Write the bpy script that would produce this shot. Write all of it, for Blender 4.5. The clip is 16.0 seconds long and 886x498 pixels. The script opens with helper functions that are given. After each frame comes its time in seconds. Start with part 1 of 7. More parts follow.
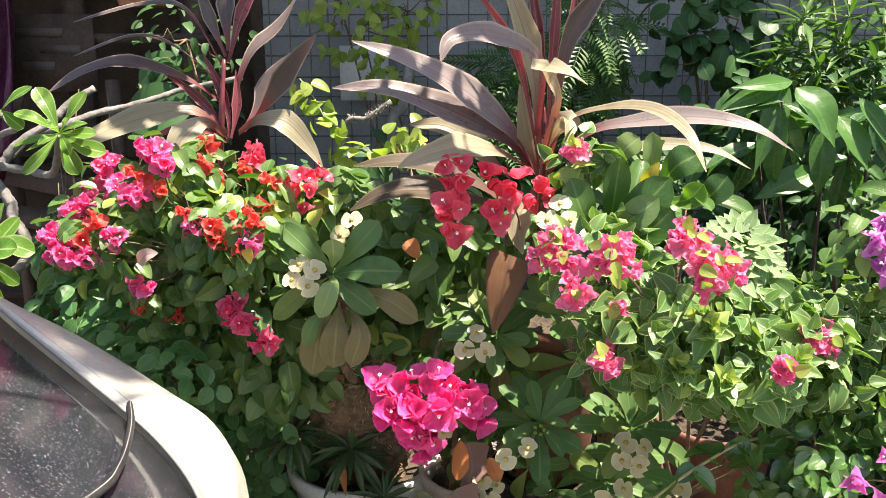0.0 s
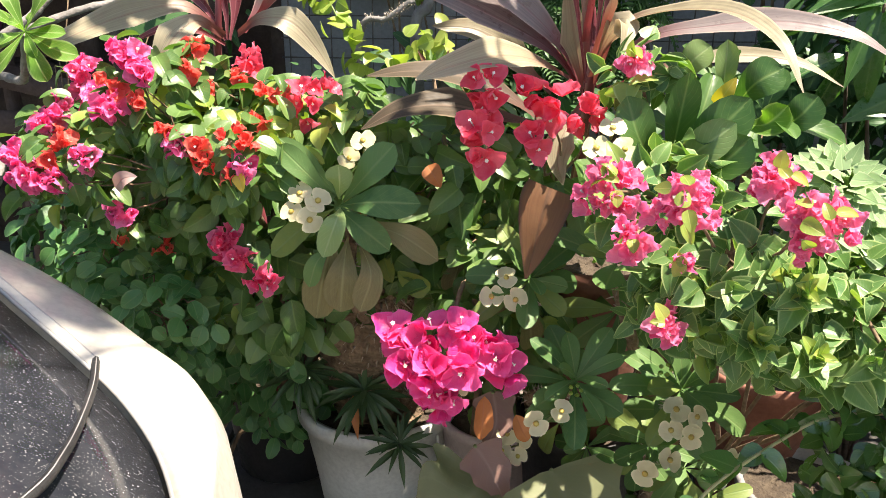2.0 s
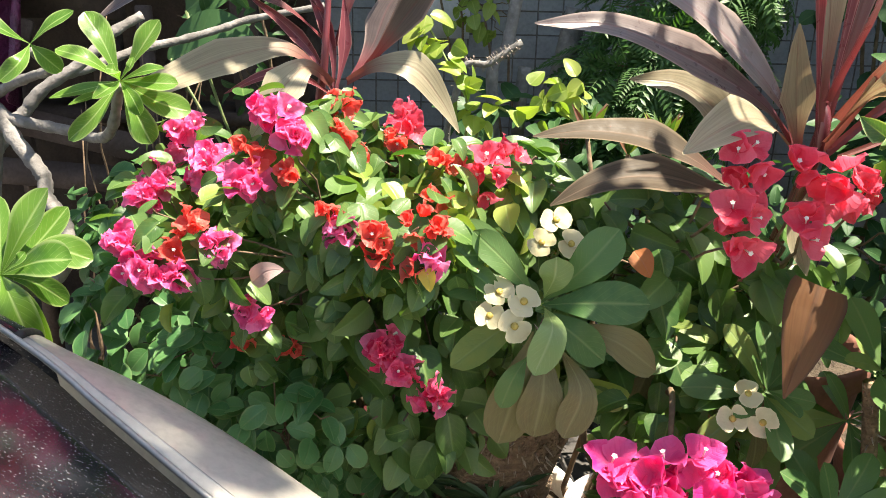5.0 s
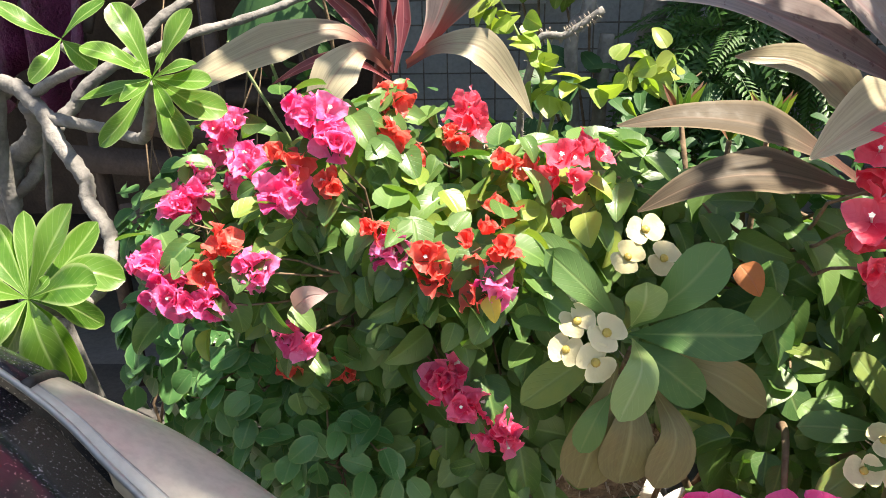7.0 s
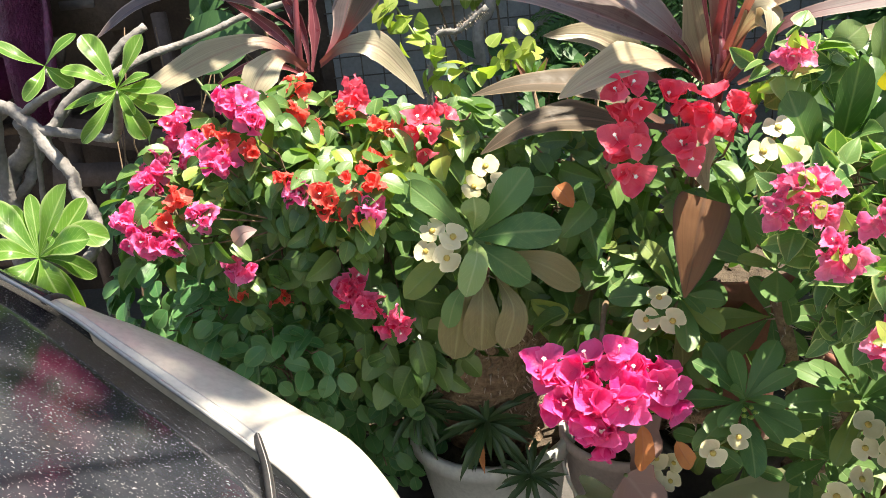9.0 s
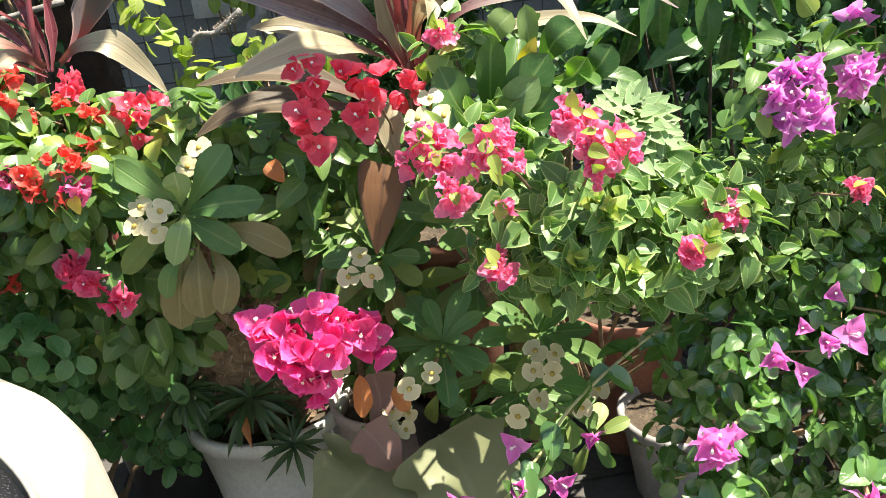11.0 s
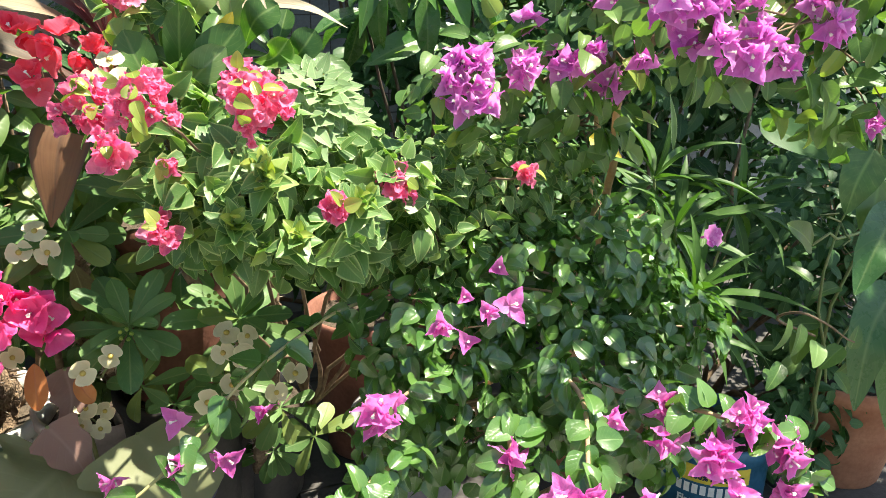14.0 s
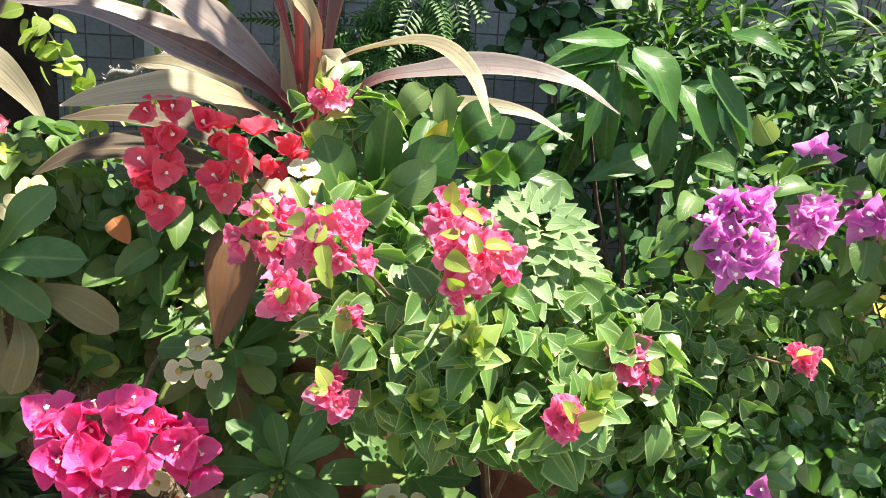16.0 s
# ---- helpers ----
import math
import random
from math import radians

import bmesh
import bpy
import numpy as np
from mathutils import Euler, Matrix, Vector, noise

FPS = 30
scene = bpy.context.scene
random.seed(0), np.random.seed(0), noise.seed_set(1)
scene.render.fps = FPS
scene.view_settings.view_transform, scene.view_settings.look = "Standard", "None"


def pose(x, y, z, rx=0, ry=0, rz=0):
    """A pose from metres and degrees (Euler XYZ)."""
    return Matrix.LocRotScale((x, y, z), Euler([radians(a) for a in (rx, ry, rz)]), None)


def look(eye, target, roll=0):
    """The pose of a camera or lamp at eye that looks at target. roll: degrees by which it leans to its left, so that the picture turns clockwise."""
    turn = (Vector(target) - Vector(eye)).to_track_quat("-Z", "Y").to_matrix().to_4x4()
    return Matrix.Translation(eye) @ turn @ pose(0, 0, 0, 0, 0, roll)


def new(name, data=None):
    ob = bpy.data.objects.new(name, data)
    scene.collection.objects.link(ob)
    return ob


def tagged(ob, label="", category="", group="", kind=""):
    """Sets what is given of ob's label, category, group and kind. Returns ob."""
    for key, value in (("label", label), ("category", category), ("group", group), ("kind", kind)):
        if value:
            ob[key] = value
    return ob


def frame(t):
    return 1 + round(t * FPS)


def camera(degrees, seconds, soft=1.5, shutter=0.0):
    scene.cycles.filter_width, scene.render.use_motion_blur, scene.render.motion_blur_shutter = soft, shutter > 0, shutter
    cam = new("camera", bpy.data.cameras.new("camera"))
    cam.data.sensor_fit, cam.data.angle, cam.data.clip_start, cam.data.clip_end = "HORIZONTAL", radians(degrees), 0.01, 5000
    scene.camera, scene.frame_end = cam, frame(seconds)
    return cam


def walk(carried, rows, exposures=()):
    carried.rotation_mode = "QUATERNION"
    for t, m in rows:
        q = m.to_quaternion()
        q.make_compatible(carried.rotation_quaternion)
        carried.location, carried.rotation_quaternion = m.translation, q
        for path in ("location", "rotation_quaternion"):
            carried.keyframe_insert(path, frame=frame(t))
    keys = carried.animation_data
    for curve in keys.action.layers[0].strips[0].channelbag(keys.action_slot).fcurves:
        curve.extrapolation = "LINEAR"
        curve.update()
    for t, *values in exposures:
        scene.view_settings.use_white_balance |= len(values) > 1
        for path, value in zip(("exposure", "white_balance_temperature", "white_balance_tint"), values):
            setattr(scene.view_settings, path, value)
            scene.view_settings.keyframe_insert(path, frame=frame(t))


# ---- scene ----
cam = camera(59.8, 16.0, soft=0.55)
METRES, EYE, TILT, LEAN, TURN = 2.3, 1.5, -14.0, 0.0, 0.0
ROWS = [
    (0.0, 0.0, 0.0, 0.0, 0.0, 0.0, -0.0),
    (0.5, 0.0052, 0.0077, 0.0043, -0.36, -0.21, -0.09),
    (1.0, 0.0011, 0.0202, 0.0033, -0.46, -1.62, -0.27),
    (1.5, -0.0017, 0.0518, 0.0062, 0.77, -4.25, -0.76),
    (2.0, 0.0002, 0.0926, 0.015, 1.99, -6.93, -1.03),
    (2.5, -0.0297, 0.1237, 0.0281, 1.78, -7.32, -1.14),
    (3.0, -0.0841, 0.1554, 0.036, 0.71, -7.25, -0.55),
    (3.2, -0.0994, 0.1630, 0.0392, 0.12, -7.41, -0.31),
    (5.3, -0.1584, 0.2275, 0.0461, -0.86, -4.28, -1.19),
    (5.5, -0.1636, 0.2538, 0.0537, 0.29, -4.53, -1.05),
    (6.0, -0.1601, 0.3023, 0.0682, 3.04, -5.44, -0.34),
    (6.5, -0.1533, 0.3021, 0.0733, 4.23, -5.8, -0.19),
    (7.0, -0.1425, 0.2671, 0.0628, 5.08, -7.24, 0.07),
    (7.5, -0.1413, 0.2533, 0.0789, 5.29, -8.82, 1.46),
    (8.0, -0.1179, 0.2226, 0.0978, 4.86, -7.88, 3.26),
    (8.2, -0.1054, 0.1962, 0.0818, 4.53, -7.70, 4.02),
    (10.5, -0.0117, 0.0863, 0.0086, -0.59, -5.92, 5.52),
    (11.0, 0.0287, 0.0674, -0.0057, -6.94, -6.75, 7.41),
    (11.5, 0.0584, 0.0537, -0.0178, -13.51, -7.56, 7.89),
    (12.0, 0.0756, 0.0454, -0.048, -17.65, -7.67, 7.21),
    (12.5, 0.0974, 0.0519, -0.0628, -20.46, -8.28, 6.82),
    (13.0, 0.104, 0.0535, -0.0637, -21.87, -9.19, 6.44),
    (13.5, 0.1021, 0.0563, -0.061, -21.92, -9.08, 6.21),
    (14.0, 0.0978, 0.0499, -0.0532, -21.12, -5.46, 4.65),
    (14.5, 0.0926, 0.0485, -0.0426, -20.8, -2.53, 1.55),
    (15.0, 0.0882, 0.0588, -0.0321, -19.25, -1.06, 0.58),
    (15.5, 0.0927, 0.0706, -0.0246, -15.11, -0.51, 0.17),
    (16.0, 0.1002, 0.1559, -0.0087, -8.48, 0.22, -1.33),
]
walk(cam, [(t, pose(0, 0, EYE, TILT, LEAN, TURN) @ pose(METRES * x, METRES * y, METRES * z, 90 + pitch, roll, yaw)) for t, x, y, z, yaw, pitch, roll in ROWS],
     exposures=((0.0, 1.70, 7250, 12), (3.2, 1.70, 7250, 11), (5.3, 1.73, 7300, 9), (8.2, 1.73, 7300, 9), (10.3, 1.72, 7200, 7), (16.0, 1.69, 7150, 4)))

# ---- world, sun, exposure ----
SUN_TO = Vector((0.36, -0.05, 0.93)).normalized()
world = bpy.data.worlds.new("sky")
scene.world = world
world.use_nodes = True
wn = world.node_tree
sky = wn.nodes.new("ShaderNodeTexSky")
sky.sky_type = "NISHITA"
sky.sun_disc = False
sky.sun_elevation = math.asin(SUN_TO.z)
sky.sun_rotation = math.atan2(SUN_TO.x, SUN_TO.y)
wn.links.new(sky.outputs[0], wn.nodes["Background"].inputs[0])
wn.nodes["Background"].inputs[1].default_value = 0.083
sun_data = bpy.data.lights.new("sun", "SUN")
sun_data.energy = 5.0
sun_data.angle = radians(0.6)
sun_data.color = (1.0, 0.95, 0.87)
sun = new("sun", sun_data)
sun.matrix_world = look(SUN_TO * 12, (0, 0, 0))


# ---- materials ----
def nodes_of(name):
    m = bpy.data.materials.new(name)
    m.use_nodes = True
    nt = m.node_tree
    return m, nt, nt.nodes["Principled BSDF"], nt.nodes["Material Output"]


def link(nt, a, b):
    nt.links.new(a, b)


def value(nt, op, a, b=None, c=None, clamp=False):
    n = nt.nodes.new("ShaderNodeMath")
    n.operation, n.use_clamp = op, clamp
    for i, v in enumerate((a, b, c)):
        if v is None:
            continue
        if isinstance(v, (int, float)):
            n.inputs[i].default_value = v
        else:
            link(nt, v, n.inputs[i])
    return n.outputs[0]


def blend(nt, fac, a, b, kind="MIX"):
    n = nt.nodes.new("ShaderNodeMix")
    n.data_type, n.blend_type = "RGBA", kind
    for i, v in ((0, fac), (6, a), (7, b)):
        if isinstance(v, (int, float)):
            n.inputs[i].default_value = v
        elif isinstance(v, tuple):
            n.inputs[i].default_value = (*v, 1)
        else:
            link(nt, v, n.inputs[i])
    return n.outputs[2]


def noise_of(nt, scale, detail=3.0, coords="Object", rough=0.55):
    tc = nt.nodes.new("ShaderNodeTexCoord")
    n = nt.nodes.new("ShaderNodeTexNoise")
    n.inputs["Scale"].default_value, n.inputs["Detail"].default_value, n.inputs["Roughness"].default_value = scale, detail, rough
    link(nt, tc.outputs[coords], n.inputs["Vector"])
    return n.outputs["Fac"]


def ramp(nt, v, lo, hi):
    n = nt.nodes.new("ShaderNodeMapRange")
    n.inputs[1].default_value, n.inputs[2].default_value = lo, hi
    link(nt, v, n.inputs[0])
    return n.outputs[0]


def bump(nt, height, strength, distance, bsdf):
    n = nt.nodes.new("ShaderNodeBump")
    n.inputs["Strength"].default_value, n.inputs["Distance"].default_value = strength, distance
    link(nt, height, n.inputs["Height"])
    link(nt, n.outputs[0], bsdf.inputs["Normal"])
    return n.outputs[0]


def piece_random(nt):
    """One random number for each leaf or petal, whether it is an object or an island."""
    oi, ge = nt.nodes.new("ShaderNodeObjectInfo"), nt.nodes.new("ShaderNodeNewGeometry")
    return value(nt, "FRACT", value(nt, "ADD", oi.outputs["Random"], ge.outputs["Random Per Island"]))


def leaf_material(name, dark, light, rib, rough=0.36, through_light=0.33, veins=8.0, odd=None, odd_share=0.06, glow=(1.2, 1.4, 0.5), edge=None, streaks=0.0, shine=0.5, stalk=None):
    m, nt, b, out = nodes_of(name)
    r = piece_random(nt)
    base = blend(nt, r, dark, light)
    if odd:
        r2 = value(nt, "FRACT", value(nt, "MULTIPLY", r, 37.7))
        base = blend(nt, value(nt, "LESS_THAN", r2, odd_share), base, odd)
    blot = ramp(nt, noise_of(nt, 55.0, 4.0), 0.35, 0.7)
    base = blend(nt, value(nt, "MULTIPLY", blot, 0.45), base, light)
    uv = nt.nodes.new("ShaderNodeTexCoord")
    sep = nt.nodes.new("ShaderNodeSeparateXYZ")
    link(nt, uv.outputs["UV"], sep.inputs[0])
    off = value(nt, "ABSOLUTE", value(nt, "SUBTRACT", sep.outputs[0], 0.5))
    mid = value(nt, "SUBTRACT", 1.0, ramp(nt, off, 0.0, 0.06), clamp=True)
    side = value(nt, "SINE", value(nt, "MULTIPLY", value(nt, "SUBTRACT", sep.outputs[1], value(nt, "MULTIPLY", off, 0.55)), veins * 6.28))
    side = ramp(nt, side, 0.82, 1.0)
    vein = value(nt, "MAXIMUM", mid, value(nt, "MULTIPLY", side, value(nt, "MULTIPLY_ADD", blot, 0.3, 0.05)))
    base = blend(nt, value(nt, "MULTIPLY", vein, 0.72), base, rib)
    if streaks:
        mp = nt.nodes.new("ShaderNodeMapping")
        mp.inputs["Scale"].default_value = (16.0, 1.3, 1.0)
        st = nt.nodes.new("ShaderNodeTexNoise")
        st.inputs["Scale"].default_value, st.inputs["Detail"].default_value = 1.6, 5.0
        shift = nt.nodes.new("ShaderNodeVectorMath")
        shift.operation = "ADD"
        link(nt, uv.outputs["UV"], mp.inputs[0])
        link(nt, mp.outputs[0], shift.inputs[0])
        link(nt, value(nt, "MULTIPLY", r, 19.0), shift.inputs[1])
        link(nt, shift.outputs[0], st.inputs["Vector"])
        base = blend(nt, value(nt, "MULTIPLY", ramp(nt, st.outputs["Fac"], 0.42, 0.66), streaks), base, tuple(min(1.0, 1.5 * x) for x in light))
        base = blend(nt, value(nt, "MULTIPLY", ramp(nt, st.outputs["Fac"], 0.46, 0.3), streaks), base, tuple(0.6 * x for x in dark))
    if edge:
        base = blend(nt, value(nt, "MULTIPLY", ramp(nt, off, 0.40, 0.48), 0.85), base, edge)
    if stalk:
        base = blend(nt, value(nt, "SUBTRACT", 1.0, ramp(nt, sep.outputs[1], 0.14, 0.36), clamp=True), base, stalk)
    link(nt, base, b.inputs["Base Color"])
    link(nt, value(nt, "MULTIPLY_ADD", blot, 0.18, rough - 0.08), b.inputs["Roughness"])
    b.inputs["Specular IOR Level"].default_value = shine
    height = value(nt, "SUBTRACT", value(nt, "MULTIPLY", noise_of(nt, 160.0, 2.0), 0.4), vein)
    nrm = bump(nt, height, 0.35, 0.0012, b)
    tr = nt.nodes.new("ShaderNodeBsdfTranslucent")
    link(nt, blend(nt, 1.0, base, glow, "MULTIPLY"), tr.inputs[0])
    link(nt, nrm, tr.inputs["Normal"])
    mix = nt.nodes.new("ShaderNodeMixShader")
    mix.inputs[0].default_value = through_light
    link(nt, b.outputs[0], mix.inputs[1])
    link(nt, tr.outputs[0], mix.inputs[2])
    link(nt, mix.outputs[0], out.inputs[0])
    return m


def petal_material(name, deep, light, through_light=0.55, rough=0.55, heart=None, veined=0.12):
    m, nt, b, out = nodes_of(name)
    r = piece_random(nt)
    base = blend(nt, r, deep, light)
    tc = nt.nodes.new("ShaderNodeTexCoord")
    sep = nt.nodes.new("ShaderNodeSeparateXYZ")
    link(nt, tc.outputs["UV"], sep.inputs[0])
    off = value(nt, "ABSOLUTE", value(nt, "SUBTRACT", sep.outputs[0], 0.5))
    vein = ramp(nt, value(nt, "SINE", value(nt, "MULTIPLY", value(nt, "SUBTRACT", sep.outputs[1], value(nt, "MULTIPLY", off, 0.8)), 38.0)), 0.6, 1.0)
    base = blend(nt, value(nt, "MULTIPLY", vein, veined), base, deep)
    base = blend(nt, value(nt, "MULTIPLY", ramp(nt, noise_of(nt, 70.0), 0.45, 0.75), 0.4), base, light)
    rim = value(nt, "MAXIMUM", ramp(nt, off, 0.33, 0.5), ramp(nt, sep.outputs[1], 0.86, 1.0), clamp=True)
    base = blend(nt, value(nt, "MULTIPLY", rim, 0.38), base, tuple(min(0.98, 1.25 * x + 0.05) for x in light))
    if heart:
        base = blend(nt, value(nt, "MULTIPLY", value(nt, "SUBTRACT", 1.0, ramp(nt, sep.outputs[1], 0.0, 0.45), clamp=True), 0.6), base, heart)
    link(nt, base, b.inputs["Base Color"])
    b.inputs["Roughness"].default_value = rough - 0.1
    nrm = bump(nt, value(nt, "SUBTRACT", noise_of(nt, 120.0), value(nt, "MULTIPLY", vein, veined * 2)), 0.5, 0.0022, b)
    tr = nt.nodes.new("ShaderNodeBsdfTranslucent")
    link(nt, base, tr.inputs[0])
    link(nt, nrm, tr.inputs["Normal"])
    mix = nt.nodes.new("ShaderNodeMixShader")
    mix.inputs[0].default_value = through_light
    link(nt, b.outputs[0], mix.inputs[1])
    link(nt, tr.outputs[0], mix.inputs[2])
    link(nt, mix.outputs[0], out.inputs[0])
    return m


def solid(name, a, b_col, scale=12.0, rough=0.7, relief=0.3, depth=0.004, metal=0.0, fine=90.0, coat=0.0):
    """Paint, clay, bark, concrete and the like: two scales of colour and relief."""
    m, nt, b, out = nodes_of(name)
    big = ramp(nt, noise_of(nt, scale, 5.0), 0.35, 0.68)
    small = noise_of(nt, fine, 4.0)
    base = blend(nt, big, a, b_col)
    base = blend(nt, value(nt, "MULTIPLY", ramp(nt, small, 0.4, 0.75), 0.35), base, tuple(x * 0.55 for x in a))
    link(nt, base, b.inputs["Base Color"])
    link(nt, value(nt, "MULTIPLY_ADD", small, 0.25, rough - 0.12), b.inputs["Roughness"])
    b.inputs["Metallic"].default_value = metal
    b.inputs["Coat Weight"].default_value = coat
    bump(nt, value(nt, "ADD", small, value(nt, "MULTIPLY", big, 0.6)), relief, depth, b)
    return m


LEAF_BOUG = leaf_material("leaf_bougainvillea", (0.05, 0.125, 0.03), (0.145, 0.24, 0.07), (0.20, 0.32, 0.10), odd=(0.26, 0.33, 0.07), odd_share=0.04)
LEAF_YOUNG = leaf_material("leaf_young_yellow_green", (0.17, 0.28, 0.045), (0.36, 0.42, 0.10), (0.40, 0.46, 0.15), through_light=0.4)
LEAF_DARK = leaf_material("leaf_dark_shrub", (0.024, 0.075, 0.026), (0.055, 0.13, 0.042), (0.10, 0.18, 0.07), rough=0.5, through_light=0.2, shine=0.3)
LEAF_ROUND = leaf_material("leaf_dark_round", (0.045, 0.155, 0.045), (0.11, 0.25, 0.085), (0.15, 0.28, 0.11), rough=0.42, through_light=0.25, edge=(0.15, 0.26, 0.10), shine=0.5)
LEAF_GLOSS = leaf_material("leaf_glossy_green", (0.045, 0.125, 0.032), (0.12, 0.235, 0.06), (0.17, 0.29, 0.10), rough=0.2, through_light=0.32, shine=1.0)
LEAF_MANGO = leaf_material("leaf_long_glossy", (0.032, 0.10, 0.03), (0.075, 0.17, 0.045), (0.17, 0.26, 0.10), rough=0.3, through_light=0.32)
# LEAF_MANGO brightened, so the colour carries the sun on these leaves
LEAF_MANGO_LIT = leaf_material("leaf_long_lit", (0.042, 0.13, 0.028), (0.085, 0.20, 0.042), (0.14, 0.26, 0.085), rough=0.34, through_light=0.36)
LEAF_SPINY = leaf_material("leaf_pointed_variegated", (0.055, 0.145, 0.038), (0.14, 0.25, 0.068), (0.26, 0.38, 0.14), rough=0.42, edge=(0.42, 0.52, 0.22), odd=(0.30, 0.40, 0.10), odd_share=0.06)
LEAF_PALE = leaf_material("leaf_pale_crest", (0.17, 0.27, 0.125), (0.27, 0.38, 0.20), (0.34, 0.44, 0.24), rough=0.6, edge=(0.46, 0.54, 0.34), through_light=0.25, shine=0.2)
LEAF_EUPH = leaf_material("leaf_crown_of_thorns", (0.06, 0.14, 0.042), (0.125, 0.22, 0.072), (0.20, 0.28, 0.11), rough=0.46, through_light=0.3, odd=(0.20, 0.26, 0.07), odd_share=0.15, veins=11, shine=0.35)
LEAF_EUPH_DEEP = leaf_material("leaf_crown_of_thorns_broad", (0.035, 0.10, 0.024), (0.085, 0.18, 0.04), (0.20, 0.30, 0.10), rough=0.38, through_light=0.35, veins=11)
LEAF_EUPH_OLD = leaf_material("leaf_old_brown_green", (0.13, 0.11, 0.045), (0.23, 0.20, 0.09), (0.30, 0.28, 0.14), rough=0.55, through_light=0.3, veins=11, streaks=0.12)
# paler copy of LEAF_EUPH: sunlight put into the colour, also for young leaves
LEAF_EUPH_LIT = leaf_material("leaf_crown_of_thorns_young_lit", (0.16, 0.25, 0.085), (0.24, 0.34, 0.13), (0.36, 0.44, 0.22), rough=0.42, through_light=0.3, veins=11)
LEAF_FRANGI = leaf_material("leaf_desert_rose", (0.06, 0.165, 0.02), (0.15, 0.29, 0.045), (0.42, 0.54, 0.22), rough=0.36, through_light=0.42, veins=10, shine=0.45, edge=(0.34, 0.44, 0.18))
LEAF_CORD = leaf_material("leaf_cordyline_bronze", (0.07, 0.052, 0.05), (0.135, 0.105, 0.10), (0.17, 0.09, 0.09), rough=0.36, through_light=0.2, veins=0.0, glow=(1.3, 0.8, 0.8), edge=(0.42, 0.33, 0.29), streaks=0.22, stalk=(0.20, 0.05, 0.055))
# LEAF_CORD made lighter: the silver of sunlit leaves is in the colour
LEAF_CORD_SILVER_LIT = leaf_material("leaf_cordyline_silvery_sunlit", (0.13, 0.105, 0.105), (0.25, 0.21, 0.20), (0.24, 0.14, 0.14), rough=0.34, through_light=0.22, veins=0.0, glow=(1.3, 0.8, 0.8), edge=(0.42, 0.33, 0.29), streaks=0.22, stalk=(0.20, 0.05, 0.055))
LEAF_CORD_TAN = leaf_material("leaf_cordyline_faded", (0.21, 0.18, 0.12), (0.37, 0.325, 0.22), (0.28, 0.18, 0.13), rough=0.48, through_light=0.3, veins=0.0, glow=(1.2, 1.0, 0.8), edge=(0.46, 0.40, 0.28), streaks=0.28, stalk=(0.22, 0.07, 0.06))
LEAF_CORD_RED = leaf_material("leaf_cordyline_red_stalk", (0.12, 0.022, 0.03), (0.22, 0.05, 0.06), (0.40, 0.16, 0.16), rough=0.34, through_light=0.2, veins=0.0, glow=(1.3, 0.6, 0.7), edge=(0.42, 0.22, 0.20), streaks=0.2)
# dry brown, darkened further to hold the shade of the leaves above
LEAF_CORD_DRY = leaf_material("leaf_cordyline_dry_shaded", (0.042, 0.032, 0.023), (0.09, 0.069, 0.047), (0.2, 0.14, 0.1), rough=0.55, through_light=0.2, veins=0.0, glow=(1.2, 0.9, 0.7), streaks=0.35, edge=(0.22, 0.17, 0.11), stalk=(0.12, 0.06, 0.045), shine=0.2)
LEAF_DEAD = leaf_material("leaf_dead_brown", (0.105, 0.046, 0.02), (0.18, 0.085, 0.036), (0.07, 0.035, 0.02), rough=0.6, through_light=0.2, glow=(1.3, 0.8, 0.5), veins=0.0, streaks=0.15, edge=(0.08, 0.04, 0.025))
LEAF_ORANGE = leaf_material("leaf_orange_withered", (0.48, 0.16, 0.05), (0.60, 0.27, 0.10), (0.5, 0.2, 0.1), rough=0.6, glow=(1.3, 0.8, 0.5))
LEAF_YELLOW = leaf_material("leaf_yellowed", (0.50, 0.36, 0.03), (0.62, 0.48, 0.07), (0.6, 0.5, 0.15), rough=0.5, through_light=0.35)
LEAF_MAUVE_PALE = leaf_material("bract_withered", (0.55, 0.36, 0.33), (0.66, 0.50, 0.46), (0.5, 0.3, 0.28), rough=0.7, through_light=0.35, glow=(1.2, 0.9, 0.8))
LEAF_MAUVE = leaf_material("leaf_mauve_brown", (0.17, 0.095, 0.08), (0.25, 0.15, 0.125), (0.30, 0.20, 0.17), rough=0.5, through_light=0.2, glow=(1.3, 0.8, 0.8))
LEAF_OLIVE = leaf_material("leaf_dull_olive", (0.13, 0.145, 0.07), (0.195, 0.21, 0.105), (0.22, 0.23, 0.13), rough=0.55, through_light=0.2)
LEAF_BLADE = leaf_material("leaf_grass_blade", (0.04, 0.10, 0.022), (0.08, 0.17, 0.036), (0.12, 0.23, 0.06), rough=0.48, through_light=0.3, veins=0.0, shine=0.3)
LEAF_FERN = leaf_material("leaf_feathery", (0.03, 0.09, 0.02), (0.07, 0.165, 0.038), (0.12, 0.2, 0.06), rough=0.45, through_light=0.3)
LEAF_AGAVE = leaf_material("leaf_small_agave", (0.04, 0.09, 0.035), (0.08, 0.14, 0.055), (0.10, 0.16, 0.08), rough=0.4, through_light=0.08, veins=0.0)
PETAL_PINK = petal_material("bract_pink", (0.92, 0.035, 0.25), (0.99, 0.28, 0.55), through_light=0.48, heart=(0.9, 0.14, 0.34))
PETAL_RED = petal_material("bract_scarlet", (0.86, 0.055, 0.05), (0.95, 0.21, 0.16))
PETAL_CRIMSON = petal_material("bract_crimson", (0.88, 0.035, 0.10), (0.98, 0.19, 0.28), through_light=0.5)
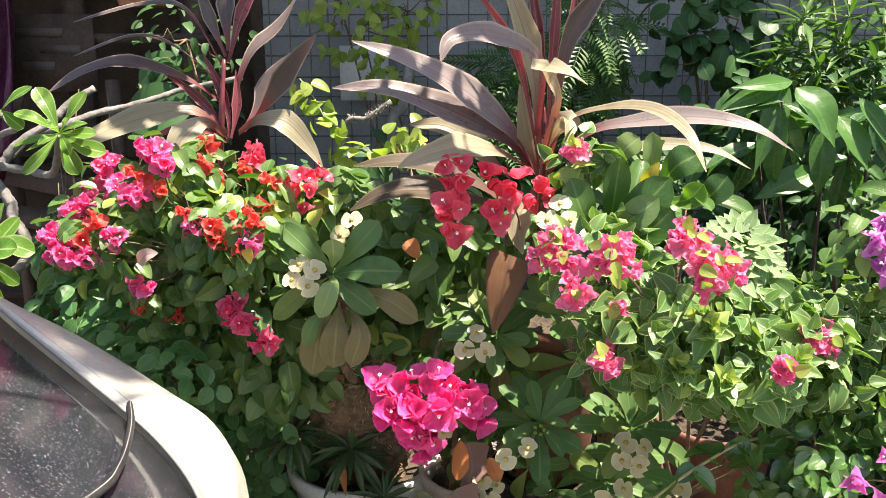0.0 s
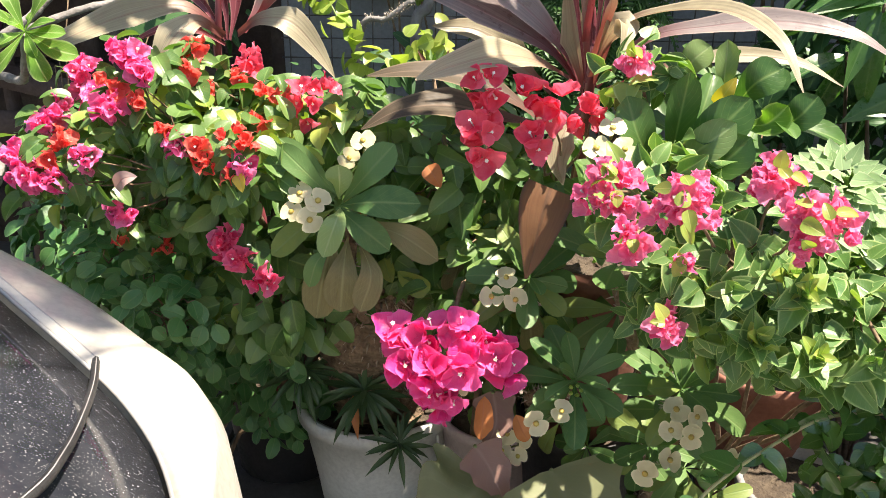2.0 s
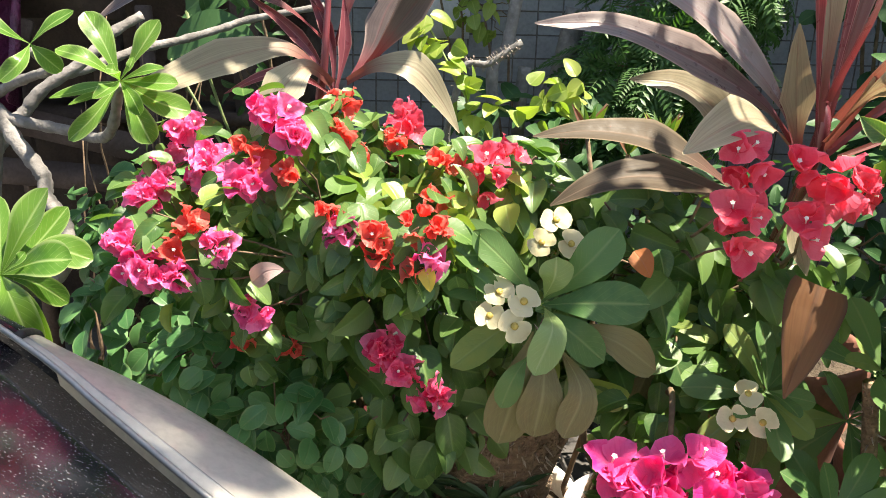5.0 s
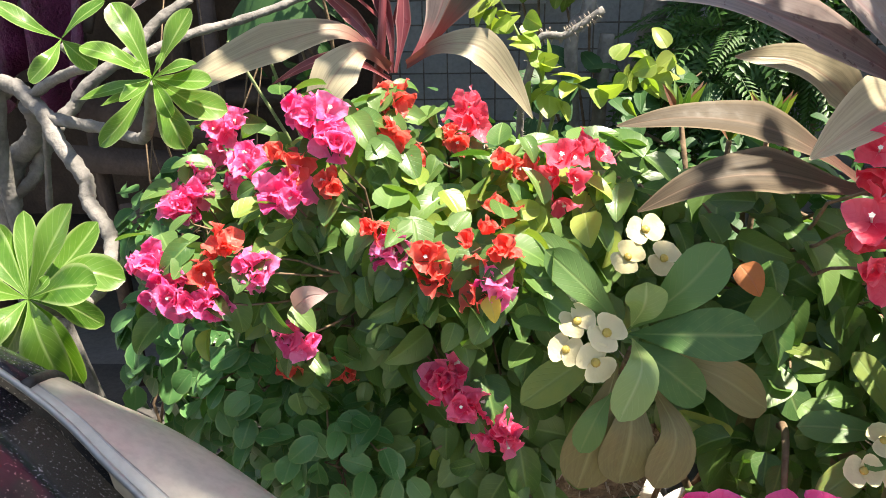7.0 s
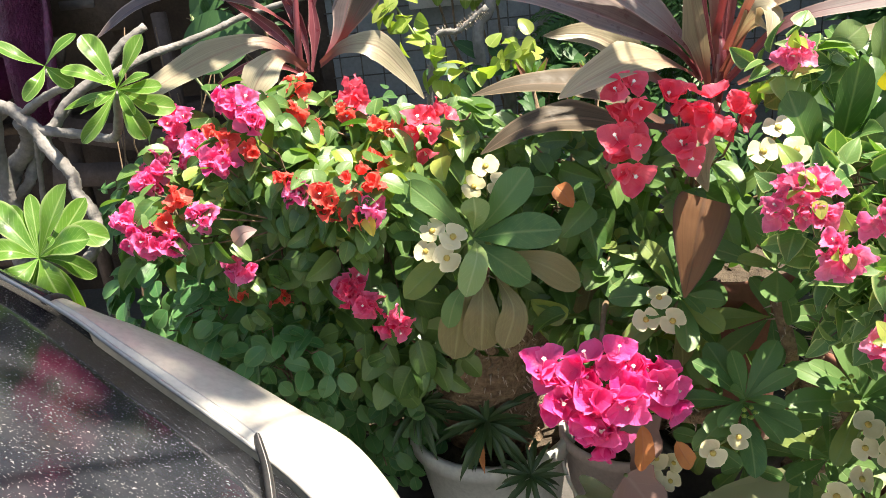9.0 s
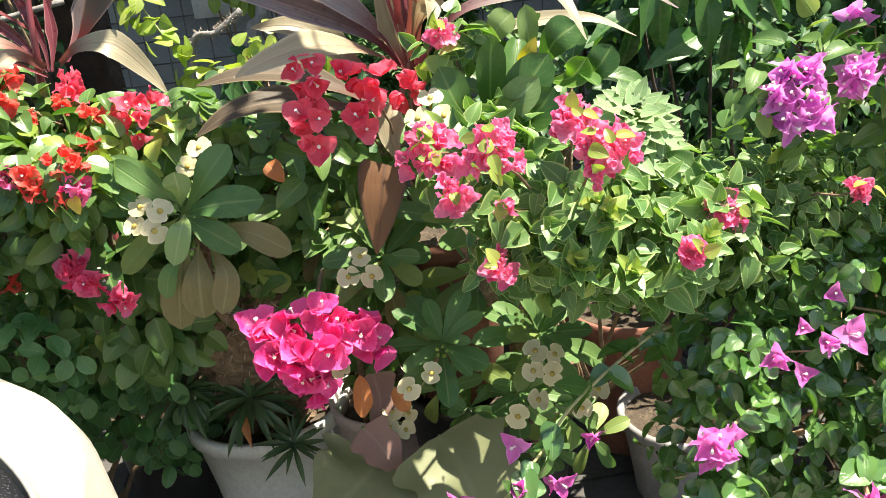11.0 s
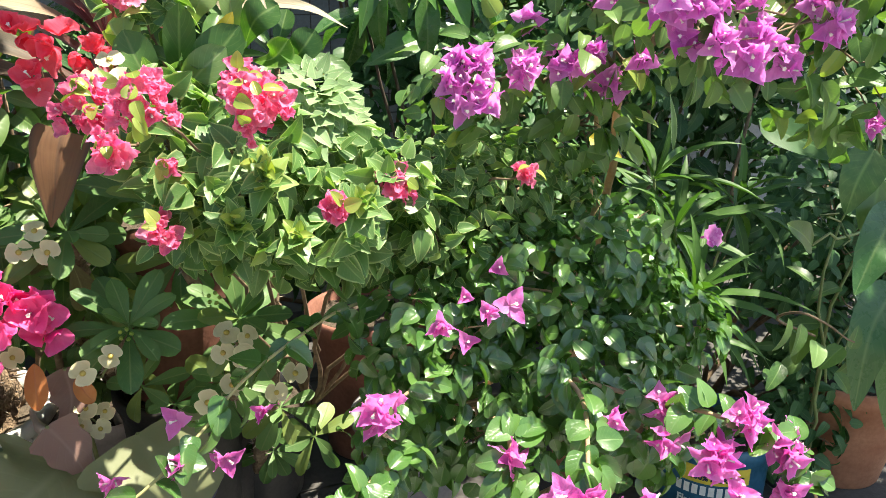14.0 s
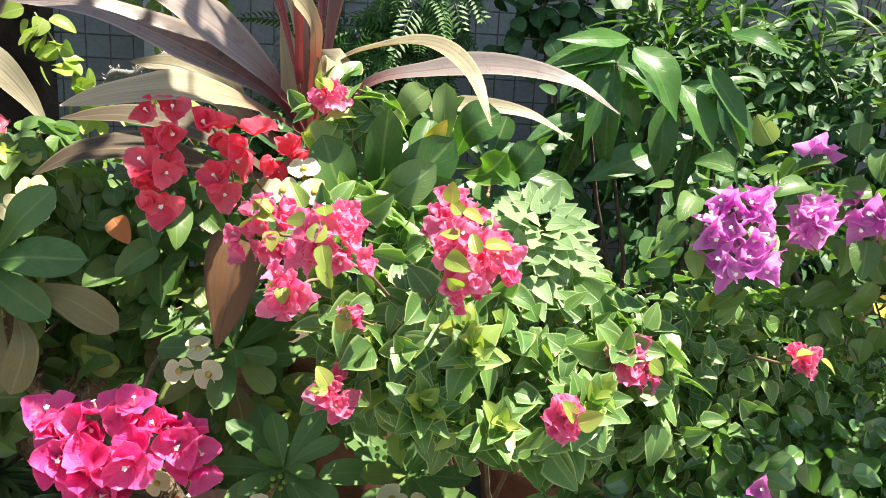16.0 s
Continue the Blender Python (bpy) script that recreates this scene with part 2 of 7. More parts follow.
PETAL_ROSE = petal_material("bract_rose_red", (0.88, 0.03, 0.16), (0.98, 0.22, 0.40), through_light=0.48)
PETAL_HOT = petal_material("bract_hot_pink", (0.84, 0.02, 0.25), (0.97, 0.17, 0.46), through_light=0.42, heart=(0.75, 0.08, 0.3))
PETAL_BRUSH = petal_material("bract_rose_pink", (0.84, 0.07, 0.26), (0.95, 0.32, 0.52), heart=(0.9, 0.4, 0.5))
PETAL_PURPLE = petal_material("bract_purple", (0.70, 0.09, 0.57), (0.90, 0.36, 0.81), heart=(0.72, 0.32, 0.68))
PETAL_MAGENTA = petal_material("bract_magenta", (0.74, 0.07, 0.48), (0.92, 0.30, 0.72), heart=(0.78, 0.3, 0.62))
PETAL_CREAM = petal_material("petal_cream", (0.60, 0.53, 0.29), (0.70, 0.635, 0.40), through_light=0.3, veined=0.0)
PETAL_WHITE = petal_material("petal_white", (0.85, 0.83, 0.74), (0.9, 0.88, 0.8), through_light=0.2)
PETAL_EYE = petal_material("flower_eye", (0.42, 0.30, 0.06), (0.52, 0.40, 0.09), through_light=0.1)
STEM_GREEN = solid("stem_green", (0.14, 0.22, 0.07), (0.26, 0.27, 0.12), 30, 0.6)
STEM_PALE = solid("stem_pale_green", (0.36, 0.34, 0.13), (0.46, 0.42, 0.20), 30, 0.55)
STEM_BROWN = solid("stem_brown", (0.13, 0.085, 0.05), (0.24, 0.165, 0.10), 40, 0.85, 0.6)
# near-black bark: the dark hollow round these branches is put into the colour
BARK_SHADED = solid("bark_shaded", (0.045, 0.032, 0.024), (0.085, 0.062, 0.045), 40, 0.85, 0.6)
STEM_TAN = solid("stem_tan", (0.34, 0.22, 0.12), (0.46, 0.32, 0.19), 40, 0.8, 0.5)
BARK_GREY = solid("bark_grey", (0.14, 0.13, 0.12), (0.27, 0.25, 0.235), 26, 0.85, 0.8, 0.004)
BARK_THORN = solid("bark_thorny", (0.17, 0.11, 0.07), (0.34, 0.24, 0.15), 38, 0.9, 1.0, 0.012)
THORN = solid("thorn_grey", (0.34, 0.27, 0.21), (0.52, 0.44, 0.36), 60, 0.7)
PLASTIC_WHITE = solid("plastic_white_dirty", (0.60, 0.61, 0.57), (0.74, 0.75, 0.71), 7, 0.5, 0.15, 0.002)
PLASTIC_PINK = solid("plastic_pale_pink", (0.55, 0.45, 0.43), (0.66, 0.57, 0.54), 7, 0.55, 0.15, 0.002)
PLASTIC_BLACK = solid("plastic_black", (0.022, 0.021, 0.022), (0.045, 0.04, 0.04), 9, 0.5, 0.2, 0.002)
PLASTIC_GREY = solid("pot_grey_dusty", (0.18, 0.17, 0.17), (0.30, 0.285, 0.28), 9, 0.75, 0.4, 0.003)
PLASTIC_BLUE = solid("pail_blue", (0.012, 0.08, 0.16), (0.03, 0.14, 0.24), 6, 0.4, 0.1, 0.002)
PLASTIC_NAVY = solid("pot_navy", (0.015, 0.03, 0.10), (0.03, 0.05, 0.15), 9, 0.45, 0.2, 0.002)
CLAY = solid("terracotta", (0.33, 0.13, 0.07), (0.45, 0.21, 0.12), 11, 0.85, 0.4, 0.003)
CLAY_DARK = solid("clay_dark_red", (0.16, 0.06, 0.04), (0.25, 0.105, 0.07), 11, 0.8, 0.4, 0.003)
SOIL = solid("soil", (0.05, 0.035, 0.024), (0.10, 0.075, 0.05), 25, 0.95, 1.0, 0.012)
# dusty slabs; base darkened to carry the shade among the pots
CONCRETE = solid("concrete_dusty_shaded", (0.055, 0.051, 0.048), (0.095, 0.088, 0.082), 3.5, 0.9, 0.5, 0.006, fine=60)
CONCRETE_PALE = solid("concrete_pale", (0.17, 0.162, 0.15), (0.25, 0.24, 0.225), 2.0, 0.9, 0.5, 0.006, fine=50)
WALL_PAINT = solid("wall_grey_paint", (0.25, 0.26, 0.27), (0.36, 0.37, 0.375), 2.0, 0.85, 0.3, 0.003)
WIRE = solid("wire_rusty", (0.12, 0.11, 0.105), (0.22, 0.20, 0.18), 30, 0.6, 0.3, 0.001, metal=0.5)
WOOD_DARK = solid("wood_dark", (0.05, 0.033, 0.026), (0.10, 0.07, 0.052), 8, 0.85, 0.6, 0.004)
WOOD_OLD = solid("wood_weathered", (0.06, 0.04, 0.032), (0.11, 0.08, 0.066), 10, 0.85, 0.6, 0.004)
CLOTH = solid("sheet_maroon", (0.07, 0.010, 0.036), (0.15, 0.026, 0.085), 9, 0.38, 0.6, 0.012)
PAPER = solid("board_pale_grey", (0.55, 0.56, 0.58), (0.63, 0.64, 0.66), 5, 0.8)
SIGN_INK = solid("sign_lettering", (0.085, 0.07, 0.065), (0.11, 0.09, 0.08), 20, 0.8)
CAR_WHITE = solid("car_paint_pearl", (0.50, 0.47, 0.41), (0.56, 0.525, 0.46), 4.0, 0.42, 0.05, 0.001, metal=0.12, coat=0.3)
RUBBER = solid("rubber_black", (0.012, 0.012, 0.013), (0.03, 0.03, 0.03), 30, 0.6)
LABEL_YELLOW = solid("label_yellow", (0.62, 0.47, 0.04), (0.70, 0.56, 0.08), 9, 0.5)
LABEL_WHITE = solid("label_white", (0.72, 0.72, 0.70), (0.80, 0.80, 0.78), 9, 0.5)
LABEL_NAVY = solid("label_navy_ink", (0.01, 0.015, 0.05), (0.02, 0.025, 0.07), 9, 0.5)
CHROME = solid("trim_grey", (0.34, 0.33, 0.31), (0.46, 0.45, 0.42), 14, 0.45, 0.1, 0.001, metal=0.35)


def dusty_glass():
    m, nt, b, out = nodes_of("car_glass_dusty")
    fine_dust = ramp(nt, noise_of(nt, 330.0, 2.0), 0.62, 0.70)
    drops = ramp(nt, noise_of(nt, 150.0, 2.0), 0.70, 0.75)
    film = ramp(nt, noise_of(nt, 9.0, 6.0, rough=0.7), 0.42, 0.72)
    streak = ramp(nt, noise_of(nt, 30.0, 5.0, rough=0.75), 0.58, 0.74)
    dust = value(nt, "MAXIMUM", value(nt, "MAXIMUM", value(nt, "MULTIPLY", fine_dust, 0.55), value(nt, "MULTIPLY", drops, 0.5)), value(nt, "MULTIPLY", value(nt, "ADD", film, value(nt, "MULTIPLY", streak, film)), 0.06))
    link(nt, blend(nt, dust, (0.020, 0.022, 0.029), (0.42, 0.41, 0.40)), b.inputs["Base Color"])
    link(nt, value(nt, "MULTIPLY_ADD", dust, 0.5, 0.13), b.inputs["Roughness"])
    b.inputs["Specular IOR Level"].default_value = 0.22
    return m


GLASS = dusty_glass()


# ---- mesh kit ----
rng = np.random.default_rng(7)


def mesh_from(name, verts, faces, uvs=None, mats=(), slots=None, smooth=True):
    me = bpy.data.meshes.new(name)
    me.from_pydata([tuple(v) for v in verts], [], faces)
    for m in mats:
        me.materials.append(m)
    if uvs is not None:
        lay = me.uv_layers.new(name="UVMap")
        idx = np.empty(len(me.loops), dtype=np.int32)
        me.loops.foreach_get("vertex_index", idx)
        lay.data.foreach_set("uv", np.asarray(uvs, dtype=np.float32)[idx].ravel())
    if slots is not None:
        me.polygons.foreach_set("material_index", np.asarray(slots, dtype=np.int32))
    me.polygons.foreach_set("use_smooth", np.full(len(me.polygons), smooth, dtype=bool))
    me.update()
    return me


def thing(name, base, label, category, group="", kind=""):
    ob = new(name)
    ob.empty_display_size = 0.05
    ob.location = base
    return tagged(ob, label, category, group, kind)


def child(name, me, parent, m=None, label=""):
    """A part: the mesh in world coordinates (or at pose m), kept under its thing."""
    ob = new(name, me)
    ob.parent = parent
    off = Vector(parent.location)
    if parent.parent:
        off = off + parent.parent.location
    ob.matrix_basis = Matrix.Translation(-off) @ (m if m is not None else Matrix.Identity(4))
    return tagged(ob, label)


def part(name, bm, material, parent, label=""):
    me = bpy.data.meshes.new(name)
    bm.to_mesh(me)
    bm.free()
    me.materials.append(material)
    me.polygons.foreach_set("use_smooth", np.full(len(me.polygons), True, dtype=bool))
    return child(name, me, parent, None, label)


def plain(name, bm, material, label, category, kind="", smooth=False):
    me = bpy.data.meshes.new(name)
    bm.to_mesh(me)
    bm.free()
    me.materials.append(material)
    me.polygons.foreach_set("use_smooth", np.full(len(me.polygons), smooth, dtype=bool))
    return tagged(new(name, me), label, category, "", kind)


def box_bm(x0, x1, y0, y1, z0, z1, bevel=0.0, bm=None):
    bm = bm or bmesh.new()
    r = bmesh.ops.create_cube(bm, size=1.0)
    bmesh.ops.transform(bm, verts=r["verts"], matrix=Matrix.Translation(((x0 + x1) / 2, (y0 + y1) / 2, (z0 + z1) / 2)) @ Matrix.Diagonal((x1 - x0, y1 - y0, z1 - z0, 1)))
    if bevel:
        es = {e for v in r["verts"] for e in v.link_edges}
        bmesh.ops.bevel(bm, geom=list(es), offset=bevel, segments=2, affect="EDGES")
    return bm


def heart(v):
    return np.sin(np.pi * v ** 0.68) ** 0.62 * (1 - 0.22 * v)


def obovate(v):
    return np.clip(np.sin(np.pi * np.clip(v, 0, 1) ** 1.6), 0, 1) ** 0.55 * (0.35 + 0.65 * v ** 0.6) / 0.92


def stalked(v):
    rise = 0.24 + 0.76 * min(1.0, max(0.0, (v - 0.12) / 0.38)) ** 1.3
    return rise * min(1.0, max(0.0, (1 - v) / 0.5)) ** 0.75


def lance(v):
    return np.sin(np.pi * v ** 0.8) ** 1.05


def strap(v):
    return np.clip(np.sin(np.pi * np.clip(v * 0.93 + 0.07, 0, 1) ** 0.75), 0, 1) ** 0.75


def oval(v):
    return np.clip(np.sin(np.pi * v ** 0.95), 0, 1) ** 0.62


def toothed(v):
    """A pointed leaf with a few spiny teeth."""
    return np.sin(np.pi * v ** 0.6) ** 0.72 * (1 - 0.42 * v) * (1 + 0.16 * np.cos(v * 6.283 * 4.5))


def bract_point(v):
    return np.sin(np.pi * v ** 0.6) ** 0.8 * (1 - 0.42 * v)


def blade(length, width, shape, nl=5, na=2, fold=0.25, droop=40.0, wave=0.0, twist=0.0, tip=0.0, cup=0.0):
    """A leaf from the origin along +y, upper face +z. fold: rise of the sides; droop: degrees by which it bends down. Gives vertices, faces, uvs."""
    vs = np.linspace(0, 1, nl + 1)
    vs = 0.35 * vs + 0.325 * (1 - np.cos(np.pi * vs))
    ang = -np.radians(droop) * vs ** 1.3
    step = length * np.diff(vs)
    y = np.concatenate([[0], np.cumsum(np.cos((ang[1:] + ang[:-1]) / 2) * step)])
    z = np.concatenate([[0], np.cumsum(np.sin((ang[1:] + ang[:-1]) / 2) * step)])
    w = np.maximum(shape(np.clip(vs, 1e-4, 1 - 1e-4)), 0.03) * width / 2
    w[0], w[-1] = width * 0.03, width * 0.012 if tip == 0 else width * tip
    verts, uvs, faces = [], [], []
    cols = 2 * na + 1
    for i, v in enumerate(vs):
        for j in range(cols):
            u = j / (2 * na) * 2 - 1
            h = fold * (0.3 * abs(u) + 0.8 * u * u) * w[i] + cup * u * u * w[i] + wave * width * math.sin(v * 11 + (2.0 if u > 0 else 0)) * abs(u)
            a = math.radians(twist) * v
            px, pz = u * w[i] * math.cos(a) - h * math.sin(a), u * w[i] * math.sin(a) + h * math.cos(a)
            verts.append((px, y[i] - pz * math.sin(ang[i]), z[i] + pz * math.cos(ang[i])))
            uvs.append(((u + 1) / 2, v))
    for i in range(nl):
        for j in range(cols - 1):
            a = i * cols + j
            faces.append((a, a + 1, a + 1 + cols, a + cols))
    return np.array(verts), faces, np.array(uvs)


def joined(pieces):
    """Several (verts, faces, uvs, slot) in one."""
    V, F, U, S, n = [], [], [], [], 0
    for v, f, u, s in pieces:
        V.append(v), U.append(u)
        F += [tuple(i + n for i in q) for q in f]
        S += [s] * len(f)
        n += len(v)
    return np.vstack(V), F, np.vstack(U), S


def moved(piece, m, slot=0):
    v, f, u = piece[:3]
    a = np.array(m)
    return v @ a[:3, :3].T + a[:3, 3], f, u, slot


def tube(points, radii, sides=6, close=True):
    """A round bent stick through the points."""
    pts = [Vector(p) for p in points]
    verts, faces, uvs = [], [], []
    side = None
    for i, p in enumerate(pts):
        d = (pts[min(i + 1, len(pts) - 1)] - pts[max(i - 1, 0)]).normalized()
        if side is None:
            side = d.orthogonal().normalized()
        side = (side - d * side.dot(d)).normalized()
        up = d.cross(side)
        for k in range(sides):
            a = 2 * math.pi * k / sides
            verts.append(p + (side * math.cos(a) + up * math.sin(a)) * radii[i])
            uvs.append((k / sides, i / len(pts)))
    for i in range(len(pts) - 1):
        for k in range(sides):
            a, b = i * sides + k, i * sides + (k + 1) % sides
            faces.append((a, b, b + sides, a + sides))
    if close:
        faces.append(tuple(range(sides))[::-1])
        faces.append(tuple(range(len(verts) - sides, len(verts))))
    return np.array([tuple(v) for v in verts]), faces, np.array(uvs)


def bezier(p, n):
    """Points along a smooth line through the given ones."""
    p = [Vector(q) for q in p]
    p = [p[0] * 2 - p[1]] + p + [p[-1] * 2 - p[-2]]
    out = []
    for i in range(1, len(p) - 2):
        for k in range(n):
            t = k / n
            a, b, c, d = p[i - 1], p[i], p[i + 1], p[i + 2]
            out.append(0.5 * (2 * b + (c - a) * t + (2 * a - 5 * b + 4 * c - d) * t * t + (3 * b - a - 3 * c + d) * t ** 3))
    return out + [p[-2]]


def wobbly(a, b, n=6, amount=0.03, sag=0.0):
    a, b = Vector(a), Vector(b)
    out = []
    for i in range(n + 1):
        t = i / n
        bow = math.sin(math.pi * t)
        out.append(a.lerp(b, t) + Vector(rng.normal(0, amount, 3)) * bow + Vector((0, 0, -sag * bow)))
    return out


def ribbon(points, width, shape=lance, up=(0, 0, 1), na=2, fold=0.25, n=5, wave=0.0, flip=0.0):
    """A long leaf along a line of points; up: the way its upper face looks; flip: degrees of turn towards the tip."""
    line = bezier(points, n)
    verts, uvs, faces = [], [], []
    cols = 2 * na + 1
    for i, p in enumerate(line):
        v = i / (len(line) - 1)
        d = (line[min(i + 1, len(line) - 1)] - line[max(i - 1, 0)]).normalized()
        u0 = Vector(up)
        side = d.cross(u0).normalized()
        nrm = side.cross(d).normalized()
        a = radians(flip) * v * v
        side, nrm = side * math.cos(a) + nrm * math.sin(a), nrm * math.cos(a) - side * math.sin(a)
        w = max(float(shape(np.array(min(max(v, 1e-3), 1 - 1e-3)))), 0.04) * width / 2
        for j in range(cols):
            u = j / (2 * na) * 2 - 1
            h = fold * (0.3 * abs(u) + 0.8 * u * u) * w + wave * width * math.sin(v * 13 + (2.2 if u > 0 else 0)) * abs(u)
            verts.append(tuple(p + side * (u * w) + nrm * h))
            uvs.append(((u + 1) / 2, v))
    for i in range(len(line) - 1):
        for j in range(cols - 1):
            a = i * cols + j
            faces.append((a, a + 1, a + 1 + cols, a + cols))
    return np.array(verts), faces, np.array(uvs)


def ribbon_mesh(name, points, width, material, **kw):
    v, f, u = ribbon(points, width, **kw)
    return mesh_from(name, v, f, u, (material,))


def frame_of(place, along, face, size=1.0, roll=0.0):
    """A pose whose +y runs along and whose +z looks towards face."""
    y = Vector(along).normalized()
    z = Vector(face)
    z = z - y * z.dot(y)
    z = z.normalized() if z.length > 1e-5 else y.orthogonal().normalized()
    x = y.cross(z)
    m = Matrix((x, y, z)).transposed().to_4x4()
    return Matrix.Translation(place) @ m @ Matrix.Rotation(radians(roll), 4, "Y") @ Matrix.Scale(size, 4)


def unit(v):
    return v / (np.linalg.norm(v) + 1e-9)


def variants(name, pieces, mats):
    """Template meshes for objects, together with the raw arrays for joined foliage."""
    out = []
    for p in pieces:
        if len(p) == 3:
            p = (*p, [0] * len(p[1]))
        out.append((mesh_from(name, p[0], p[1], p[2], mats, p[3]), p))
    return out


def leaf_set(name, material, length, width, shape, count=4, **kw):
    made = []
    for i in range(count):
        k = dict(kw)
        k["droop"] = kw.get("droop", 35) * (0.5 + 0.35 * i)
        k["fold"] = kw.get("fold", 0.25) * (0.6 + 0.25 * i)
        k["twist"] = (-18, 14, 6, -8, 20)[i % 5]
        made.append(blade(length * (0.9 + 0.07 * i), width * (1.08 - 0.06 * i), shape, **k))
    return variants(name, made, (material,))


def stuff_mesh(name, items, mats):
    """Many template pieces at their poses, joined."""
    V, F, U, S, n = [], [], [], [], 0
    for piece, m in items:
        a = np.array(m)
        V.append(piece[0] @ a[:3, :3].T + a[:3, 3])
        U.append(piece[2])
        F += [tuple(i + n for i in q) for q in piece[1]]
        S += list(piece[3])
        n += len(piece[0])
    return mesh_from(name, np.vstack(V), F, np.vstack(U), mats, S)


def leaf_pose(place, out, up=0.55, spread=0.55, droop=0.35, size=1.0):
    """A leaf that grows outward and holds its face to the light."""
    face = unit(np.array((0.08, -0.5, 1.0)) * up + out * 0.5 + rng.normal(0, spread, 3) * 0.6)
    along = out * 0.7 + rng.normal(0, 0.6, 3) + np.array((0, 0, -droop))
    along = along - face * float(along @ face)
    return frame_of(tuple(place), tuple(unit(along)), tuple(face), size)


def fill_clumps(plant, clumps, leaves, count, singles, size=(0.75, 1.2), name="leaf", up=0.55, spread=0.55, droop=0.35, inner=0.45, mats=None, front=True):
    """Leaves over and in rounded clumps (x, y, z, rx, ry, rz): some as parts, the rest joined."""
    vols = np.array([c[3] * c[4] + c[4] * c[5] + c[3] * c[5] for c in clumps])
    share = vols / vols.sum()
    poses = []
    for c, s in zip(clumps, share):
        for _ in range(int(round(count * s))):
            d = unit(rng.normal(0, 1, 3))
            if front and d[1] > 0.3 and rng.random() < 0.7:
                d[1] = -d[1]
            rad = rng.uniform(inner, 1.0) ** 0.5 * rng.uniform(0.86, 1.1)
            p = np.array(c[:3]) + d * np.array(c[3:6]) * rad
            poses.append((p, rad, leaf_pose(p, d, up, spread, droop, rng.uniform(*size))))
    poses.sort(key=lambda q: -q[1] + 0.6 * (q[0][1] - 1.2))
    for p, rad, m in poses[:singles]:
        me, piece = leaves[rng.integers(len(leaves))]
        child(name, me, plant, m)
    rest = [(leaves[rng.integers(len(leaves))][1], m) for p, rad, m in poses[singles:]]
    if rest:
        tagged(child("foliage", stuff_mesh("foliage", rest, mats or tuple(leaves[0][0].materials)), plant), kind="stuff")
    return poses


def stems(plant, base, clumps, material, radius=0.012, twigs=5, name="stem"):
    """A stem from the base into each clump, and twigs from there."""
    for c in clumps:
        line = wobbly(base, c[:3], 7, 0.02)
        child(name, mesh_from(name, *tube(line, np.linspace(radius, radius * 0.45, len(line)), 6), (material,)), plant)
        for _ in range(twigs):
            d = unit(rng.normal(0, 1, 3))
            d[1] = -abs(d[1])
            tip = np.array(c[:3]) + d * np.array(c[3:6]) * 0.95
            tw = wobbly(c[:3], tip, 5, 0.012)
            child("twig", mesh_from("twig", *tube(tw, np.linspace(radius * 0.4, radius * 0.15, len(tw)), 5), (material,)), plant)


# ---- flowers ----
def boug_flower(bract, width, open_deg, shape=heart, cup=0.5, tubes=2, wave=0.15):
    pieces = []
    for k in range(3):
        b = blade(bract, width, shape, nl=8, na=3, fold=0.1, droop=-34 + 22 * k, cup=cup * (0.6 + 0.4 * k), wave=wave, twist=14 * (k - 1))
        m = Matrix.Rotation(radians(120 * k + 11 * (k % 2)), 4, "Z") @ Matrix.Rotation(radians(90 - open_deg), 4, "X")
        pieces.append(moved(b, m, 0))
    for k in range(tubes):
        m = Matrix.Rotation(radians(130 * k + 30), 4, "Z") @ Matrix.Rotation(radians(14), 4, "X")
        pieces.append(moved(tube([(0, 0, 0.002), (0, 0, bract * 0.5)], [0.0012, 0.0016], 5), m, 1))
        for j in range(5):
            lobe = blade(bract * 0.10, bract * 0.10, oval, nl=2, na=1, fold=0.0, droop=10)
            pieces.append(moved(lobe, m @ Matrix.Translation((0, 0, bract * 0.5)) @ Matrix.Rotation(radians(72 * j), 4, "Z") @ Matrix.Rotation(radians(12), 4, "X"), 1))
    return joined(pieces)


def bract_round(v):
    return np.sin(np.pi * v ** 0.72) ** 0.6 * (1 - 0.12 * v)


def boug_set(name, material, bract=0.0235, width=0.026, shape=bract_round, opens=(38, 52, 66), tubes=(0, 1, 0), wave=0.15):
    return variants(name, [boug_flower(bract * s, width * s, o, shape, c, t, wave) for o, s, c, t in zip(opens, (0.95, 1.05, 1.12), (0.55, 0.4, 0.25), tubes)], (material, PETAL_WHITE))


def cluster(plant, place, r, n, flowers, out, squash=0.8):
    """A head of n flowers of radius r that faces out."""
    out = unit(np.array(out, dtype=float))
    for k in range(n):
        if n == 1:
            d, p = out, np.array(place)
        else:
            a, h = k * 2.39996 + rng.uniform(-0.4, 0.4), 1 - 1.45 * (k + 0.5) / n
            q = math.sqrt(max(0, 1 - h * h))
            e1 = unit(np.cross(out, (0.13, 0.2, 1.0)))
            e2 = np.cross(out, e1)
            d = unit(out * h + (e1 * math.cos(a) + e2 * math.sin(a)) * q + rng.normal(0, 0.15, 3))
            p = np.array(place) + (d - out * 0.25) * r * rng.uniform(0.35, 1.0)
        axis = unit(d * 0.7 + out * 0.4 + rng.normal(0, 0.22, 3))
        m = Vector(axis).to_track_quat("Z", "Y").to_matrix().to_4x4() @ Matrix.Rotation(rng.uniform(0, 6.28), 4, "Z") @ Matrix.Scale(rng.uniform(0.68, 1.12), 4)
        me = flowers[rng.integers(len(flowers))][0]
        child("flower", me, plant, Matrix.Translation(tuple(p - axis * 0.012)) @ m)


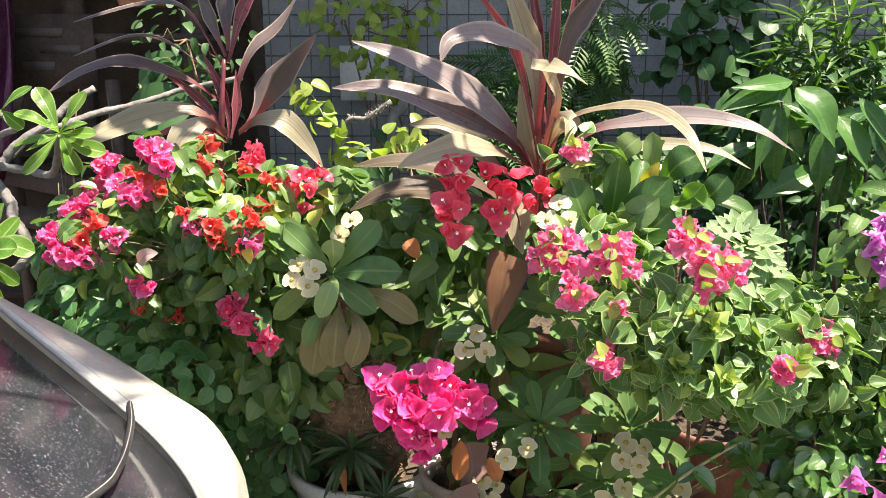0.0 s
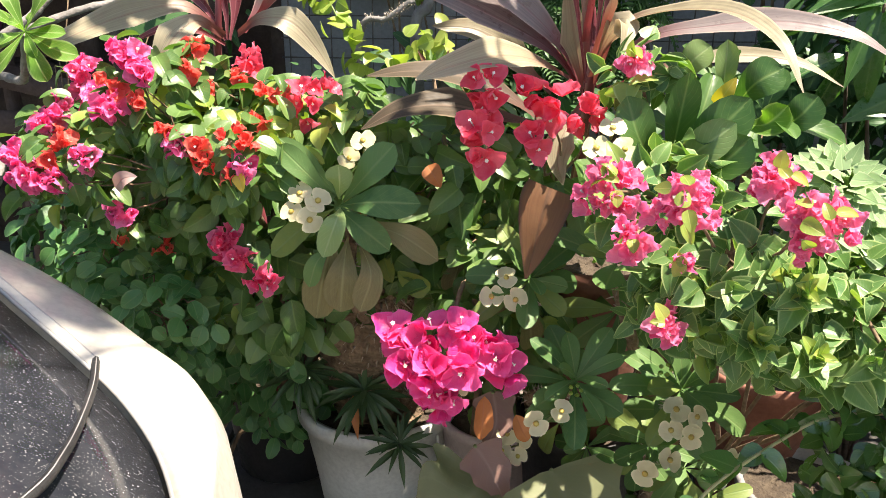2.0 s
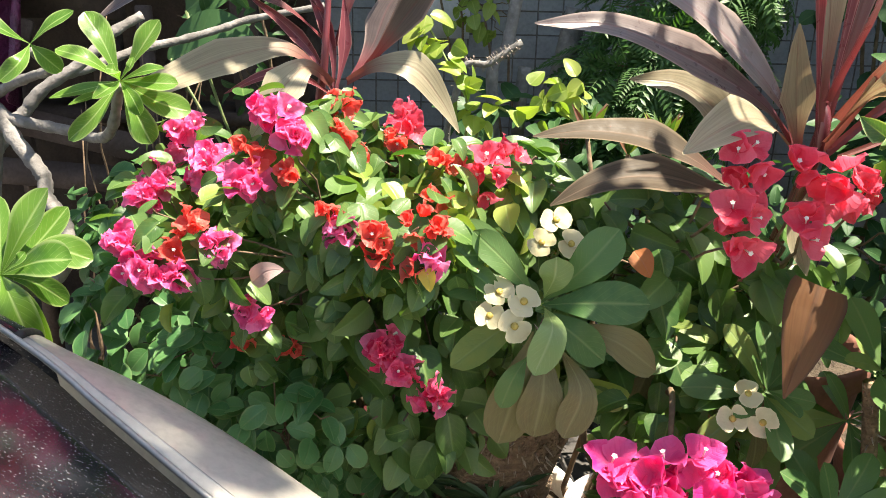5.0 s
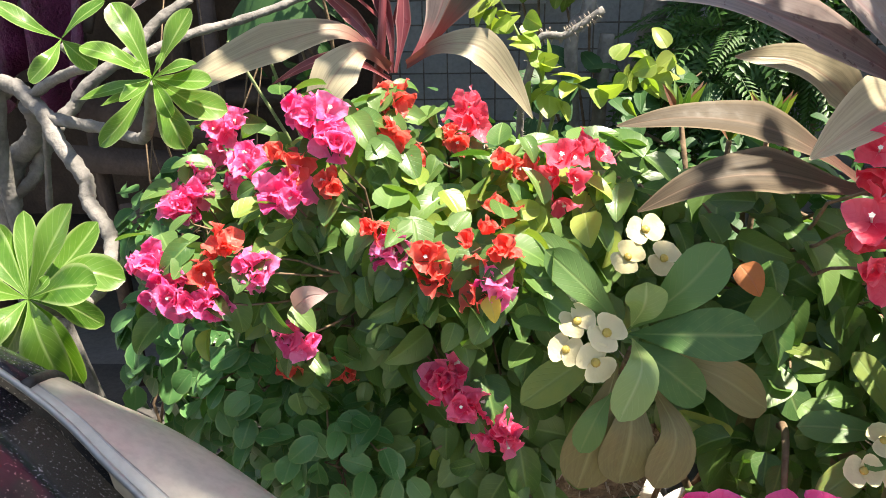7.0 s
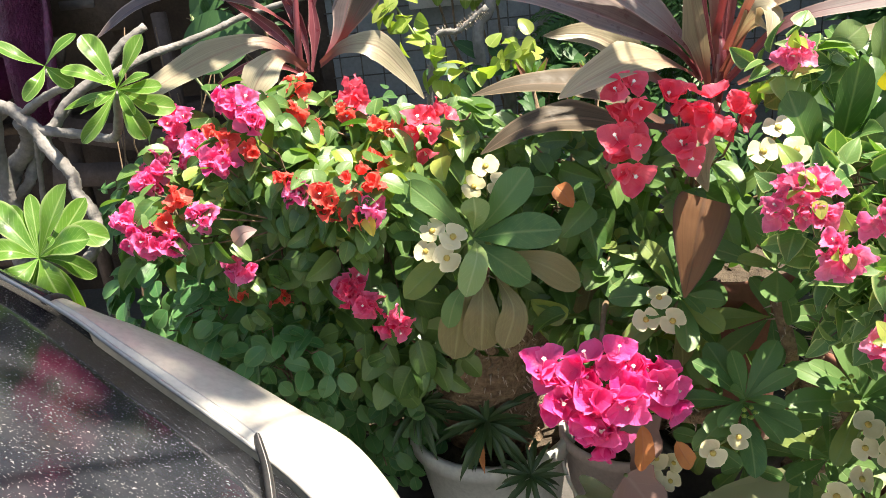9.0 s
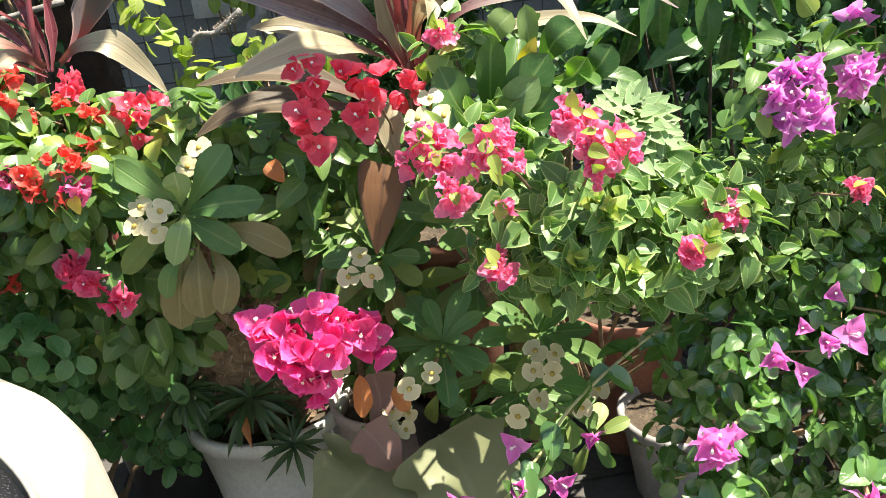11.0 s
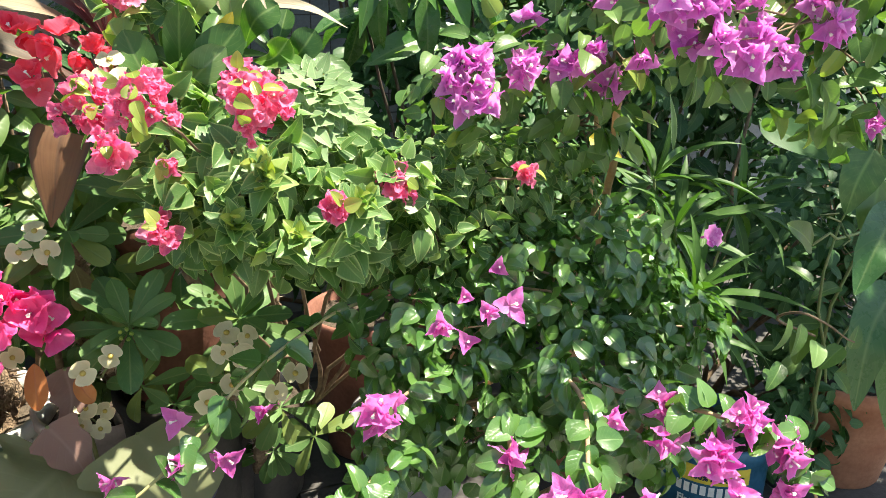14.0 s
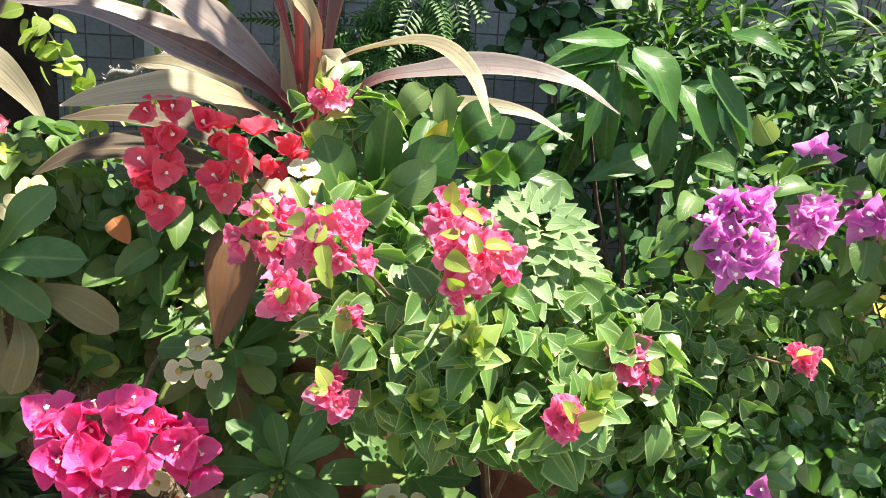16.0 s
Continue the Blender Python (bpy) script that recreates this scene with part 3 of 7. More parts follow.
def heads(plant, rows, flowers, centre, more=1.0):
    for place, r, n in rows:
        out = np.array(place) - np.array(centre)
        out = unit(out) * 0.7 + np.array((0, -0.75, 0.45))
        cluster(plant, place, r, n if n == 1 else round(n * more), flowers, out)


def stalks_to(plant, rows, roots, material, radius=0.003):
    """Thin stalks that carry the flower heads, from the nearest root."""
    for place, r, n in rows:
        p = Vector(place)
        q = min((Vector(c[:3]) for c in roots), key=lambda c: (c - p).length)
        line = wobbly(q, p, 6, 0.008, sag=0.01)
        child("stalk", mesh_from("stalk", *tube(line, np.linspace(radius, radius * 0.5, len(line)), 5), (material,)), plant)


PINK = boug_set("flower", PETAL_PINK)
RED = boug_set("flower", PETAL_RED, 0.023, 0.024, opens=(35, 50, 60))
CRIMSON = boug_set("flower", PETAL_CRIMSON, 0.032, 0.035, tubes=(1, 0, 1), wave=0.08)
HOT = boug_set("flower", PETAL_HOT, 0.036, 0.041, tubes=(1, 0, 1), wave=0.08)
BRUSH = boug_set("flower", PETAL_BRUSH, 0.0195, 0.019, opens=(30, 45, 60))
PURPLE = boug_set("flower", PETAL_PURPLE, 0.027, 0.024, bract_point, opens=(52, 64, 78), tubes=(1, 1, 1), wave=0.08)
MAGENTA = boug_set("flower", PETAL_MAGENTA, 0.028, 0.024, bract_point, opens=(54, 66, 80), tubes=(1, 1, 1), wave=0.08)


def euph_flower():
    pieces = []
    for k in range(2):
        b = blade(0.021, 0.031, oval, nl=8, na=3, fold=0.0, droop=14, cup=0.16, tip=0.12, wave=0.02)
        pieces.append(moved(b, Matrix.Rotation(math.pi * k, 4, "Z") @ Matrix.Translation((0, -0.003, 0.0012 * k)) @ Matrix.Rotation(radians(7), 4, "X"), 0))
    pieces.append(moved(tube([(0, 0, -0.02), (0, 0, 0.003), (0, 0, 0.0045)], [0.0018, 0.0042, 0.0026], 9), Matrix.Identity(4), 1))
    return joined(pieces)


CREAM = variants("flower", [euph_flower()], (PETAL_CREAM, PETAL_EYE))


# ---- setting ----
GROUND = 0.10
bm = bmesh.new()
bmesh.ops.create_grid(bm, x_segments=60, y_segments=60, size=30)
for v in bm.verts:
    v.co.z = GROUND - 0.004 + 0.004 * noise.noise(v.co * 0.8)
plain("ground", bm, CONCRETE_PALE, "dusty grey concrete yard floor", "ground", "structure")

# concrete slabs with open joints under the pots
slab_meshes = []
for i in range(4):
    bm = box_bm(-0.295, 0.295, -0.295, 0.295, -0.03, 0.006, 0.006)
    for v in bm.verts:
        v.co += Vector(rng.normal(0, 0.0015, 3))
    me = bpy.data.meshes.new("slab")
    bm.to_mesh(me)
    bm.free()
    me.materials.append(CONCRETE)
    slab_meshes.append(me)
paving = thing("pavement", (0, 1.5, GROUND), "worn grey concrete slabs with dirty joints under the pots", "paving", "", "structure")
for i in range(9):
    for j in range(4):
        child("slab", slab_meshes[(i * 3 + j) % 4], paving, pose(-1.6 + 0.6 * i, 0.9 + 0.6 * j, GROUND + 0.004 * ((i + j) % 2), 0, 0, 90 * ((i + 2 * j) % 4)))

WALL_Y = 3.30
plain("wall_north", box_bm(-0.75, 5.0, WALL_Y + 0.05, WALL_Y + 0.25, GROUND, 2.55), WALL_PAINT, "grey painted masonry wall behind wire mesh", "wall", "structure")
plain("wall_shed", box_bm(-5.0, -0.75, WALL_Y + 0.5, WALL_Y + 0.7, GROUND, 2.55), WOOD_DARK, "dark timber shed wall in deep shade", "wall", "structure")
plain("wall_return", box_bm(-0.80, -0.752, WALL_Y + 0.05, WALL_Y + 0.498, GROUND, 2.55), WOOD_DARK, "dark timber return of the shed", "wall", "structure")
# overhead slab, never in view, added to keep sun off wall and fern
plain("shade_canopy", box_bm(-5.0, 5.0, WALL_Y - 0.72, WALL_Y + 1.2, 2.55, 2.63), WOOD_DARK, "unseen timber eave added to shade the wall", "roof", "structure")

# welded wire mesh on the wall
panel = thing("wire_mesh_panel", (1.2, WALL_Y, GROUND), "rusty square wire mesh panel standing against the grey wall", "fence")
STEP = 0.082
upright = mesh_from("wire", *tube([(0, 0, 0), (0.004, 0.002, 1.2), (0, 0, 2.4)], [0.0028] * 3, 6), (WIRE,))
level = mesh_from("wire", *tube([(-2.0, 0, 0), (0, 0.003, 0.004), (2.0, 0, 0)], [0.0028] * 3, 6), (WIRE,))
for i in range(49):
    child("wire", upright, panel, pose(-0.72 + STEP * i, WALL_Y, GROUND + 0.05, 0, rng.normal(0, 0.12), 0))
for i in range(29):
    child("wire", level, panel, pose(1.25, WALL_Y + 0.007, GROUND + 0.09 + STEP * i, 0, rng.normal(0, 0.1), 0))

board = thing("pale_board", (-0.323, 3.250, 1.435), "pale grey board hung on the wire mesh", "board")
c = Vector(board.location)
part("sheet", box_bm(c.x - 0.10, c.x + 0.10, c.y - 0.004, c.y + 0.004, c.z - 0.11, c.z + 0.11, 0.002), PAPER, board)

def pot(name, base, r0, r1, h, material, label, lip=0.012, lip_h=0.03, soil=0.03, handle=False, category="pot"):
    th = thing(name, base, label, category)
    x, y, z = base
    prof = [(0.0, 0.0), (r0 * 0.97, 0.0), (r0, 0.006), (r0 + (r1 - r0) * 0.5, h * 0.5), (r1, h - lip_h), (r1 + lip, h - lip_h + 0.004), (r1 + lip, h - 0.004), (r1 + lip * 0.5, h), (r1 - 0.004, h - 0.004), (r1 - 0.010, h - 0.06), (r1 - 0.03, h - 0.12), (0.0, h - 0.13)]
    n = 40
    V = [(x + r * math.cos(2 * math.pi * k / n), y + r * math.sin(2 * math.pi * k / n), z + q) for r, q in prof for k in range(n)]
    F = [(i * n + k, i * n + (k + 1) % n, (i + 1) * n + (k + 1) % n, (i + 1) * n + k) for i in range(len(prof) - 1) for k in range(n)]
    child("body", mesh_from("body", V, F, None, (material,)), th)
    V, F = [], []
    for i in range(7):
        for k in range(24):
            r = (r1 - 0.008) * i / 6
            a = 2 * math.pi * k / 24
            V.append((x + r * math.cos(a), y + r * math.sin(a), z + h - soil + rng.normal(0, 0.004)))
    for i in range(6):
        for k in range(24):
            F.append((i * 24 + k, i * 24 + (k + 1) % 24, (i + 1) * 24 + (k + 1) % 24, (i + 1) * 24 + k))
    child("soil", mesh_from("soil", V, F, None, (SOIL,)), th, None, "dark dry potting soil")
    if handle:
        arc = [(x + (r1 + lip) * math.cos(a), y - 0.05 - (r1 + lip) * 0.55 * math.sin(a), z + h - 0.03 - 0.16 * math.sin(a)) for a in np.linspace(0, math.pi, 17)]
        child("handle", mesh_from("handle", *tube(arc, [0.004] * 17, 6), (PLASTIC_WHITE,)), th, None, "thin white wire handle")
    return th


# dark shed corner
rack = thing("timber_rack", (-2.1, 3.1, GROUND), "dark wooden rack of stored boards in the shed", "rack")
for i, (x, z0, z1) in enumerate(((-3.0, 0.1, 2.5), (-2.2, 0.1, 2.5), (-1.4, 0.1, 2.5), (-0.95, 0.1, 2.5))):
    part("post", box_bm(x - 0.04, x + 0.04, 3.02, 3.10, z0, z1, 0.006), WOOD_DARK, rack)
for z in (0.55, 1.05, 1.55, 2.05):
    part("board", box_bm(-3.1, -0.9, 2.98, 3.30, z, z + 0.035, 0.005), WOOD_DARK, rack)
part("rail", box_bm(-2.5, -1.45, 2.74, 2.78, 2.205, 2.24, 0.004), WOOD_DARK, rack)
cloth = thing("hanging_sheet", (-1.95, 2.78, 0.95), "maroon plastic sheet hanging in folds from the rack", "sheet")
V, F = [], []
for i in range(91):
    for j in range(15):
        u, w = i / 90, j / 14
        V.append((-2.45 + 0.95 * u, 2.78 + (0.06 * math.sin(u * 46 + w * 3.5) + 0.04 * math.sin(u * 17 - w * 5) + 0.012 * math.sin(u * 120 + w * 9)) * (0.4 + w), 2.2 - 1.0 * w - 0.14 * w * math.sin(u * 12.5) ** 2))
for i in range(90):
    for j in range(14):
        a = i * 15 + j
        F.append((a, a + 1, a + 16, a + 15))
fold = child("folds", mesh_from("folds", V, F, None, (CLOTH,)), cloth)
fold.modifiers.new("thick", "SOLIDIFY").thickness = 0.004
sign = thing("dark_sign", (-1.463, 2.950, 1.533), "dark shop sign with faded lettering, leaning in the shed", "sign")
c = Vector(sign.location)
part("panel", box_bm(c.x - 0.17, c.x + 0.17, c.y, c.y + 0.015, c.z - 0.16, c.z + 0.12, 0.003), WOOD_DARK, sign)
for k, (a, b, z) in enumerate(((-0.11, 0.06, 0.04), (-0.03, 0.12, -0.02), (-0.10, 0.02, -0.08))):
    part("lettering_bar", box_bm(c.x + a, c.x + b, c.y - 0.006, c.y - 0.001, c.z + z, c.z + z + 0.03), SIGN_INK, sign)


planks = thing("leaning_planks", (-1.50, 2.80, GROUND), "weathered brown planks leaning in the shed", "planks")
for x0, z0, x1, z1, y in ((-1.85, 1.40, -1.52, 1.33, 2.82), (-1.58, 1.09, -1.18, 1.00, 2.78), (-1.66, 0.93, -1.16, 0.90, 2.80), (-1.52, 0.75, -1.11, 0.79, 2.78)):
    a = math.atan2(z1 - z0, x1 - x0)
    ob = part("plank", box_bm(-0.5 * math.hypot(x1 - x0, z1 - z0), 0.5 * math.hypot(x1 - x0, z1 - z0), -0.014, 0.014, -0.04, 0.04, 0.004), WOOD_OLD, planks)
    ob.matrix_basis = Matrix.Translation(-planks.location) @ Matrix.Translation(((x0 + x1) / 2, y, (z0 + z1) / 2)) @ Matrix.Rotation(-a, 4, "Y") @ Matrix.Rotation(radians(-18), 4, "X")
for x in (-1.60, -1.20):
    part("upright", box_bm(x - 0.02, x + 0.02, 2.84, 2.88, GROUND, 1.42, 0.003), WOOD_OLD, planks)
brush = thing("dry_twigs", (-1.25, 2.62, GROUND), "bundle of bare grey dry twigs standing in the shed", "twigs")
for k in range(9):
    a = (-1.25 + rng.normal(0, 0.10), 2.62 + rng.normal(0, 0.06), GROUND)
    b = (-1.25 + rng.normal(0, 0.30), 2.62 + rng.normal(0, 0.10), rng.uniform(1.0, 1.5))
    line = wobbly(a, b, 7, 0.035)
    child("twig", mesh_from("twig", *tube(line, np.linspace(0.0055, 0.0018, 8), 5), (STEM_BROWN,)), brush)


hung = pot("hanging_pot", (-1.094, 2.950, 1.679), 0.085, 0.125, 0.15, CLAY, "small orange clay pot hung from the eave by wires", 0.01, 0.03)
for k in range(3):
    q = Vector(hung.location) + Vector((0.12 * math.cos(2.1 * k + 0.3), 0.12 * math.sin(2.1 * k + 0.3), 0.145))
    child("hanger_wire", mesh_from("hanger_wire", *tube([tuple(q), (hung.location.x, hung.location.y, 2.555)], [0.0018, 0.0018], 5), (WIRE,)), hung)


# ---- the car ----
car = thing("car", (-1.9, 0.35, GROUND), "pearl white hatchback with dusty dark rear window beside the pots", "car")
G0, GN = Vector((-0.516, 1.0, 1.037)), Vector((0.546, 0.306, 0.780)).normalized()


def on_glass(x, y, lift=0.0):
    return Vector((x, y, G0.z - (GN.x * (x - G0.x) + GN.y * (y - G0.y)) / GN.z)) + GN * lift


inner = bezier([on_glass(-0.98, 1.215), on_glass(-0.76, 1.185), on_glass(-0.66, 1.138), on_glass(-0.58, 1.097), on_glass(-0.495, 1.055), on_glass(-0.41, 1.0), on_glass(-0.33, 0.905), on_glass(-0.265, 0.76), on_glass(-0.235, 0.55), on_glass(-0.225, 0.2)], 5)
outer = bezier([(-1.00, 1.335, 1.135), (-0.80, 1.300, 1.066), (-0.71, 1.276, 1.050), (-0.63, 1.250, 1.026), (-0.545, 1.210, 0.998), (-0.45, 1.150, 0.972), (-0.36, 1.090, 0.945), (-0.29, 0.960, 0.930), (-0.245, 0.72, 0.91), (-0.235, 0.3, 0.90)], 5)
V, F, U = [], [], []
cols = 7
for i, (a, b) in enumerate(zip(inner, outer)):
    for j in range(cols):
        t = j / (cols - 1)
        V.append(tuple(a.lerp(b, t) + GN * (0.004 + 0.013 * math.sin(math.pi * t) ** 0.8)))
    # the flank below the shoulder
    V.append((b.x + 0.012, b.y + 0.012, b.z - 0.03))
    V.append((b.x + 0.03, b.y + 0.03, b.z - 0.25))
    V.append((b.x + 0.02, b.y + 0.02, 0.36))
cols += 3
for i in range(len(inner) - 1):
    for j in range(cols - 1):
        a = i * cols + j
        F.append((a, a + 1, a + 1 + cols, a + cols))
joint = next(i for i, p in enumerate(inner) if p.x > -0.765)
shell = F[(cols - 1) * joint:]
band = child("body_shell", mesh_from("body_shell", V[cols * joint:], [tuple(q - cols * joint for q in f) for f in shell], None, (CAR_WHITE,)), car, None, "white painted pillar and rear quarter")
band.modifiers.new("thick", "SOLIDIFY").thickness = 0.003
quarter = child("quarter_glass", mesh_from("quarter_glass", V[:cols * (joint + 1)], F[:(cols - 1) * joint], None, (GLASS,)), car, None, "dark glossy quarter panel past the joint")
quarter.modifiers.new("thick", "SOLIDIFY").thickness = 0.003
across = [inner[joint].lerp(outer[joint], t) + GN * (0.006 + 0.013 * math.sin(math.pi * t) ** 0.8) for t in np.linspace(0, 1, 9)]
child("joint_strip", mesh_from("joint_strip", *tube(across, [0.0058] * 9, 8), (RUBBER,)), car, None, "black rubber joint")
groove = [a.lerp(b, 0.13) + GN * 0.0115 for a, b in zip(inner, outer)][joint:]
child("groove", mesh_from("groove", *tube(groove, [0.0022] * len(groove), 6), (CHROME,)), car, None, "thin grey groove along the pillar")
# glass pane
V, F = [], []
for i, a in enumerate(inner):
    for j in range(9):
        t = j / 8
        p = on_glass(a.x - 0.30 * t, a.y - 0.42 * t, -0.004)
        V.append(tuple(p))
for i in range(len(inner) - 1):
    for j in range(8):
        a = i * 9 + j
        F.append((a, a + 1, a + 10, a + 9))
pane = child("rear_window", mesh_from("rear_window", V, F, None, (GLASS,)), car, None, "dusty dark tinted glass")
pane.modifiers.new("thick", "SOLIDIFY").thickness = 0.004
seal_line = [p + GN * 0.006 for p in inner]
child("window_seal", mesh_from("window_seal", *tube(seal_line, [0.0032] * len(seal_line), 8), (CHROME,)), car, None, "grey rubber seal")
seam = bezier([on_glass(-0.480, 1.068, 0.012), on_glass(-0.443, 0.98, 0.014), on_glass(-0.410, 0.885, 0.014), on_glass(-0.388, 0.81, 0.014), on_glass(-0.372, 0.735, 0.014), on_glass(-0.362, 0.6, 0.014), on_glass(-0.38, 0.45, 0.012)], 6)
child("black_trim", mesh_from("black_trim", *tube(seam, [0.0052] * len(seam), 8), (RUBBER,)), car, None, "black rubber trim strip")
child("trim_highlight", mesh_from("trim_highlight", *tube([p + GN * 0.0042 + Vector((-0.002, 0, 0)) for p in seam], [0.0017] * len(seam), 6), (PLASTIC_GREY,)), car, None, "thin grey bead on the trim")
# roof, far flank and lower body behind the window
roof = bmesh.new()
bmesh.ops.create_uvsphere(roof, u_segments=32, v_segments=16, radius=1.0)
for v in roof.verts:
    for k in range(3):
        v.co[k] = math.copysign(abs(v.co[k]) ** 0.5, v.co[k])
    v.co = Vector((-2.55 + v.co.x * 1.45, 0.42 + v.co.y * 0.78, 1.12 + v.co.z * 0.40))
part("roof", roof, CAR_WHITE, car)
for sgn in (-1, 1):
    V, F = [], []
    for i in range(25):
        for j in range(5):
            x, z = -0.80 + 1.45 * i / 24, 0.12 + 0.58 * j / 4
            side = (max(0.0, 1 - abs(x) ** 4 - abs(z) ** 4)) ** 0.25
            V.append((-2.55 + x * 1.45, 0.42 + sgn * (side * 0.78 + 0.006), 1.12 + z * 0.40))
    for i in range(24):
        for j in range(4):
            if i in (11, 12):
                continue
            q = i * 5 + j
            F.append((q, q + 1, q + 6, q + 5))
    w = child("side_window", mesh_from("side_window", V, F, None, (GLASS,)), car, None, "dark tinted side glass")
    w.modifiers.new("thick", "SOLIDIFY").thickness = 0.004
low = bmesh.new()
bmesh.ops.create_uvsphere(low, u_segments=32, v_segments=16, radius=1.0)
for v in low.verts:
    for k in range(3):
        v.co[k] = math.copysign(abs(v.co[k]) ** 0.4, v.co[k])
    v.co = Vector((-2.35 + v.co.x * 2.05, 0.46 + v.co.y * 0.84, 0.60 + v.co.z * 0.30))
part("lower_body", low, CAR_WHITE, car)
tyre_me = mesh_from("tyre", *tube([(0, -0.09, 0), (0, -0.085, 0), (0, 0.085, 0), (0, 0.09, 0)], [0.25, 0.29, 0.29, 0.25], 28), (RUBBER,))
rim_me = mesh_from("rim", *tube([(0, -0.10, 0), (0, -0.095, 0), (0, 0.095, 0), (0, 0.10, 0)], [0.12, 0.19, 0.19, 0.12], 20), (CHROME,))
for x in (-0.95, -3.5):
    for y in (-0.32, 1.22):
        w = child("wheel", tyre_me, car, Matrix.Translation((x, y, GROUND + 0.29)), "black rubber tyre")
        rm = new("rim", rim_me)
        rm.parent = w


# ---- pots ----
GZ = GROUND + 0.01
pot("white_planter", (-0.215, 1.86, GZ), 0.135, 0.185, 0.365, PLASTIC_WHITE, "dirty white plastic planter with a thick rim", 0.014, 0.04, 0.05)
pot("pink_bucket", (0.09, 1.80, GZ), 0.11, 0.145, 0.37, PLASTIC_PINK, "faded pale pink plastic bucket with a wire handle", 0.008, 0.03, 0.05, True, "bucket")
pot("black_pot", (-0.50, 2.10, GZ), 0.15, 0.18, 0.30, PLASTIC_BLACK, "black plastic nursery pot under the shrubs")
pot("black_pot", (0.42, 1.86, GZ), 0.115, 0.14, 0.27, PLASTIC_BLACK, "black plastic nursery pot with a dusty base ring")
pot("black_pot", (0.27, 1.80, GZ), 0.13, 0.16, 0.33, PLASTIC_BLACK, "black plastic nursery pot beneath cream flowers")
pot("navy_pot", (0.19, 1.46, GZ), 0.08, 0.095, 0.34, PLASTIC_NAVY, "dark blue plastic pot half hidden by a large leaf")
pot("grey_pot", (0.80, 1.71, GZ), 0.115, 0.15, 0.24, PLASTIC_GREY, "dusty grey cement pot")
pot("clay_pot", (1.27, 1.60, GZ), 0.10, 0.135, 0.26, CLAY, "orange terracotta pot with a scalloped worn rim", 0.014, 0.045)
pot("clay_pot", (1.92, 1.40, GZ), 0.12, 0.17, 0.31, CLAY, "orange terracotta pot under broad leaves", 0.014, 0.045)
pot("clay_pot", (0.25, 1.66, 0.545), 0.09, 0.13, 0.39, CLAY_DARK, "reddish clay pot standing in a taller black pot", 0.01, 0.04)
pot("black_pot", (0.25, 1.66, GZ), 0.10, 0.125, 0.45, PLASTIC_BLACK, "tall black plastic pot carrying a clay pot")
pot("clay_pot", (0.76, 1.98, GZ), 0.12, 0.16, 0.42, CLAY_DARK, "brown terracotta pot in the shade of the bougainvillea", 0.012, 0.04)

PX, PY = 1.50, 1.42
pail = pot("paint_pail", (PX, PY, GZ), 0.140, 0.145, 0.22, PLASTIC_BLUE, "blue plastic paint pail reused as a planter, with printed label", 0.008, 0.05, 0.04, False, "pail")


def wrap(me, radius, turn, cx, cy, z):
    """Bends a flat mesh in x and y round the pail."""
    n = len(me.vertices)
    co = np.empty(n * 3)
    me.vertices.foreach_get("co", co)
    co = co.reshape(-1, 3)
    a = co[:, 0] / radius + turn
    out = np.stack([cx + (radius + co[:, 2]) * np.sin(a), cy - (radius + co[:, 2]) * np.cos(a), z + co[:, 1]], axis=1)
    me.vertices.foreach_set("co", out.ravel())
    me.update()
    return me


def lettering(words, size, material, radius, turn, z):
    cu = bpy.data.curves.new("lettering", "FONT")
    cu.body, cu.size, cu.align_x, cu.extrude, cu.offset = words, size, "CENTER", 0.0008, 0.0006
    tmp = bpy.data.objects.new("lettering", cu)
    scene.collection.objects.link(tmp)
    me = bpy.data.meshes.new_from_object(tmp.evaluated_get(bpy.context.evaluated_depsgraph_get()))
    bpy.data.objects.remove(tmp)
    bm = bmesh.new()
    bm.from_mesh(me)
    bmesh.ops.subdivide_edges(bm, edges=[e for e in bm.edges if e.calc_length() > 0.02], cuts=2)
    bm.to_mesh(me)
    bm.free()
    me.materials.clear()
    me.materials.append(material)
    child("lettering", wrap(me, radius, turn, PX, PY, z), pail, None, "printed lettering")


def label_patch(name, w, h, material, radius, turn, z):
    bm = bmesh.new()
    bmesh.ops.create_grid(bm, x_segments=16, y_segments=1, size=0.5)
    for v in bm.verts:
        v.co.x *= w
        v.co.y *= h
    me = bpy.data.meshes.new(name)
    bm.to_mesh(me)
    bm.free()
    me.materials.append(material)
    child(name, wrap(me, radius, turn, PX, PY, z), pail)


TURN0 = -0.72
label_patch("label_band", 0.17, 0.050, LABEL_YELLOW, 0.1455, TURN0 + 0.12, GZ + 0.148)
lettering("100% ACRYLIC", 0.020, LABEL_NAVY, 0.147, TURN0 + 0.15, GZ + 0.134)
for k in range(9):
    label_patch("logo_bar", 0.014, 0.026, LABEL_WHITE, 0.1445, TURN0 - 0.46 + 0.135 * k, GZ + 0.103)
lettering("Flat Latex W", 0.026, LABEL_WHITE, 0.1435, TURN0 + 0.0, GZ + 0.058)


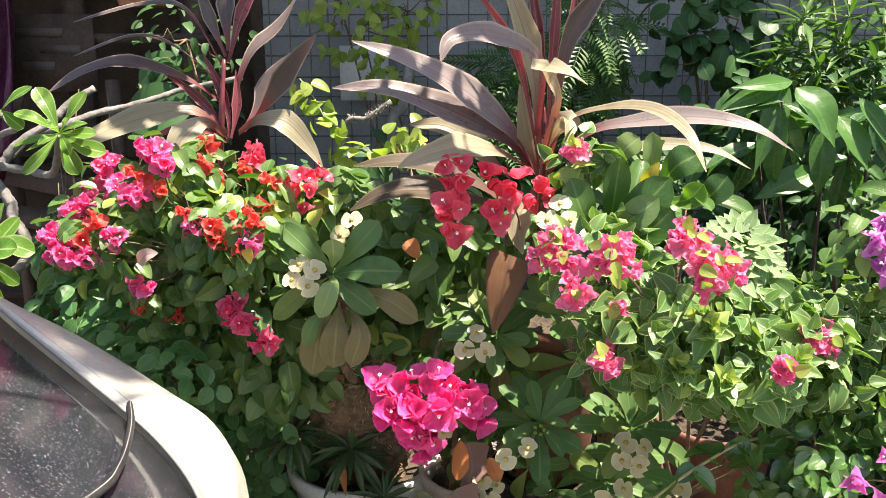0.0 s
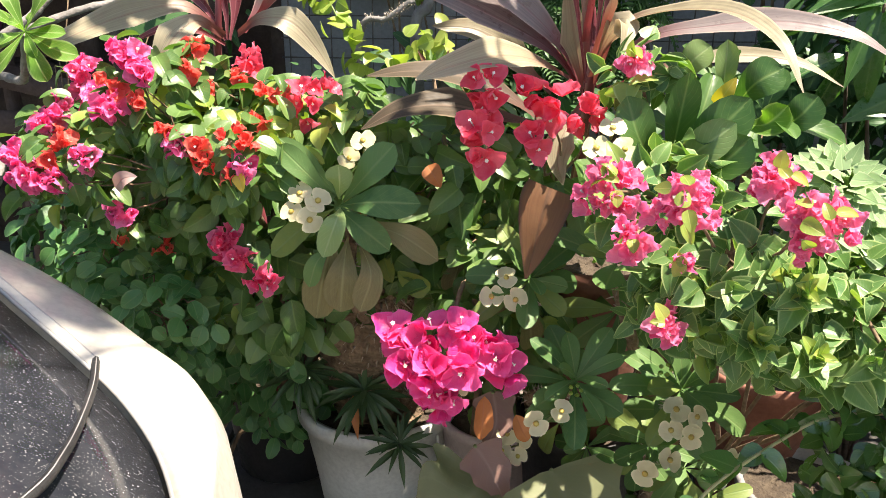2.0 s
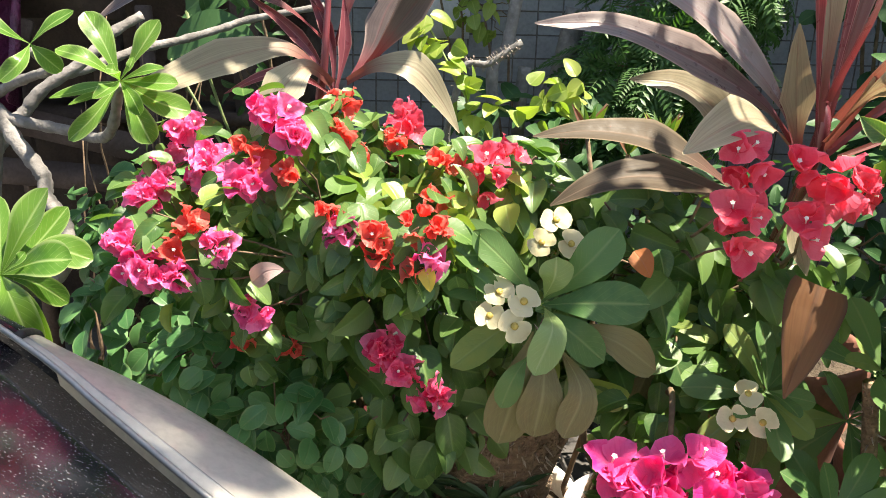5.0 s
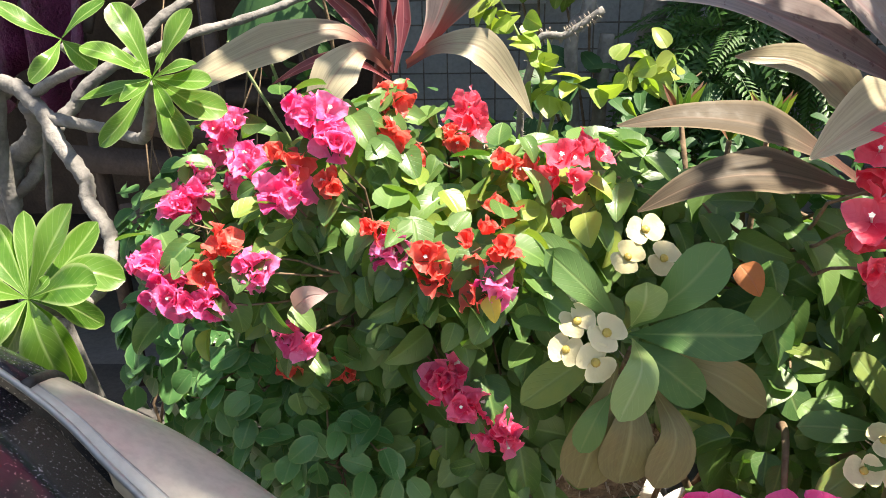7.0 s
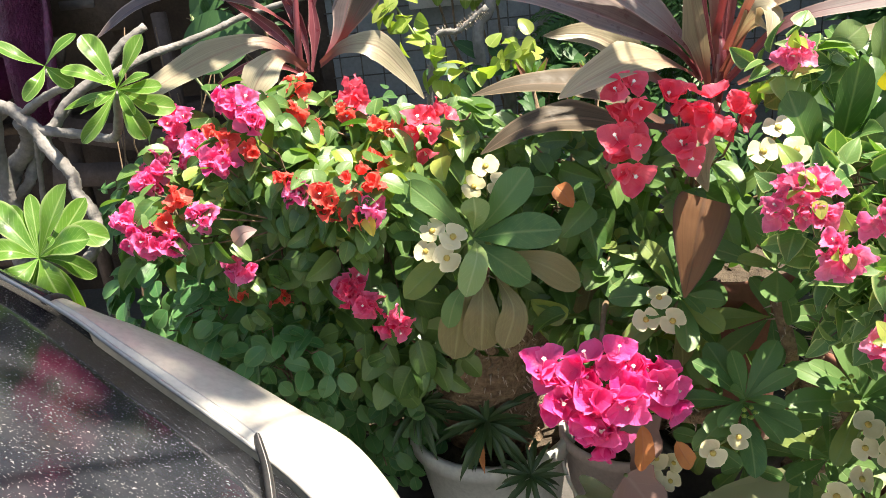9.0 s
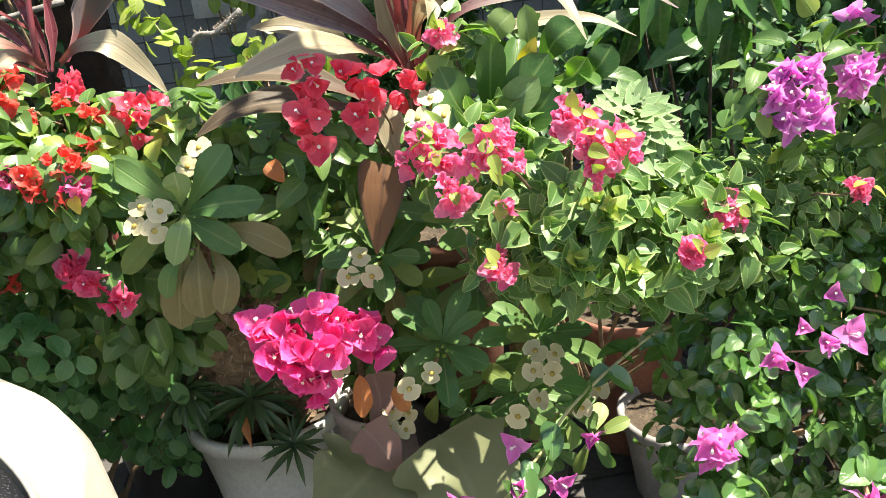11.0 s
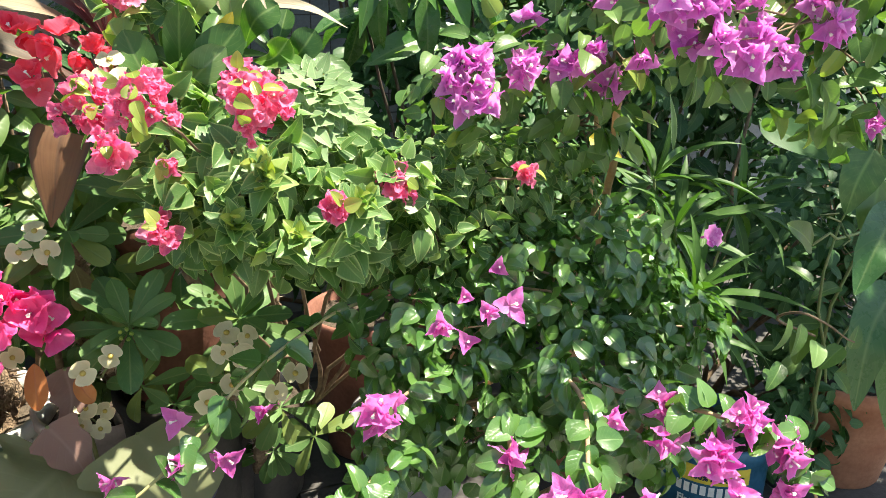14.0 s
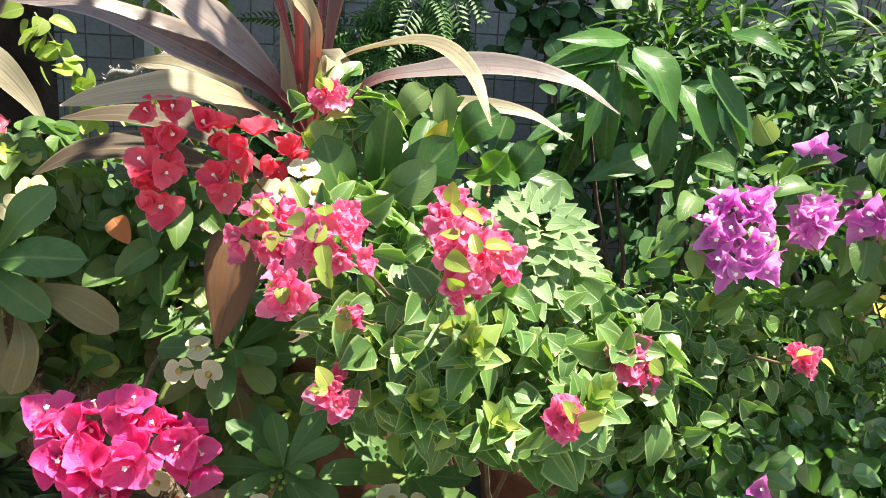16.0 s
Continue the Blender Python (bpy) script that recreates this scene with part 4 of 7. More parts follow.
# ---- pink and scarlet bougainvillea beside the car ----
HEARTS = leaf_set("leaf", LEAF_BOUG, 0.054, 0.040, heart, nl=8, na=2, fold=0.3, droop=38)
YOUNG = leaf_set("leaf", LEAF_YOUNG, 0.045, 0.033, heart, nl=8, na=2, fold=0.3, droop=30)
b1 = thing("bougainvillea_bush", (-0.42, 1.85, 0.40), "bougainvillea bush with pink and scarlet bracts and heart-shaped green leaves", "bougainvillea", "bougainvilleas")
B1 = [(-0.52, 1.60, 1.16, 0.19, 0.15, 0.11), (-0.36, 1.58, 1.06, 0.20, 0.16, 0.15), (-0.20, 1.66, 1.10, 0.15, 0.15, 0.13), (-0.62, 1.58, 1.08, 0.10, 0.12, 0.09), (-0.36, 1.62, 0.88, 0.17, 0.17, 0.13), (-0.46, 1.50, 1.12, 0.13, 0.10, 0.10), (-0.38, 1.58, 1.23, 0.13, 0.10, 0.05), (-0.25, 1.60, 1.21, 0.13, 0.10, 0.06)]
stems(b1, (-0.42, 1.85, 0.42), B1, STEM_BROWN, 0.011, 5)
fill_clumps(b1, B1, HEARTS, 950, 290, size=(0.7, 1.42))
fill_clumps(b1, [(-0.50, 1.56, 1.21, 0.18, 0.12, 0.07), (-0.38, 1.48, 1.19, 0.13, 0.09, 0.07), (-0.28, 1.55, 1.21, 0.10, 0.10, 0.06)], YOUNG, 120, 100)
PINK_HEADS = [
    ((-0.543, 1.430, 1.340), 0.034, 5), ((-0.514, 1.410, 1.311), 0.030, 5), ((-0.720, 1.620, 1.278), 0.050, 7), ((-0.663, 1.560, 1.236), 0.055, 9), ((-0.733, 1.550, 1.213), 0.050, 8), ((-0.739, 1.500, 1.206), 0.03, 4),
    ((-0.568, 1.400, 1.252), 0.036, 5), ((-0.691, 1.355, 1.162), 0.040, 7), ((-0.718, 1.370, 1.181), 0.028, 4), ((-0.600, 1.360, 1.181), 0.030, 4), ((-0.646, 1.350, 1.148), 0.028, 4),
    ((-0.452, 1.364, 1.209), 0.026, 4), ((-0.342, 1.335, 1.182), 0.026, 3), ((-0.567, 1.395, 1.083), 0.030, 4)]
ROSE_HEADS = [((-0.402, 1.388, 1.035), 0.030, 6), ((-0.378, 1.380, 1.010), 0.026, 4), ((-0.335, 1.375, 0.979), 0.026, 4)]
RED_HEADS = [
    ((-0.470, 1.520, 1.332), 0.026, 4), ((-0.465, 1.480, 1.305), 0.016, 2), ((-0.499, 1.460, 1.318), 0.014, 2), ((-0.518, 1.400, 1.267), 0.022, 4), ((-0.570, 1.420, 1.287), 0.022, 3), ((-0.627, 1.360, 1.212), 0.022, 3), ((-0.658, 1.360, 1.186), 0.02, 3),
    ((-0.463, 1.364, 1.234), 0.016, 2), ((-0.406, 1.340, 1.207), 0.016, 3), ((-0.404, 1.340, 1.186), 0.012, 2), ((-0.358, 1.340, 1.217), 0.028, 4), ((-0.327, 1.340, 1.217), 0.018, 2), ((-0.367, 1.335, 1.170), 0.018, 2),
    ((-0.396, 1.530, 1.286), 0.022, 4), ((-0.440, 1.500, 1.270), 0.022, 4), ((-0.325, 1.460, 1.271), 0.018, 3), ((-0.337, 1.420, 1.231), 0.018, 3), ((-0.595, 1.430, 1.025), 0.02, 3), ((-0.538, 1.480, 0.994), 0.022, 4)]
heads(b1, [(p, r * 0.82, n) for p, r, n in PINK_HEADS], PINK, (-0.45, 1.62, 1.08), 1.7)
heads(b1, RED_HEADS, RED, (-0.45, 1.62, 1.08), 1.1)
heads(b1, ROSE_HEADS, boug_set("flower", PETAL_ROSE, 0.024, 0.025), (-0.45, 1.62, 1.08), 1.6)
heads(b1, [((-0.268, 1.475, 1.260), 0.050, 8), ((-0.376, 1.550, 1.306), 0.030, 4)], boug_set("flower", PETAL_CRIMSON, 0.031, 0.028), (-0.3, 1.62, 1.1))
stalks_to(b1, PINK_HEADS + RED_HEADS + ROSE_HEADS, B1, STEM_BROWN, 0.0022)
fill_clumps(b1, [(p[0], p[1] + 0.035, p[2] - 0.02, 0.055, 0.03, 0.05) for p, r, n in PINK_HEADS + RED_HEADS], HEARTS, 330, 0, size=(0.55, 1.0))

# ---- low dark shrub ----
ROUND = leaf_set("leaf", LEAF_ROUND, 0.042, 0.033, oval, nl=6, na=1, fold=0.25, droop=25)
d1 = thing("dark_shrub", (-0.72, 1.95, GROUND), "low dense shrub with small oval dark green leaves", "shrub")
D1 = [(-0.62, 1.78, 0.88, 0.20, 0.15, 0.17), (-0.84, 1.85, 0.85, 0.20, 0.17, 0.18), (-0.48, 1.80, 0.72, 0.20, 0.16, 0.17), (-0.75, 1.88, 0.60, 0.25, 0.18, 0.22), (-0.92, 2.0, 1.02, 0.15, 0.15, 0.14), (-0.45, 1.88, 0.50, 0.16, 0.14, 0.16)]
stems(d1, (-0.72, 1.95, GROUND), D1, STEM_BROWN, 0.009, 6)
fill_clumps(d1, D1, ROUND, 1500, 290, size=(0.85, 1.35))

# ---- desert rose with grey limbs ----


def rosette(plant, place, axis, leaves, n, size=1.0, rise=(75, 5), seed_turn=0.0, name="leaf"):
    """Leaves in a spiral round a shoot tip, the young ones upright."""
    q = Vector(axis).to_track_quat("Z", "Y").to_matrix().to_4x4()
    for k in range(n):
        t = k / max(1, n - 1)
        up = rise[0] + (rise[1] - rise[0]) * t ** 0.7 + rng.normal(0, 11)
        m = Matrix.Translation(place) @ q @ Matrix.Translation((0, 0, -0.022 * t)) @ Matrix.Rotation(seed_turn + k * 2.39996 + rng.normal(0, 0.18), 4, "Z") @ Matrix.Rotation(radians(up), 4, "X") @ Matrix.Scale(size * (0.55 + 0.45 * min(1, 0.25 + t * 1.3)) * rng.uniform(0.82, 1.18), 4)
        child(name, leaves[rng.integers(len(leaves))][0], plant, m)


fr = thing("desert_rose", (-1.02, 1.85, GROUND), "desert rose with bare grey limbs and glossy bright green leaf rosettes", "desert rose")
BOUGHS = [([(-1.02, 1.85, GROUND), (-1.12, 1.88, 0.6), (-1.22, 1.88, 1.05), (-1.182, 1.850, 1.282), (-1.145, 1.840, 1.300), (-1.108, 1.820, 1.284), (-1.067, 1.790, 1.260), (-1.038, 1.760, 1.231), (-0.988, 1.720, 1.194), (-0.972, 1.710, 1.173), (-0.963, 1.690, 1.149), (-0.933, 1.670, 1.121), (-0.917, 1.650, 1.094), (-0.895, 1.580, 1.070), (-0.882, 1.480, 1.075), (-0.884, 1.405, 1.115)], 0.0135),
          ([(-1.108, 1.820, 1.284), (-1.053, 1.800, 1.312), (-0.990, 1.760, 1.334), (-0.945, 1.720, 1.348), (-0.945, 1.672, 1.380)], 0.0085),
          ([(-1.067, 1.790, 1.260), (-1.014, 1.770, 1.254), (-0.944, 1.750, 1.247), (-0.871, 1.690, 1.247), (-0.815, 1.615, 1.275), (-0.783, 1.580, 1.344)], 0.0095),
          ([(-1.156, 1.950, 1.213), (-1.125, 1.970, 1.240), (-1.093, 1.980, 1.281), (-1.018, 2.020, 1.337), (-0.980, 2.060, 1.384), (-0.931, 2.100, 1.419)], 0.012),
          ([(-1.18, 2.00, 1.20), (-1.125, 2.100, 1.284), (-1.057, 2.120, 1.311), (-0.977, 2.200, 1.346), (-0.907, 2.250, 1.362), (-0.820, 2.300, 1.389), (-0.769, 2.330, 1.407), (-0.60, 2.36, 1.440)], 0.010),
          ([(-1.12, 1.90, GROUND), (-1.284, 1.950, 0.906), (-1.267, 1.930, 1.037), (-1.241, 1.920, 1.120), (-1.215, 1.920, 1.163), (-1.167, 1.900, 1.198), (-1.140, 1.880, 1.231), (-1.130, 1.850, 1.268)], 0.021),
          ([(-1.25, 1.95, 0.5), (-1.443, 1.980, 0.995), (-1.345, 1.970, 1.140), (-1.288, 1.950, 1.211), (-1.230, 1.900, 1.256), (-1.152, 1.850, 1.297)], 0.013),
          ([(-1.150, 1.950, 1.214), (-1.170, 1.935, 1.175), (-1.186, 1.930, 1.149), (-1.199, 1.920, 1.119), (-1.242, 1.920, 1.085)], 0.014),
          ([(-1.20, 1.93, 0.6), (-1.189, 1.920, 0.956), (-1.169, 1.900, 1.047), (-1.125, 1.860, 1.169), (-1.090, 1.820, 1.242)], 0.0065),
          ([(-1.30, 1.98, 0.7), (-1.315, 1.980, 0.993), (-1.325, 1.980, 1.090), (-1.340, 2.000, 1.142), (-1.361, 2.020, 1.218)], 0.007)]
for line, r in BOUGHS:
    pts = bezier(line, 6)
    child("limb", mesh_from("limb", *tube(pts, [r * (1.1 - 0.35 * i / len(pts)) * (1 + 0.09 * math.sin(i * 2.3) + 0.05 * math.sin(i * 5.1)) for i in range(len(pts))], 11), (BARK_GREY,)), fr, None, "smooth grey limb")


def spoon_leaves(plant, heart_of, tips):
    """Spoon-shaped leaves from one shoot tip: the middle, the end and the width of each."""
    for mid, tip, w in tips:
        o = unit(np.array(tip) - np.array(heart_of))
        face = (0.15 - 0.5 * o[0], -0.75, 0.75 + 0.2 * o[2])
        child("leaf", ribbon_mesh("leaf", [heart_of, mid, tip], w, LEAF_FRANGI, shape=obovate, up=face, n=8, fold=0.22, wave=0.012, flip=float(rng.normal(0, 16))), plant)


spoon_leaves(fr, (-0.779, 1.575, 1.350), [
    ((-0.798, 1.577, 1.403), (-0.826, 1.595, 1.440), 0.040), ((-0.744, 1.570, 1.395), (-0.721, 1.585, 1.432), 0.040), ((-0.806, 1.542, 1.381), (-0.849, 1.545, 1.393), 0.032), ((-0.736, 1.542, 1.366), (-0.706, 1.545, 1.371), 0.027),
    ((-0.721, 1.535, 1.353), (-0.686, 1.535, 1.352), 0.031), ((-0.717, 1.542, 1.326), (-0.675, 1.545, 1.314), 0.040), ((-0.741, 1.528, 1.307), (-0.726, 1.525, 1.272), 0.040), ((-0.807, 1.542, 1.305), (-0.847, 1.545, 1.271), 0.030),
    ((-0.836, 1.584, 1.335), (-0.895, 1.605, 1.320), 0.030), ((-0.829, 1.598, 1.326), (-0.878, 1.625, 1.308), 0.028), ((-0.771, 1.514, 1.347), (-0.790, 1.505, 1.334), 0.032), ((-0.744, 1.521, 1.334), (-0.733, 1.515, 1.312), 0.025),
    ((-0.766, 1.528, 1.368), (-0.776, 1.525, 1.372), 0.018), ((-0.757, 1.549, 1.367), (-0.750, 1.555, 1.384), 0.013), ((-0.809, 1.598, 1.363), (-0.843, 1.625, 1.382), 0.018)])
spoon_leaves(fr, (-0.886, 1.400, 1.125), [
    ((-0.922, 1.409, 1.175), (-0.968, 1.430, 1.215), 0.050), ((-0.904, 1.416, 1.164), (-0.930, 1.440, 1.203), 0.024), ((-0.892, 1.423, 1.168), (-0.902, 1.450, 1.216), 0.027), ((-0.852, 1.402, 1.181), (-0.821, 1.420, 1.234), 0.062),
    ((-0.851, 1.430, 1.157), (-0.819, 1.460, 1.199), 0.042), ((-0.823, 1.409, 1.156), (-0.781, 1.430, 1.137), 0.046), ((-0.817, 1.360, 1.158), (-0.774, 1.360, 1.162), 0.053), ((-0.856, 1.423, 1.106), (-0.831, 1.450, 1.067), 0.034),
    ((-0.839, 1.339, 1.107), (-0.817, 1.330, 1.049), 0.060), ((-0.853, 1.388, 1.086), (-0.842, 1.400, 1.013), 0.040), ((-0.897, 1.353, 1.113), (-0.938, 1.350, 1.085), 0.050), ((-0.909, 1.402, 1.086), (-0.946, 1.420, 1.042), 0.030),
    ((-0.906, 1.367, 1.151), (-0.951, 1.370, 1.149), 0.042), ((-0.846, 1.367, 1.154), (-0.834, 1.370, 1.167), 0.016)])
spoon_leaves(fr, (-0.943, 1.667, 1.390), [
    ((-0.968, 1.634, 1.415), (-1.009, 1.637, 1.442), 0.031), ((-0.913, 1.669, 1.416), (-0.882, 1.687, 1.438), 0.030), ((-0.939, 1.620, 1.367), (-0.969, 1.617, 1.341), 0.033), ((-0.927, 1.669, 1.373), (-0.911, 1.687, 1.349), 0.033)])

# ---- cordylines ----
CORD_LABEL = "cordyline with bronze-purple strap leaves on a red stalk"
c1 = thing("cordyline", (-0.50, 1.98, GROUND), CORD_LABEL, "cordyline", "cordylines")
c1_top = Vector((-0.540, 1.900, 1.355))
child("stalk", mesh_from("stalk", *tube(bezier([(-0.50, 1.98, GROUND), (-0.49, 1.96, 0.8), tuple(c1_top - Vector((0.01, -0.02, 0.14))), tuple(c1_top), tuple(c1_top + Vector((0.01, 0.02, 0.14)))], 6), np.linspace(0.014, 0.005, 25), 10), (LEAF_CORD_RED,)), c1, None, "red cane stalk")


def hanging(v):
    return np.sin(np.pi * (0.12 + 0.88 * v) ** 0.55) ** 0.8


def cord_leaf(plant, pts, width, material, up=(0, -0.25, 1), fold=0.3, flip=0.0, wave=0.03, label="", shape=stalked):
    child("leaf", ribbon_mesh("leaf", pts, width, material, shape=shape, up=up, na=2, fold=fold, n=6, wave=wave, flip=flip), plant, None, label)


cord_leaf(c1, [(-0.537, 1.900, 1.324), (-0.599, 1.860, 1.378), (-0.691, 1.800, 1.364), (-0.788, 1.740, 1.324), (-0.826, 1.720, 1.303)], 0.072, LEAF_CORD_TAN, (0.1, -0.8, 0.6), 0.15)
cord_leaf(c1, [(-0.525, 1.880, 1.318), (-0.558, 1.820, 1.352), (-0.586, 1.760, 1.327), (-0.614, 1.740, 1.281), (-0.644, 1.740, 1.239)], 0.070, LEAF_CORD_TAN, (0, -0.9, 0.3), 0.12)
cord_leaf(c1, [(-0.500, 1.900, 1.319), (-0.440, 1.860, 1.354), (-0.378, 1.860, 1.349), (-0.330, 1.880, 1.293), (-0.295, 1.890, 1.232)], 0.066, LEAF_CORD_TAN, (0.3, -0.8, 0.5), 0.15)
cord_leaf(c1, [(-0.493, 1.920, 1.321), (-0.457, 1.950, 1.381), (-0.430, 1.980, 1.450), (-0.383, 2.000, 1.510)], 0.060, LEAF_CORD, (-0.3, -1, 0.2), 0.15)
cord_leaf(c1, [(-0.533, 1.920, 1.380), (-0.605, 1.860, 1.450), (-0.711, 1.800, 1.486), (-0.797, 1.760, 1.471), (-0.865, 1.720, 1.423)], 0.058, LEAF_CORD, (0, -0.6, 0.9), 0.2)
cord_leaf(c1, [(-0.543, 1.920, 1.435), (-0.613, 1.860, 1.514), (-0.693, 1.800, 1.545), (-0.810, 1.740, 1.501)], 0.040, LEAF_CORD, (0, -0.3, 1), 0.25)
cord_leaf(c1, [(-0.522, 1.930, 1.380), (-0.477, 1.950, 1.501), (-0.415, 2.000, 1.570), (-0.364, 2.050, 1.654)], 0.050, LEAF_CORD, (-0.5, -0.8, 0.3), 0.25)
cord_leaf(c1, [(-0.466, 1.920, 1.346), (-0.416, 1.900, 1.408), (-0.354, 1.880, 1.488), (-0.294, 1.860, 1.552)], 0.055, LEAF_CORD, (0.4, -0.9, 0.2), 0.15)
cord_leaf(c1, [(-0.542, 1.950, 1.474), (-0.605, 1.900, 1.605), (-0.692, 1.850, 1.615), (-0.829, 1.800, 1.575)], 0.045, LEAF_CORD, (0, -0.4, 1), 0.25)
cord_leaf(c1, [(-0.536, 1.960, 1.501), (-0.570, 1.960, 1.595), (-0.603, 1.960, 1.712)], 0.034, LEAF_CORD, (0.2, -1, 0.2), 0.2)
cord_leaf(c1, [(-0.528, 1.960, 1.515), (-0.533, 1.980, 1.623), (-0.515, 2.000, 1.755)], 0.048, LEAF_CORD, (0, -1, 0.2), 0.2)
cord_leaf(c1, [(-0.527, 1.950, 1.488), (-0.485, 1.950, 1.608), (-0.412, 1.960, 1.725)], 0.040, LEAF_CORD_RED, (-0.3, -1, 0.2), 0.2)

for pts in ([(-0.528, 1.900, 1.306), (-0.562, 1.900, 1.369), (-0.614, 1.900, 1.422), (-0.669, 1.880, 1.466)], [(-0.524, 1.900, 1.306), (-0.527, 1.910, 1.376), (-0.552, 1.920, 1.446), (-0.586, 1.930, 1.514)], [(-0.519, 1.900, 1.306), (-0.505, 1.920, 1.384), (-0.508, 1.940, 1.470)], [(-0.527, 1.890, 1.298), (-0.576, 1.860, 1.330), (-0.629, 1.820, 1.336), (-0.691, 1.780, 1.308)]):
    cord_leaf(c1, pts, 0.026, LEAF_CORD_RED, (0, -1, 0.4), 0.35)

c2 = thing("cordyline", (0.20, 1.66, GROUND), CORD_LABEL, "cordyline", "cordylines")
c2_top = Vector((0.202, 1.560, 1.278))
child("stalk", mesh_from("stalk", *tube(bezier([(0.22, 1.95, 0.95), (0.21, 1.70, 1.05), tuple(c2_top), (0.204, 1.570, 1.346), (0.201, 1.580, 1.401)], 6), np.linspace(0.015, 0.006, 25), 10), (LEAF_CORD_RED,)), c2, None, "red cane stalk")
# upright red-ribbed leaves of the crown
for pts, w, mat in (([(0.195, 1.550, 1.280), (0.154, 1.520, 1.459), (0.110, 1.470, 1.551), (0.035, 1.400, 1.633)], 0.022, LEAF_CORD_RED),
                    ([(0.195, 1.550, 1.285), (0.177, 1.540, 1.469), (0.140, 1.520, 1.584), (0.088, 1.480, 1.689)], 0.050, LEAF_CORD_TAN),
                    ([(0.200, 1.560, 1.278), (0.194, 1.560, 1.480), (0.170, 1.560, 1.628), (0.144, 1.550, 1.748)], 0.022, LEAF_CORD_RED),
                    ([(0.205, 1.560, 1.278), (0.213, 1.560, 1.469), (0.219, 1.560, 1.607), (0.220, 1.560, 1.729)], 0.022, LEAF_CORD_RED),
                    ([(0.209, 1.570, 1.277), (0.239, 1.560, 1.512), (0.287, 1.540, 1.606), (0.341, 1.520, 1.694)], 0.046, LEAF_CORD),
                    ([(0.209, 1.570, 1.277), (0.228, 1.580, 1.435), (0.255, 1.600, 1.567), (0.275, 1.620, 1.707)], 0.022, LEAF_CORD_RED)):
    cord_leaf(c2, pts, w, mat, (0.1, -1, 0.2), 0.55)
# arching leaves to the left
cord_leaf(c2, [(0.191, 1.610, 1.277), (0.152, 1.590, 1.338), (0.092, 1.570, 1.396), (0.007, 1.540, 1.458), (-0.075, 1.520, 1.499), (-0.172, 1.500, 1.528)], 0.078, LEAF_CORD_SILVER_LIT, (0.1, -0.75, 0.75), 0.2)
cord_leaf(c2, [(0.191, 1.610, 1.269), (0.135, 1.590, 1.330), (0.052, 1.570, 1.377), (-0.038, 1.550, 1.417), (-0.120, 1.530, 1.442), (-0.214, 1.520, 1.441)], 0.074, LEAF_CORD_SILVER_LIT, (0.1, -0.75, 0.75), 0.2)
cord_leaf(c2, [(0.191, 1.610, 1.265), (0.113, 1.520, 1.317), (0.043, 1.430, 1.337), (-0.022, 1.350, 1.333), (-0.077, 1.290, 1.319)], 0.072, LEAF_CORD_TAN, (0.1, -0.7, 0.75), 0.2)
cord_leaf(c2, [(0.144, 1.610, 1.254), (0.096, 1.600, 1.293), (0.056, 1.600, 1.333), (0.001, 1.590, 1.362), (-0.069, 1.580, 1.367)], 0.070, LEAF_CORD_TAN, (0.1, -0.8, 0.6), 0.2)
cord_leaf(c2, [(0.203, 1.610, 1.251), (0.185, 1.600, 1.318), (0.171, 1.590, 1.374), (0.153, 1.570, 1.448)], 0.055, LEAF_CORD_TAN, (-0.1, -1, 0.2), 0.2)
cord_leaf(c2, [(0.137, 1.570, 1.199), (0.052, 1.540, 1.222), (-0.033, 1.510, 1.245), (-0.115, 1.490, 1.241), (-0.183, 1.488, 1.206)], 0.070, LEAF_CORD_DRY, (0, -0.6, 0.8), 0.2, 0, 0.02, "dry brown strap leaf")
cord_leaf(c2, [(0.139, 1.660, 1.188), (0.071, 1.660, 1.235), (-0.004, 1.660, 1.269), (-0.102, 1.650, 1.282), (-0.192, 1.643, 1.272)], 0.070, LEAF_CORD_DRY, (0, -0.6, 0.8), 0.2, 0, 0.02, "dry brown strap leaf")
# curled leaf
cord_leaf(c2, [(0.201, 1.520, 1.328), (0.206, 1.420, 1.427), (0.169, 1.340, 1.478), (0.201, 1.300, 1.474), (0.235, 1.280, 1.456)], 0.050, LEAF_CORD_TAN, (0, -0.8, 0.5), 0.35, 50)
cord_leaf(c2, [(0.184, 1.520, 1.351), (0.173, 1.420, 1.491), (0.082, 1.340, 1.533), (0.015, 1.300, 1.528), (-0.004, 1.280, 1.492)], 0.048, LEAF_CORD_SILVER_LIT, (0, -0.8, 0.5), 0.35)
# arching leaves to the right
cord_leaf(c2, [(0.207, 1.550, 1.280), (0.232, 1.480, 1.376), (0.284, 1.420, 1.406), (0.349, 1.320, 1.413), (0.383, 1.220, 1.385), (0.402, 1.170, 1.329)], 0.048, LEAF_CORD_TAN, (0.1, -0.6, 0.8), 0.25)
cord_leaf(c2, [(0.213, 1.550, 1.274), (0.283, 1.520, 1.356), (0.372, 1.480, 1.381), (0.466, 1.440, 1.392), (0.556, 1.400, 1.378), (0.626, 1.380, 1.337)], 0.050, LEAF_CORD_SILVER_LIT, (0.1, -0.7, 0.7), 0.22)
cord_leaf(c2, [(0.230, 1.550, 1.268), (0.334, 1.540, 1.313), (0.429, 1.520, 1.331), (0.523, 1.500, 1.325), (0.595, 1.480, 1.289)], 0.034, LEAF_CORD_TAN, (0.1, -0.7, 0.7), 0.25)
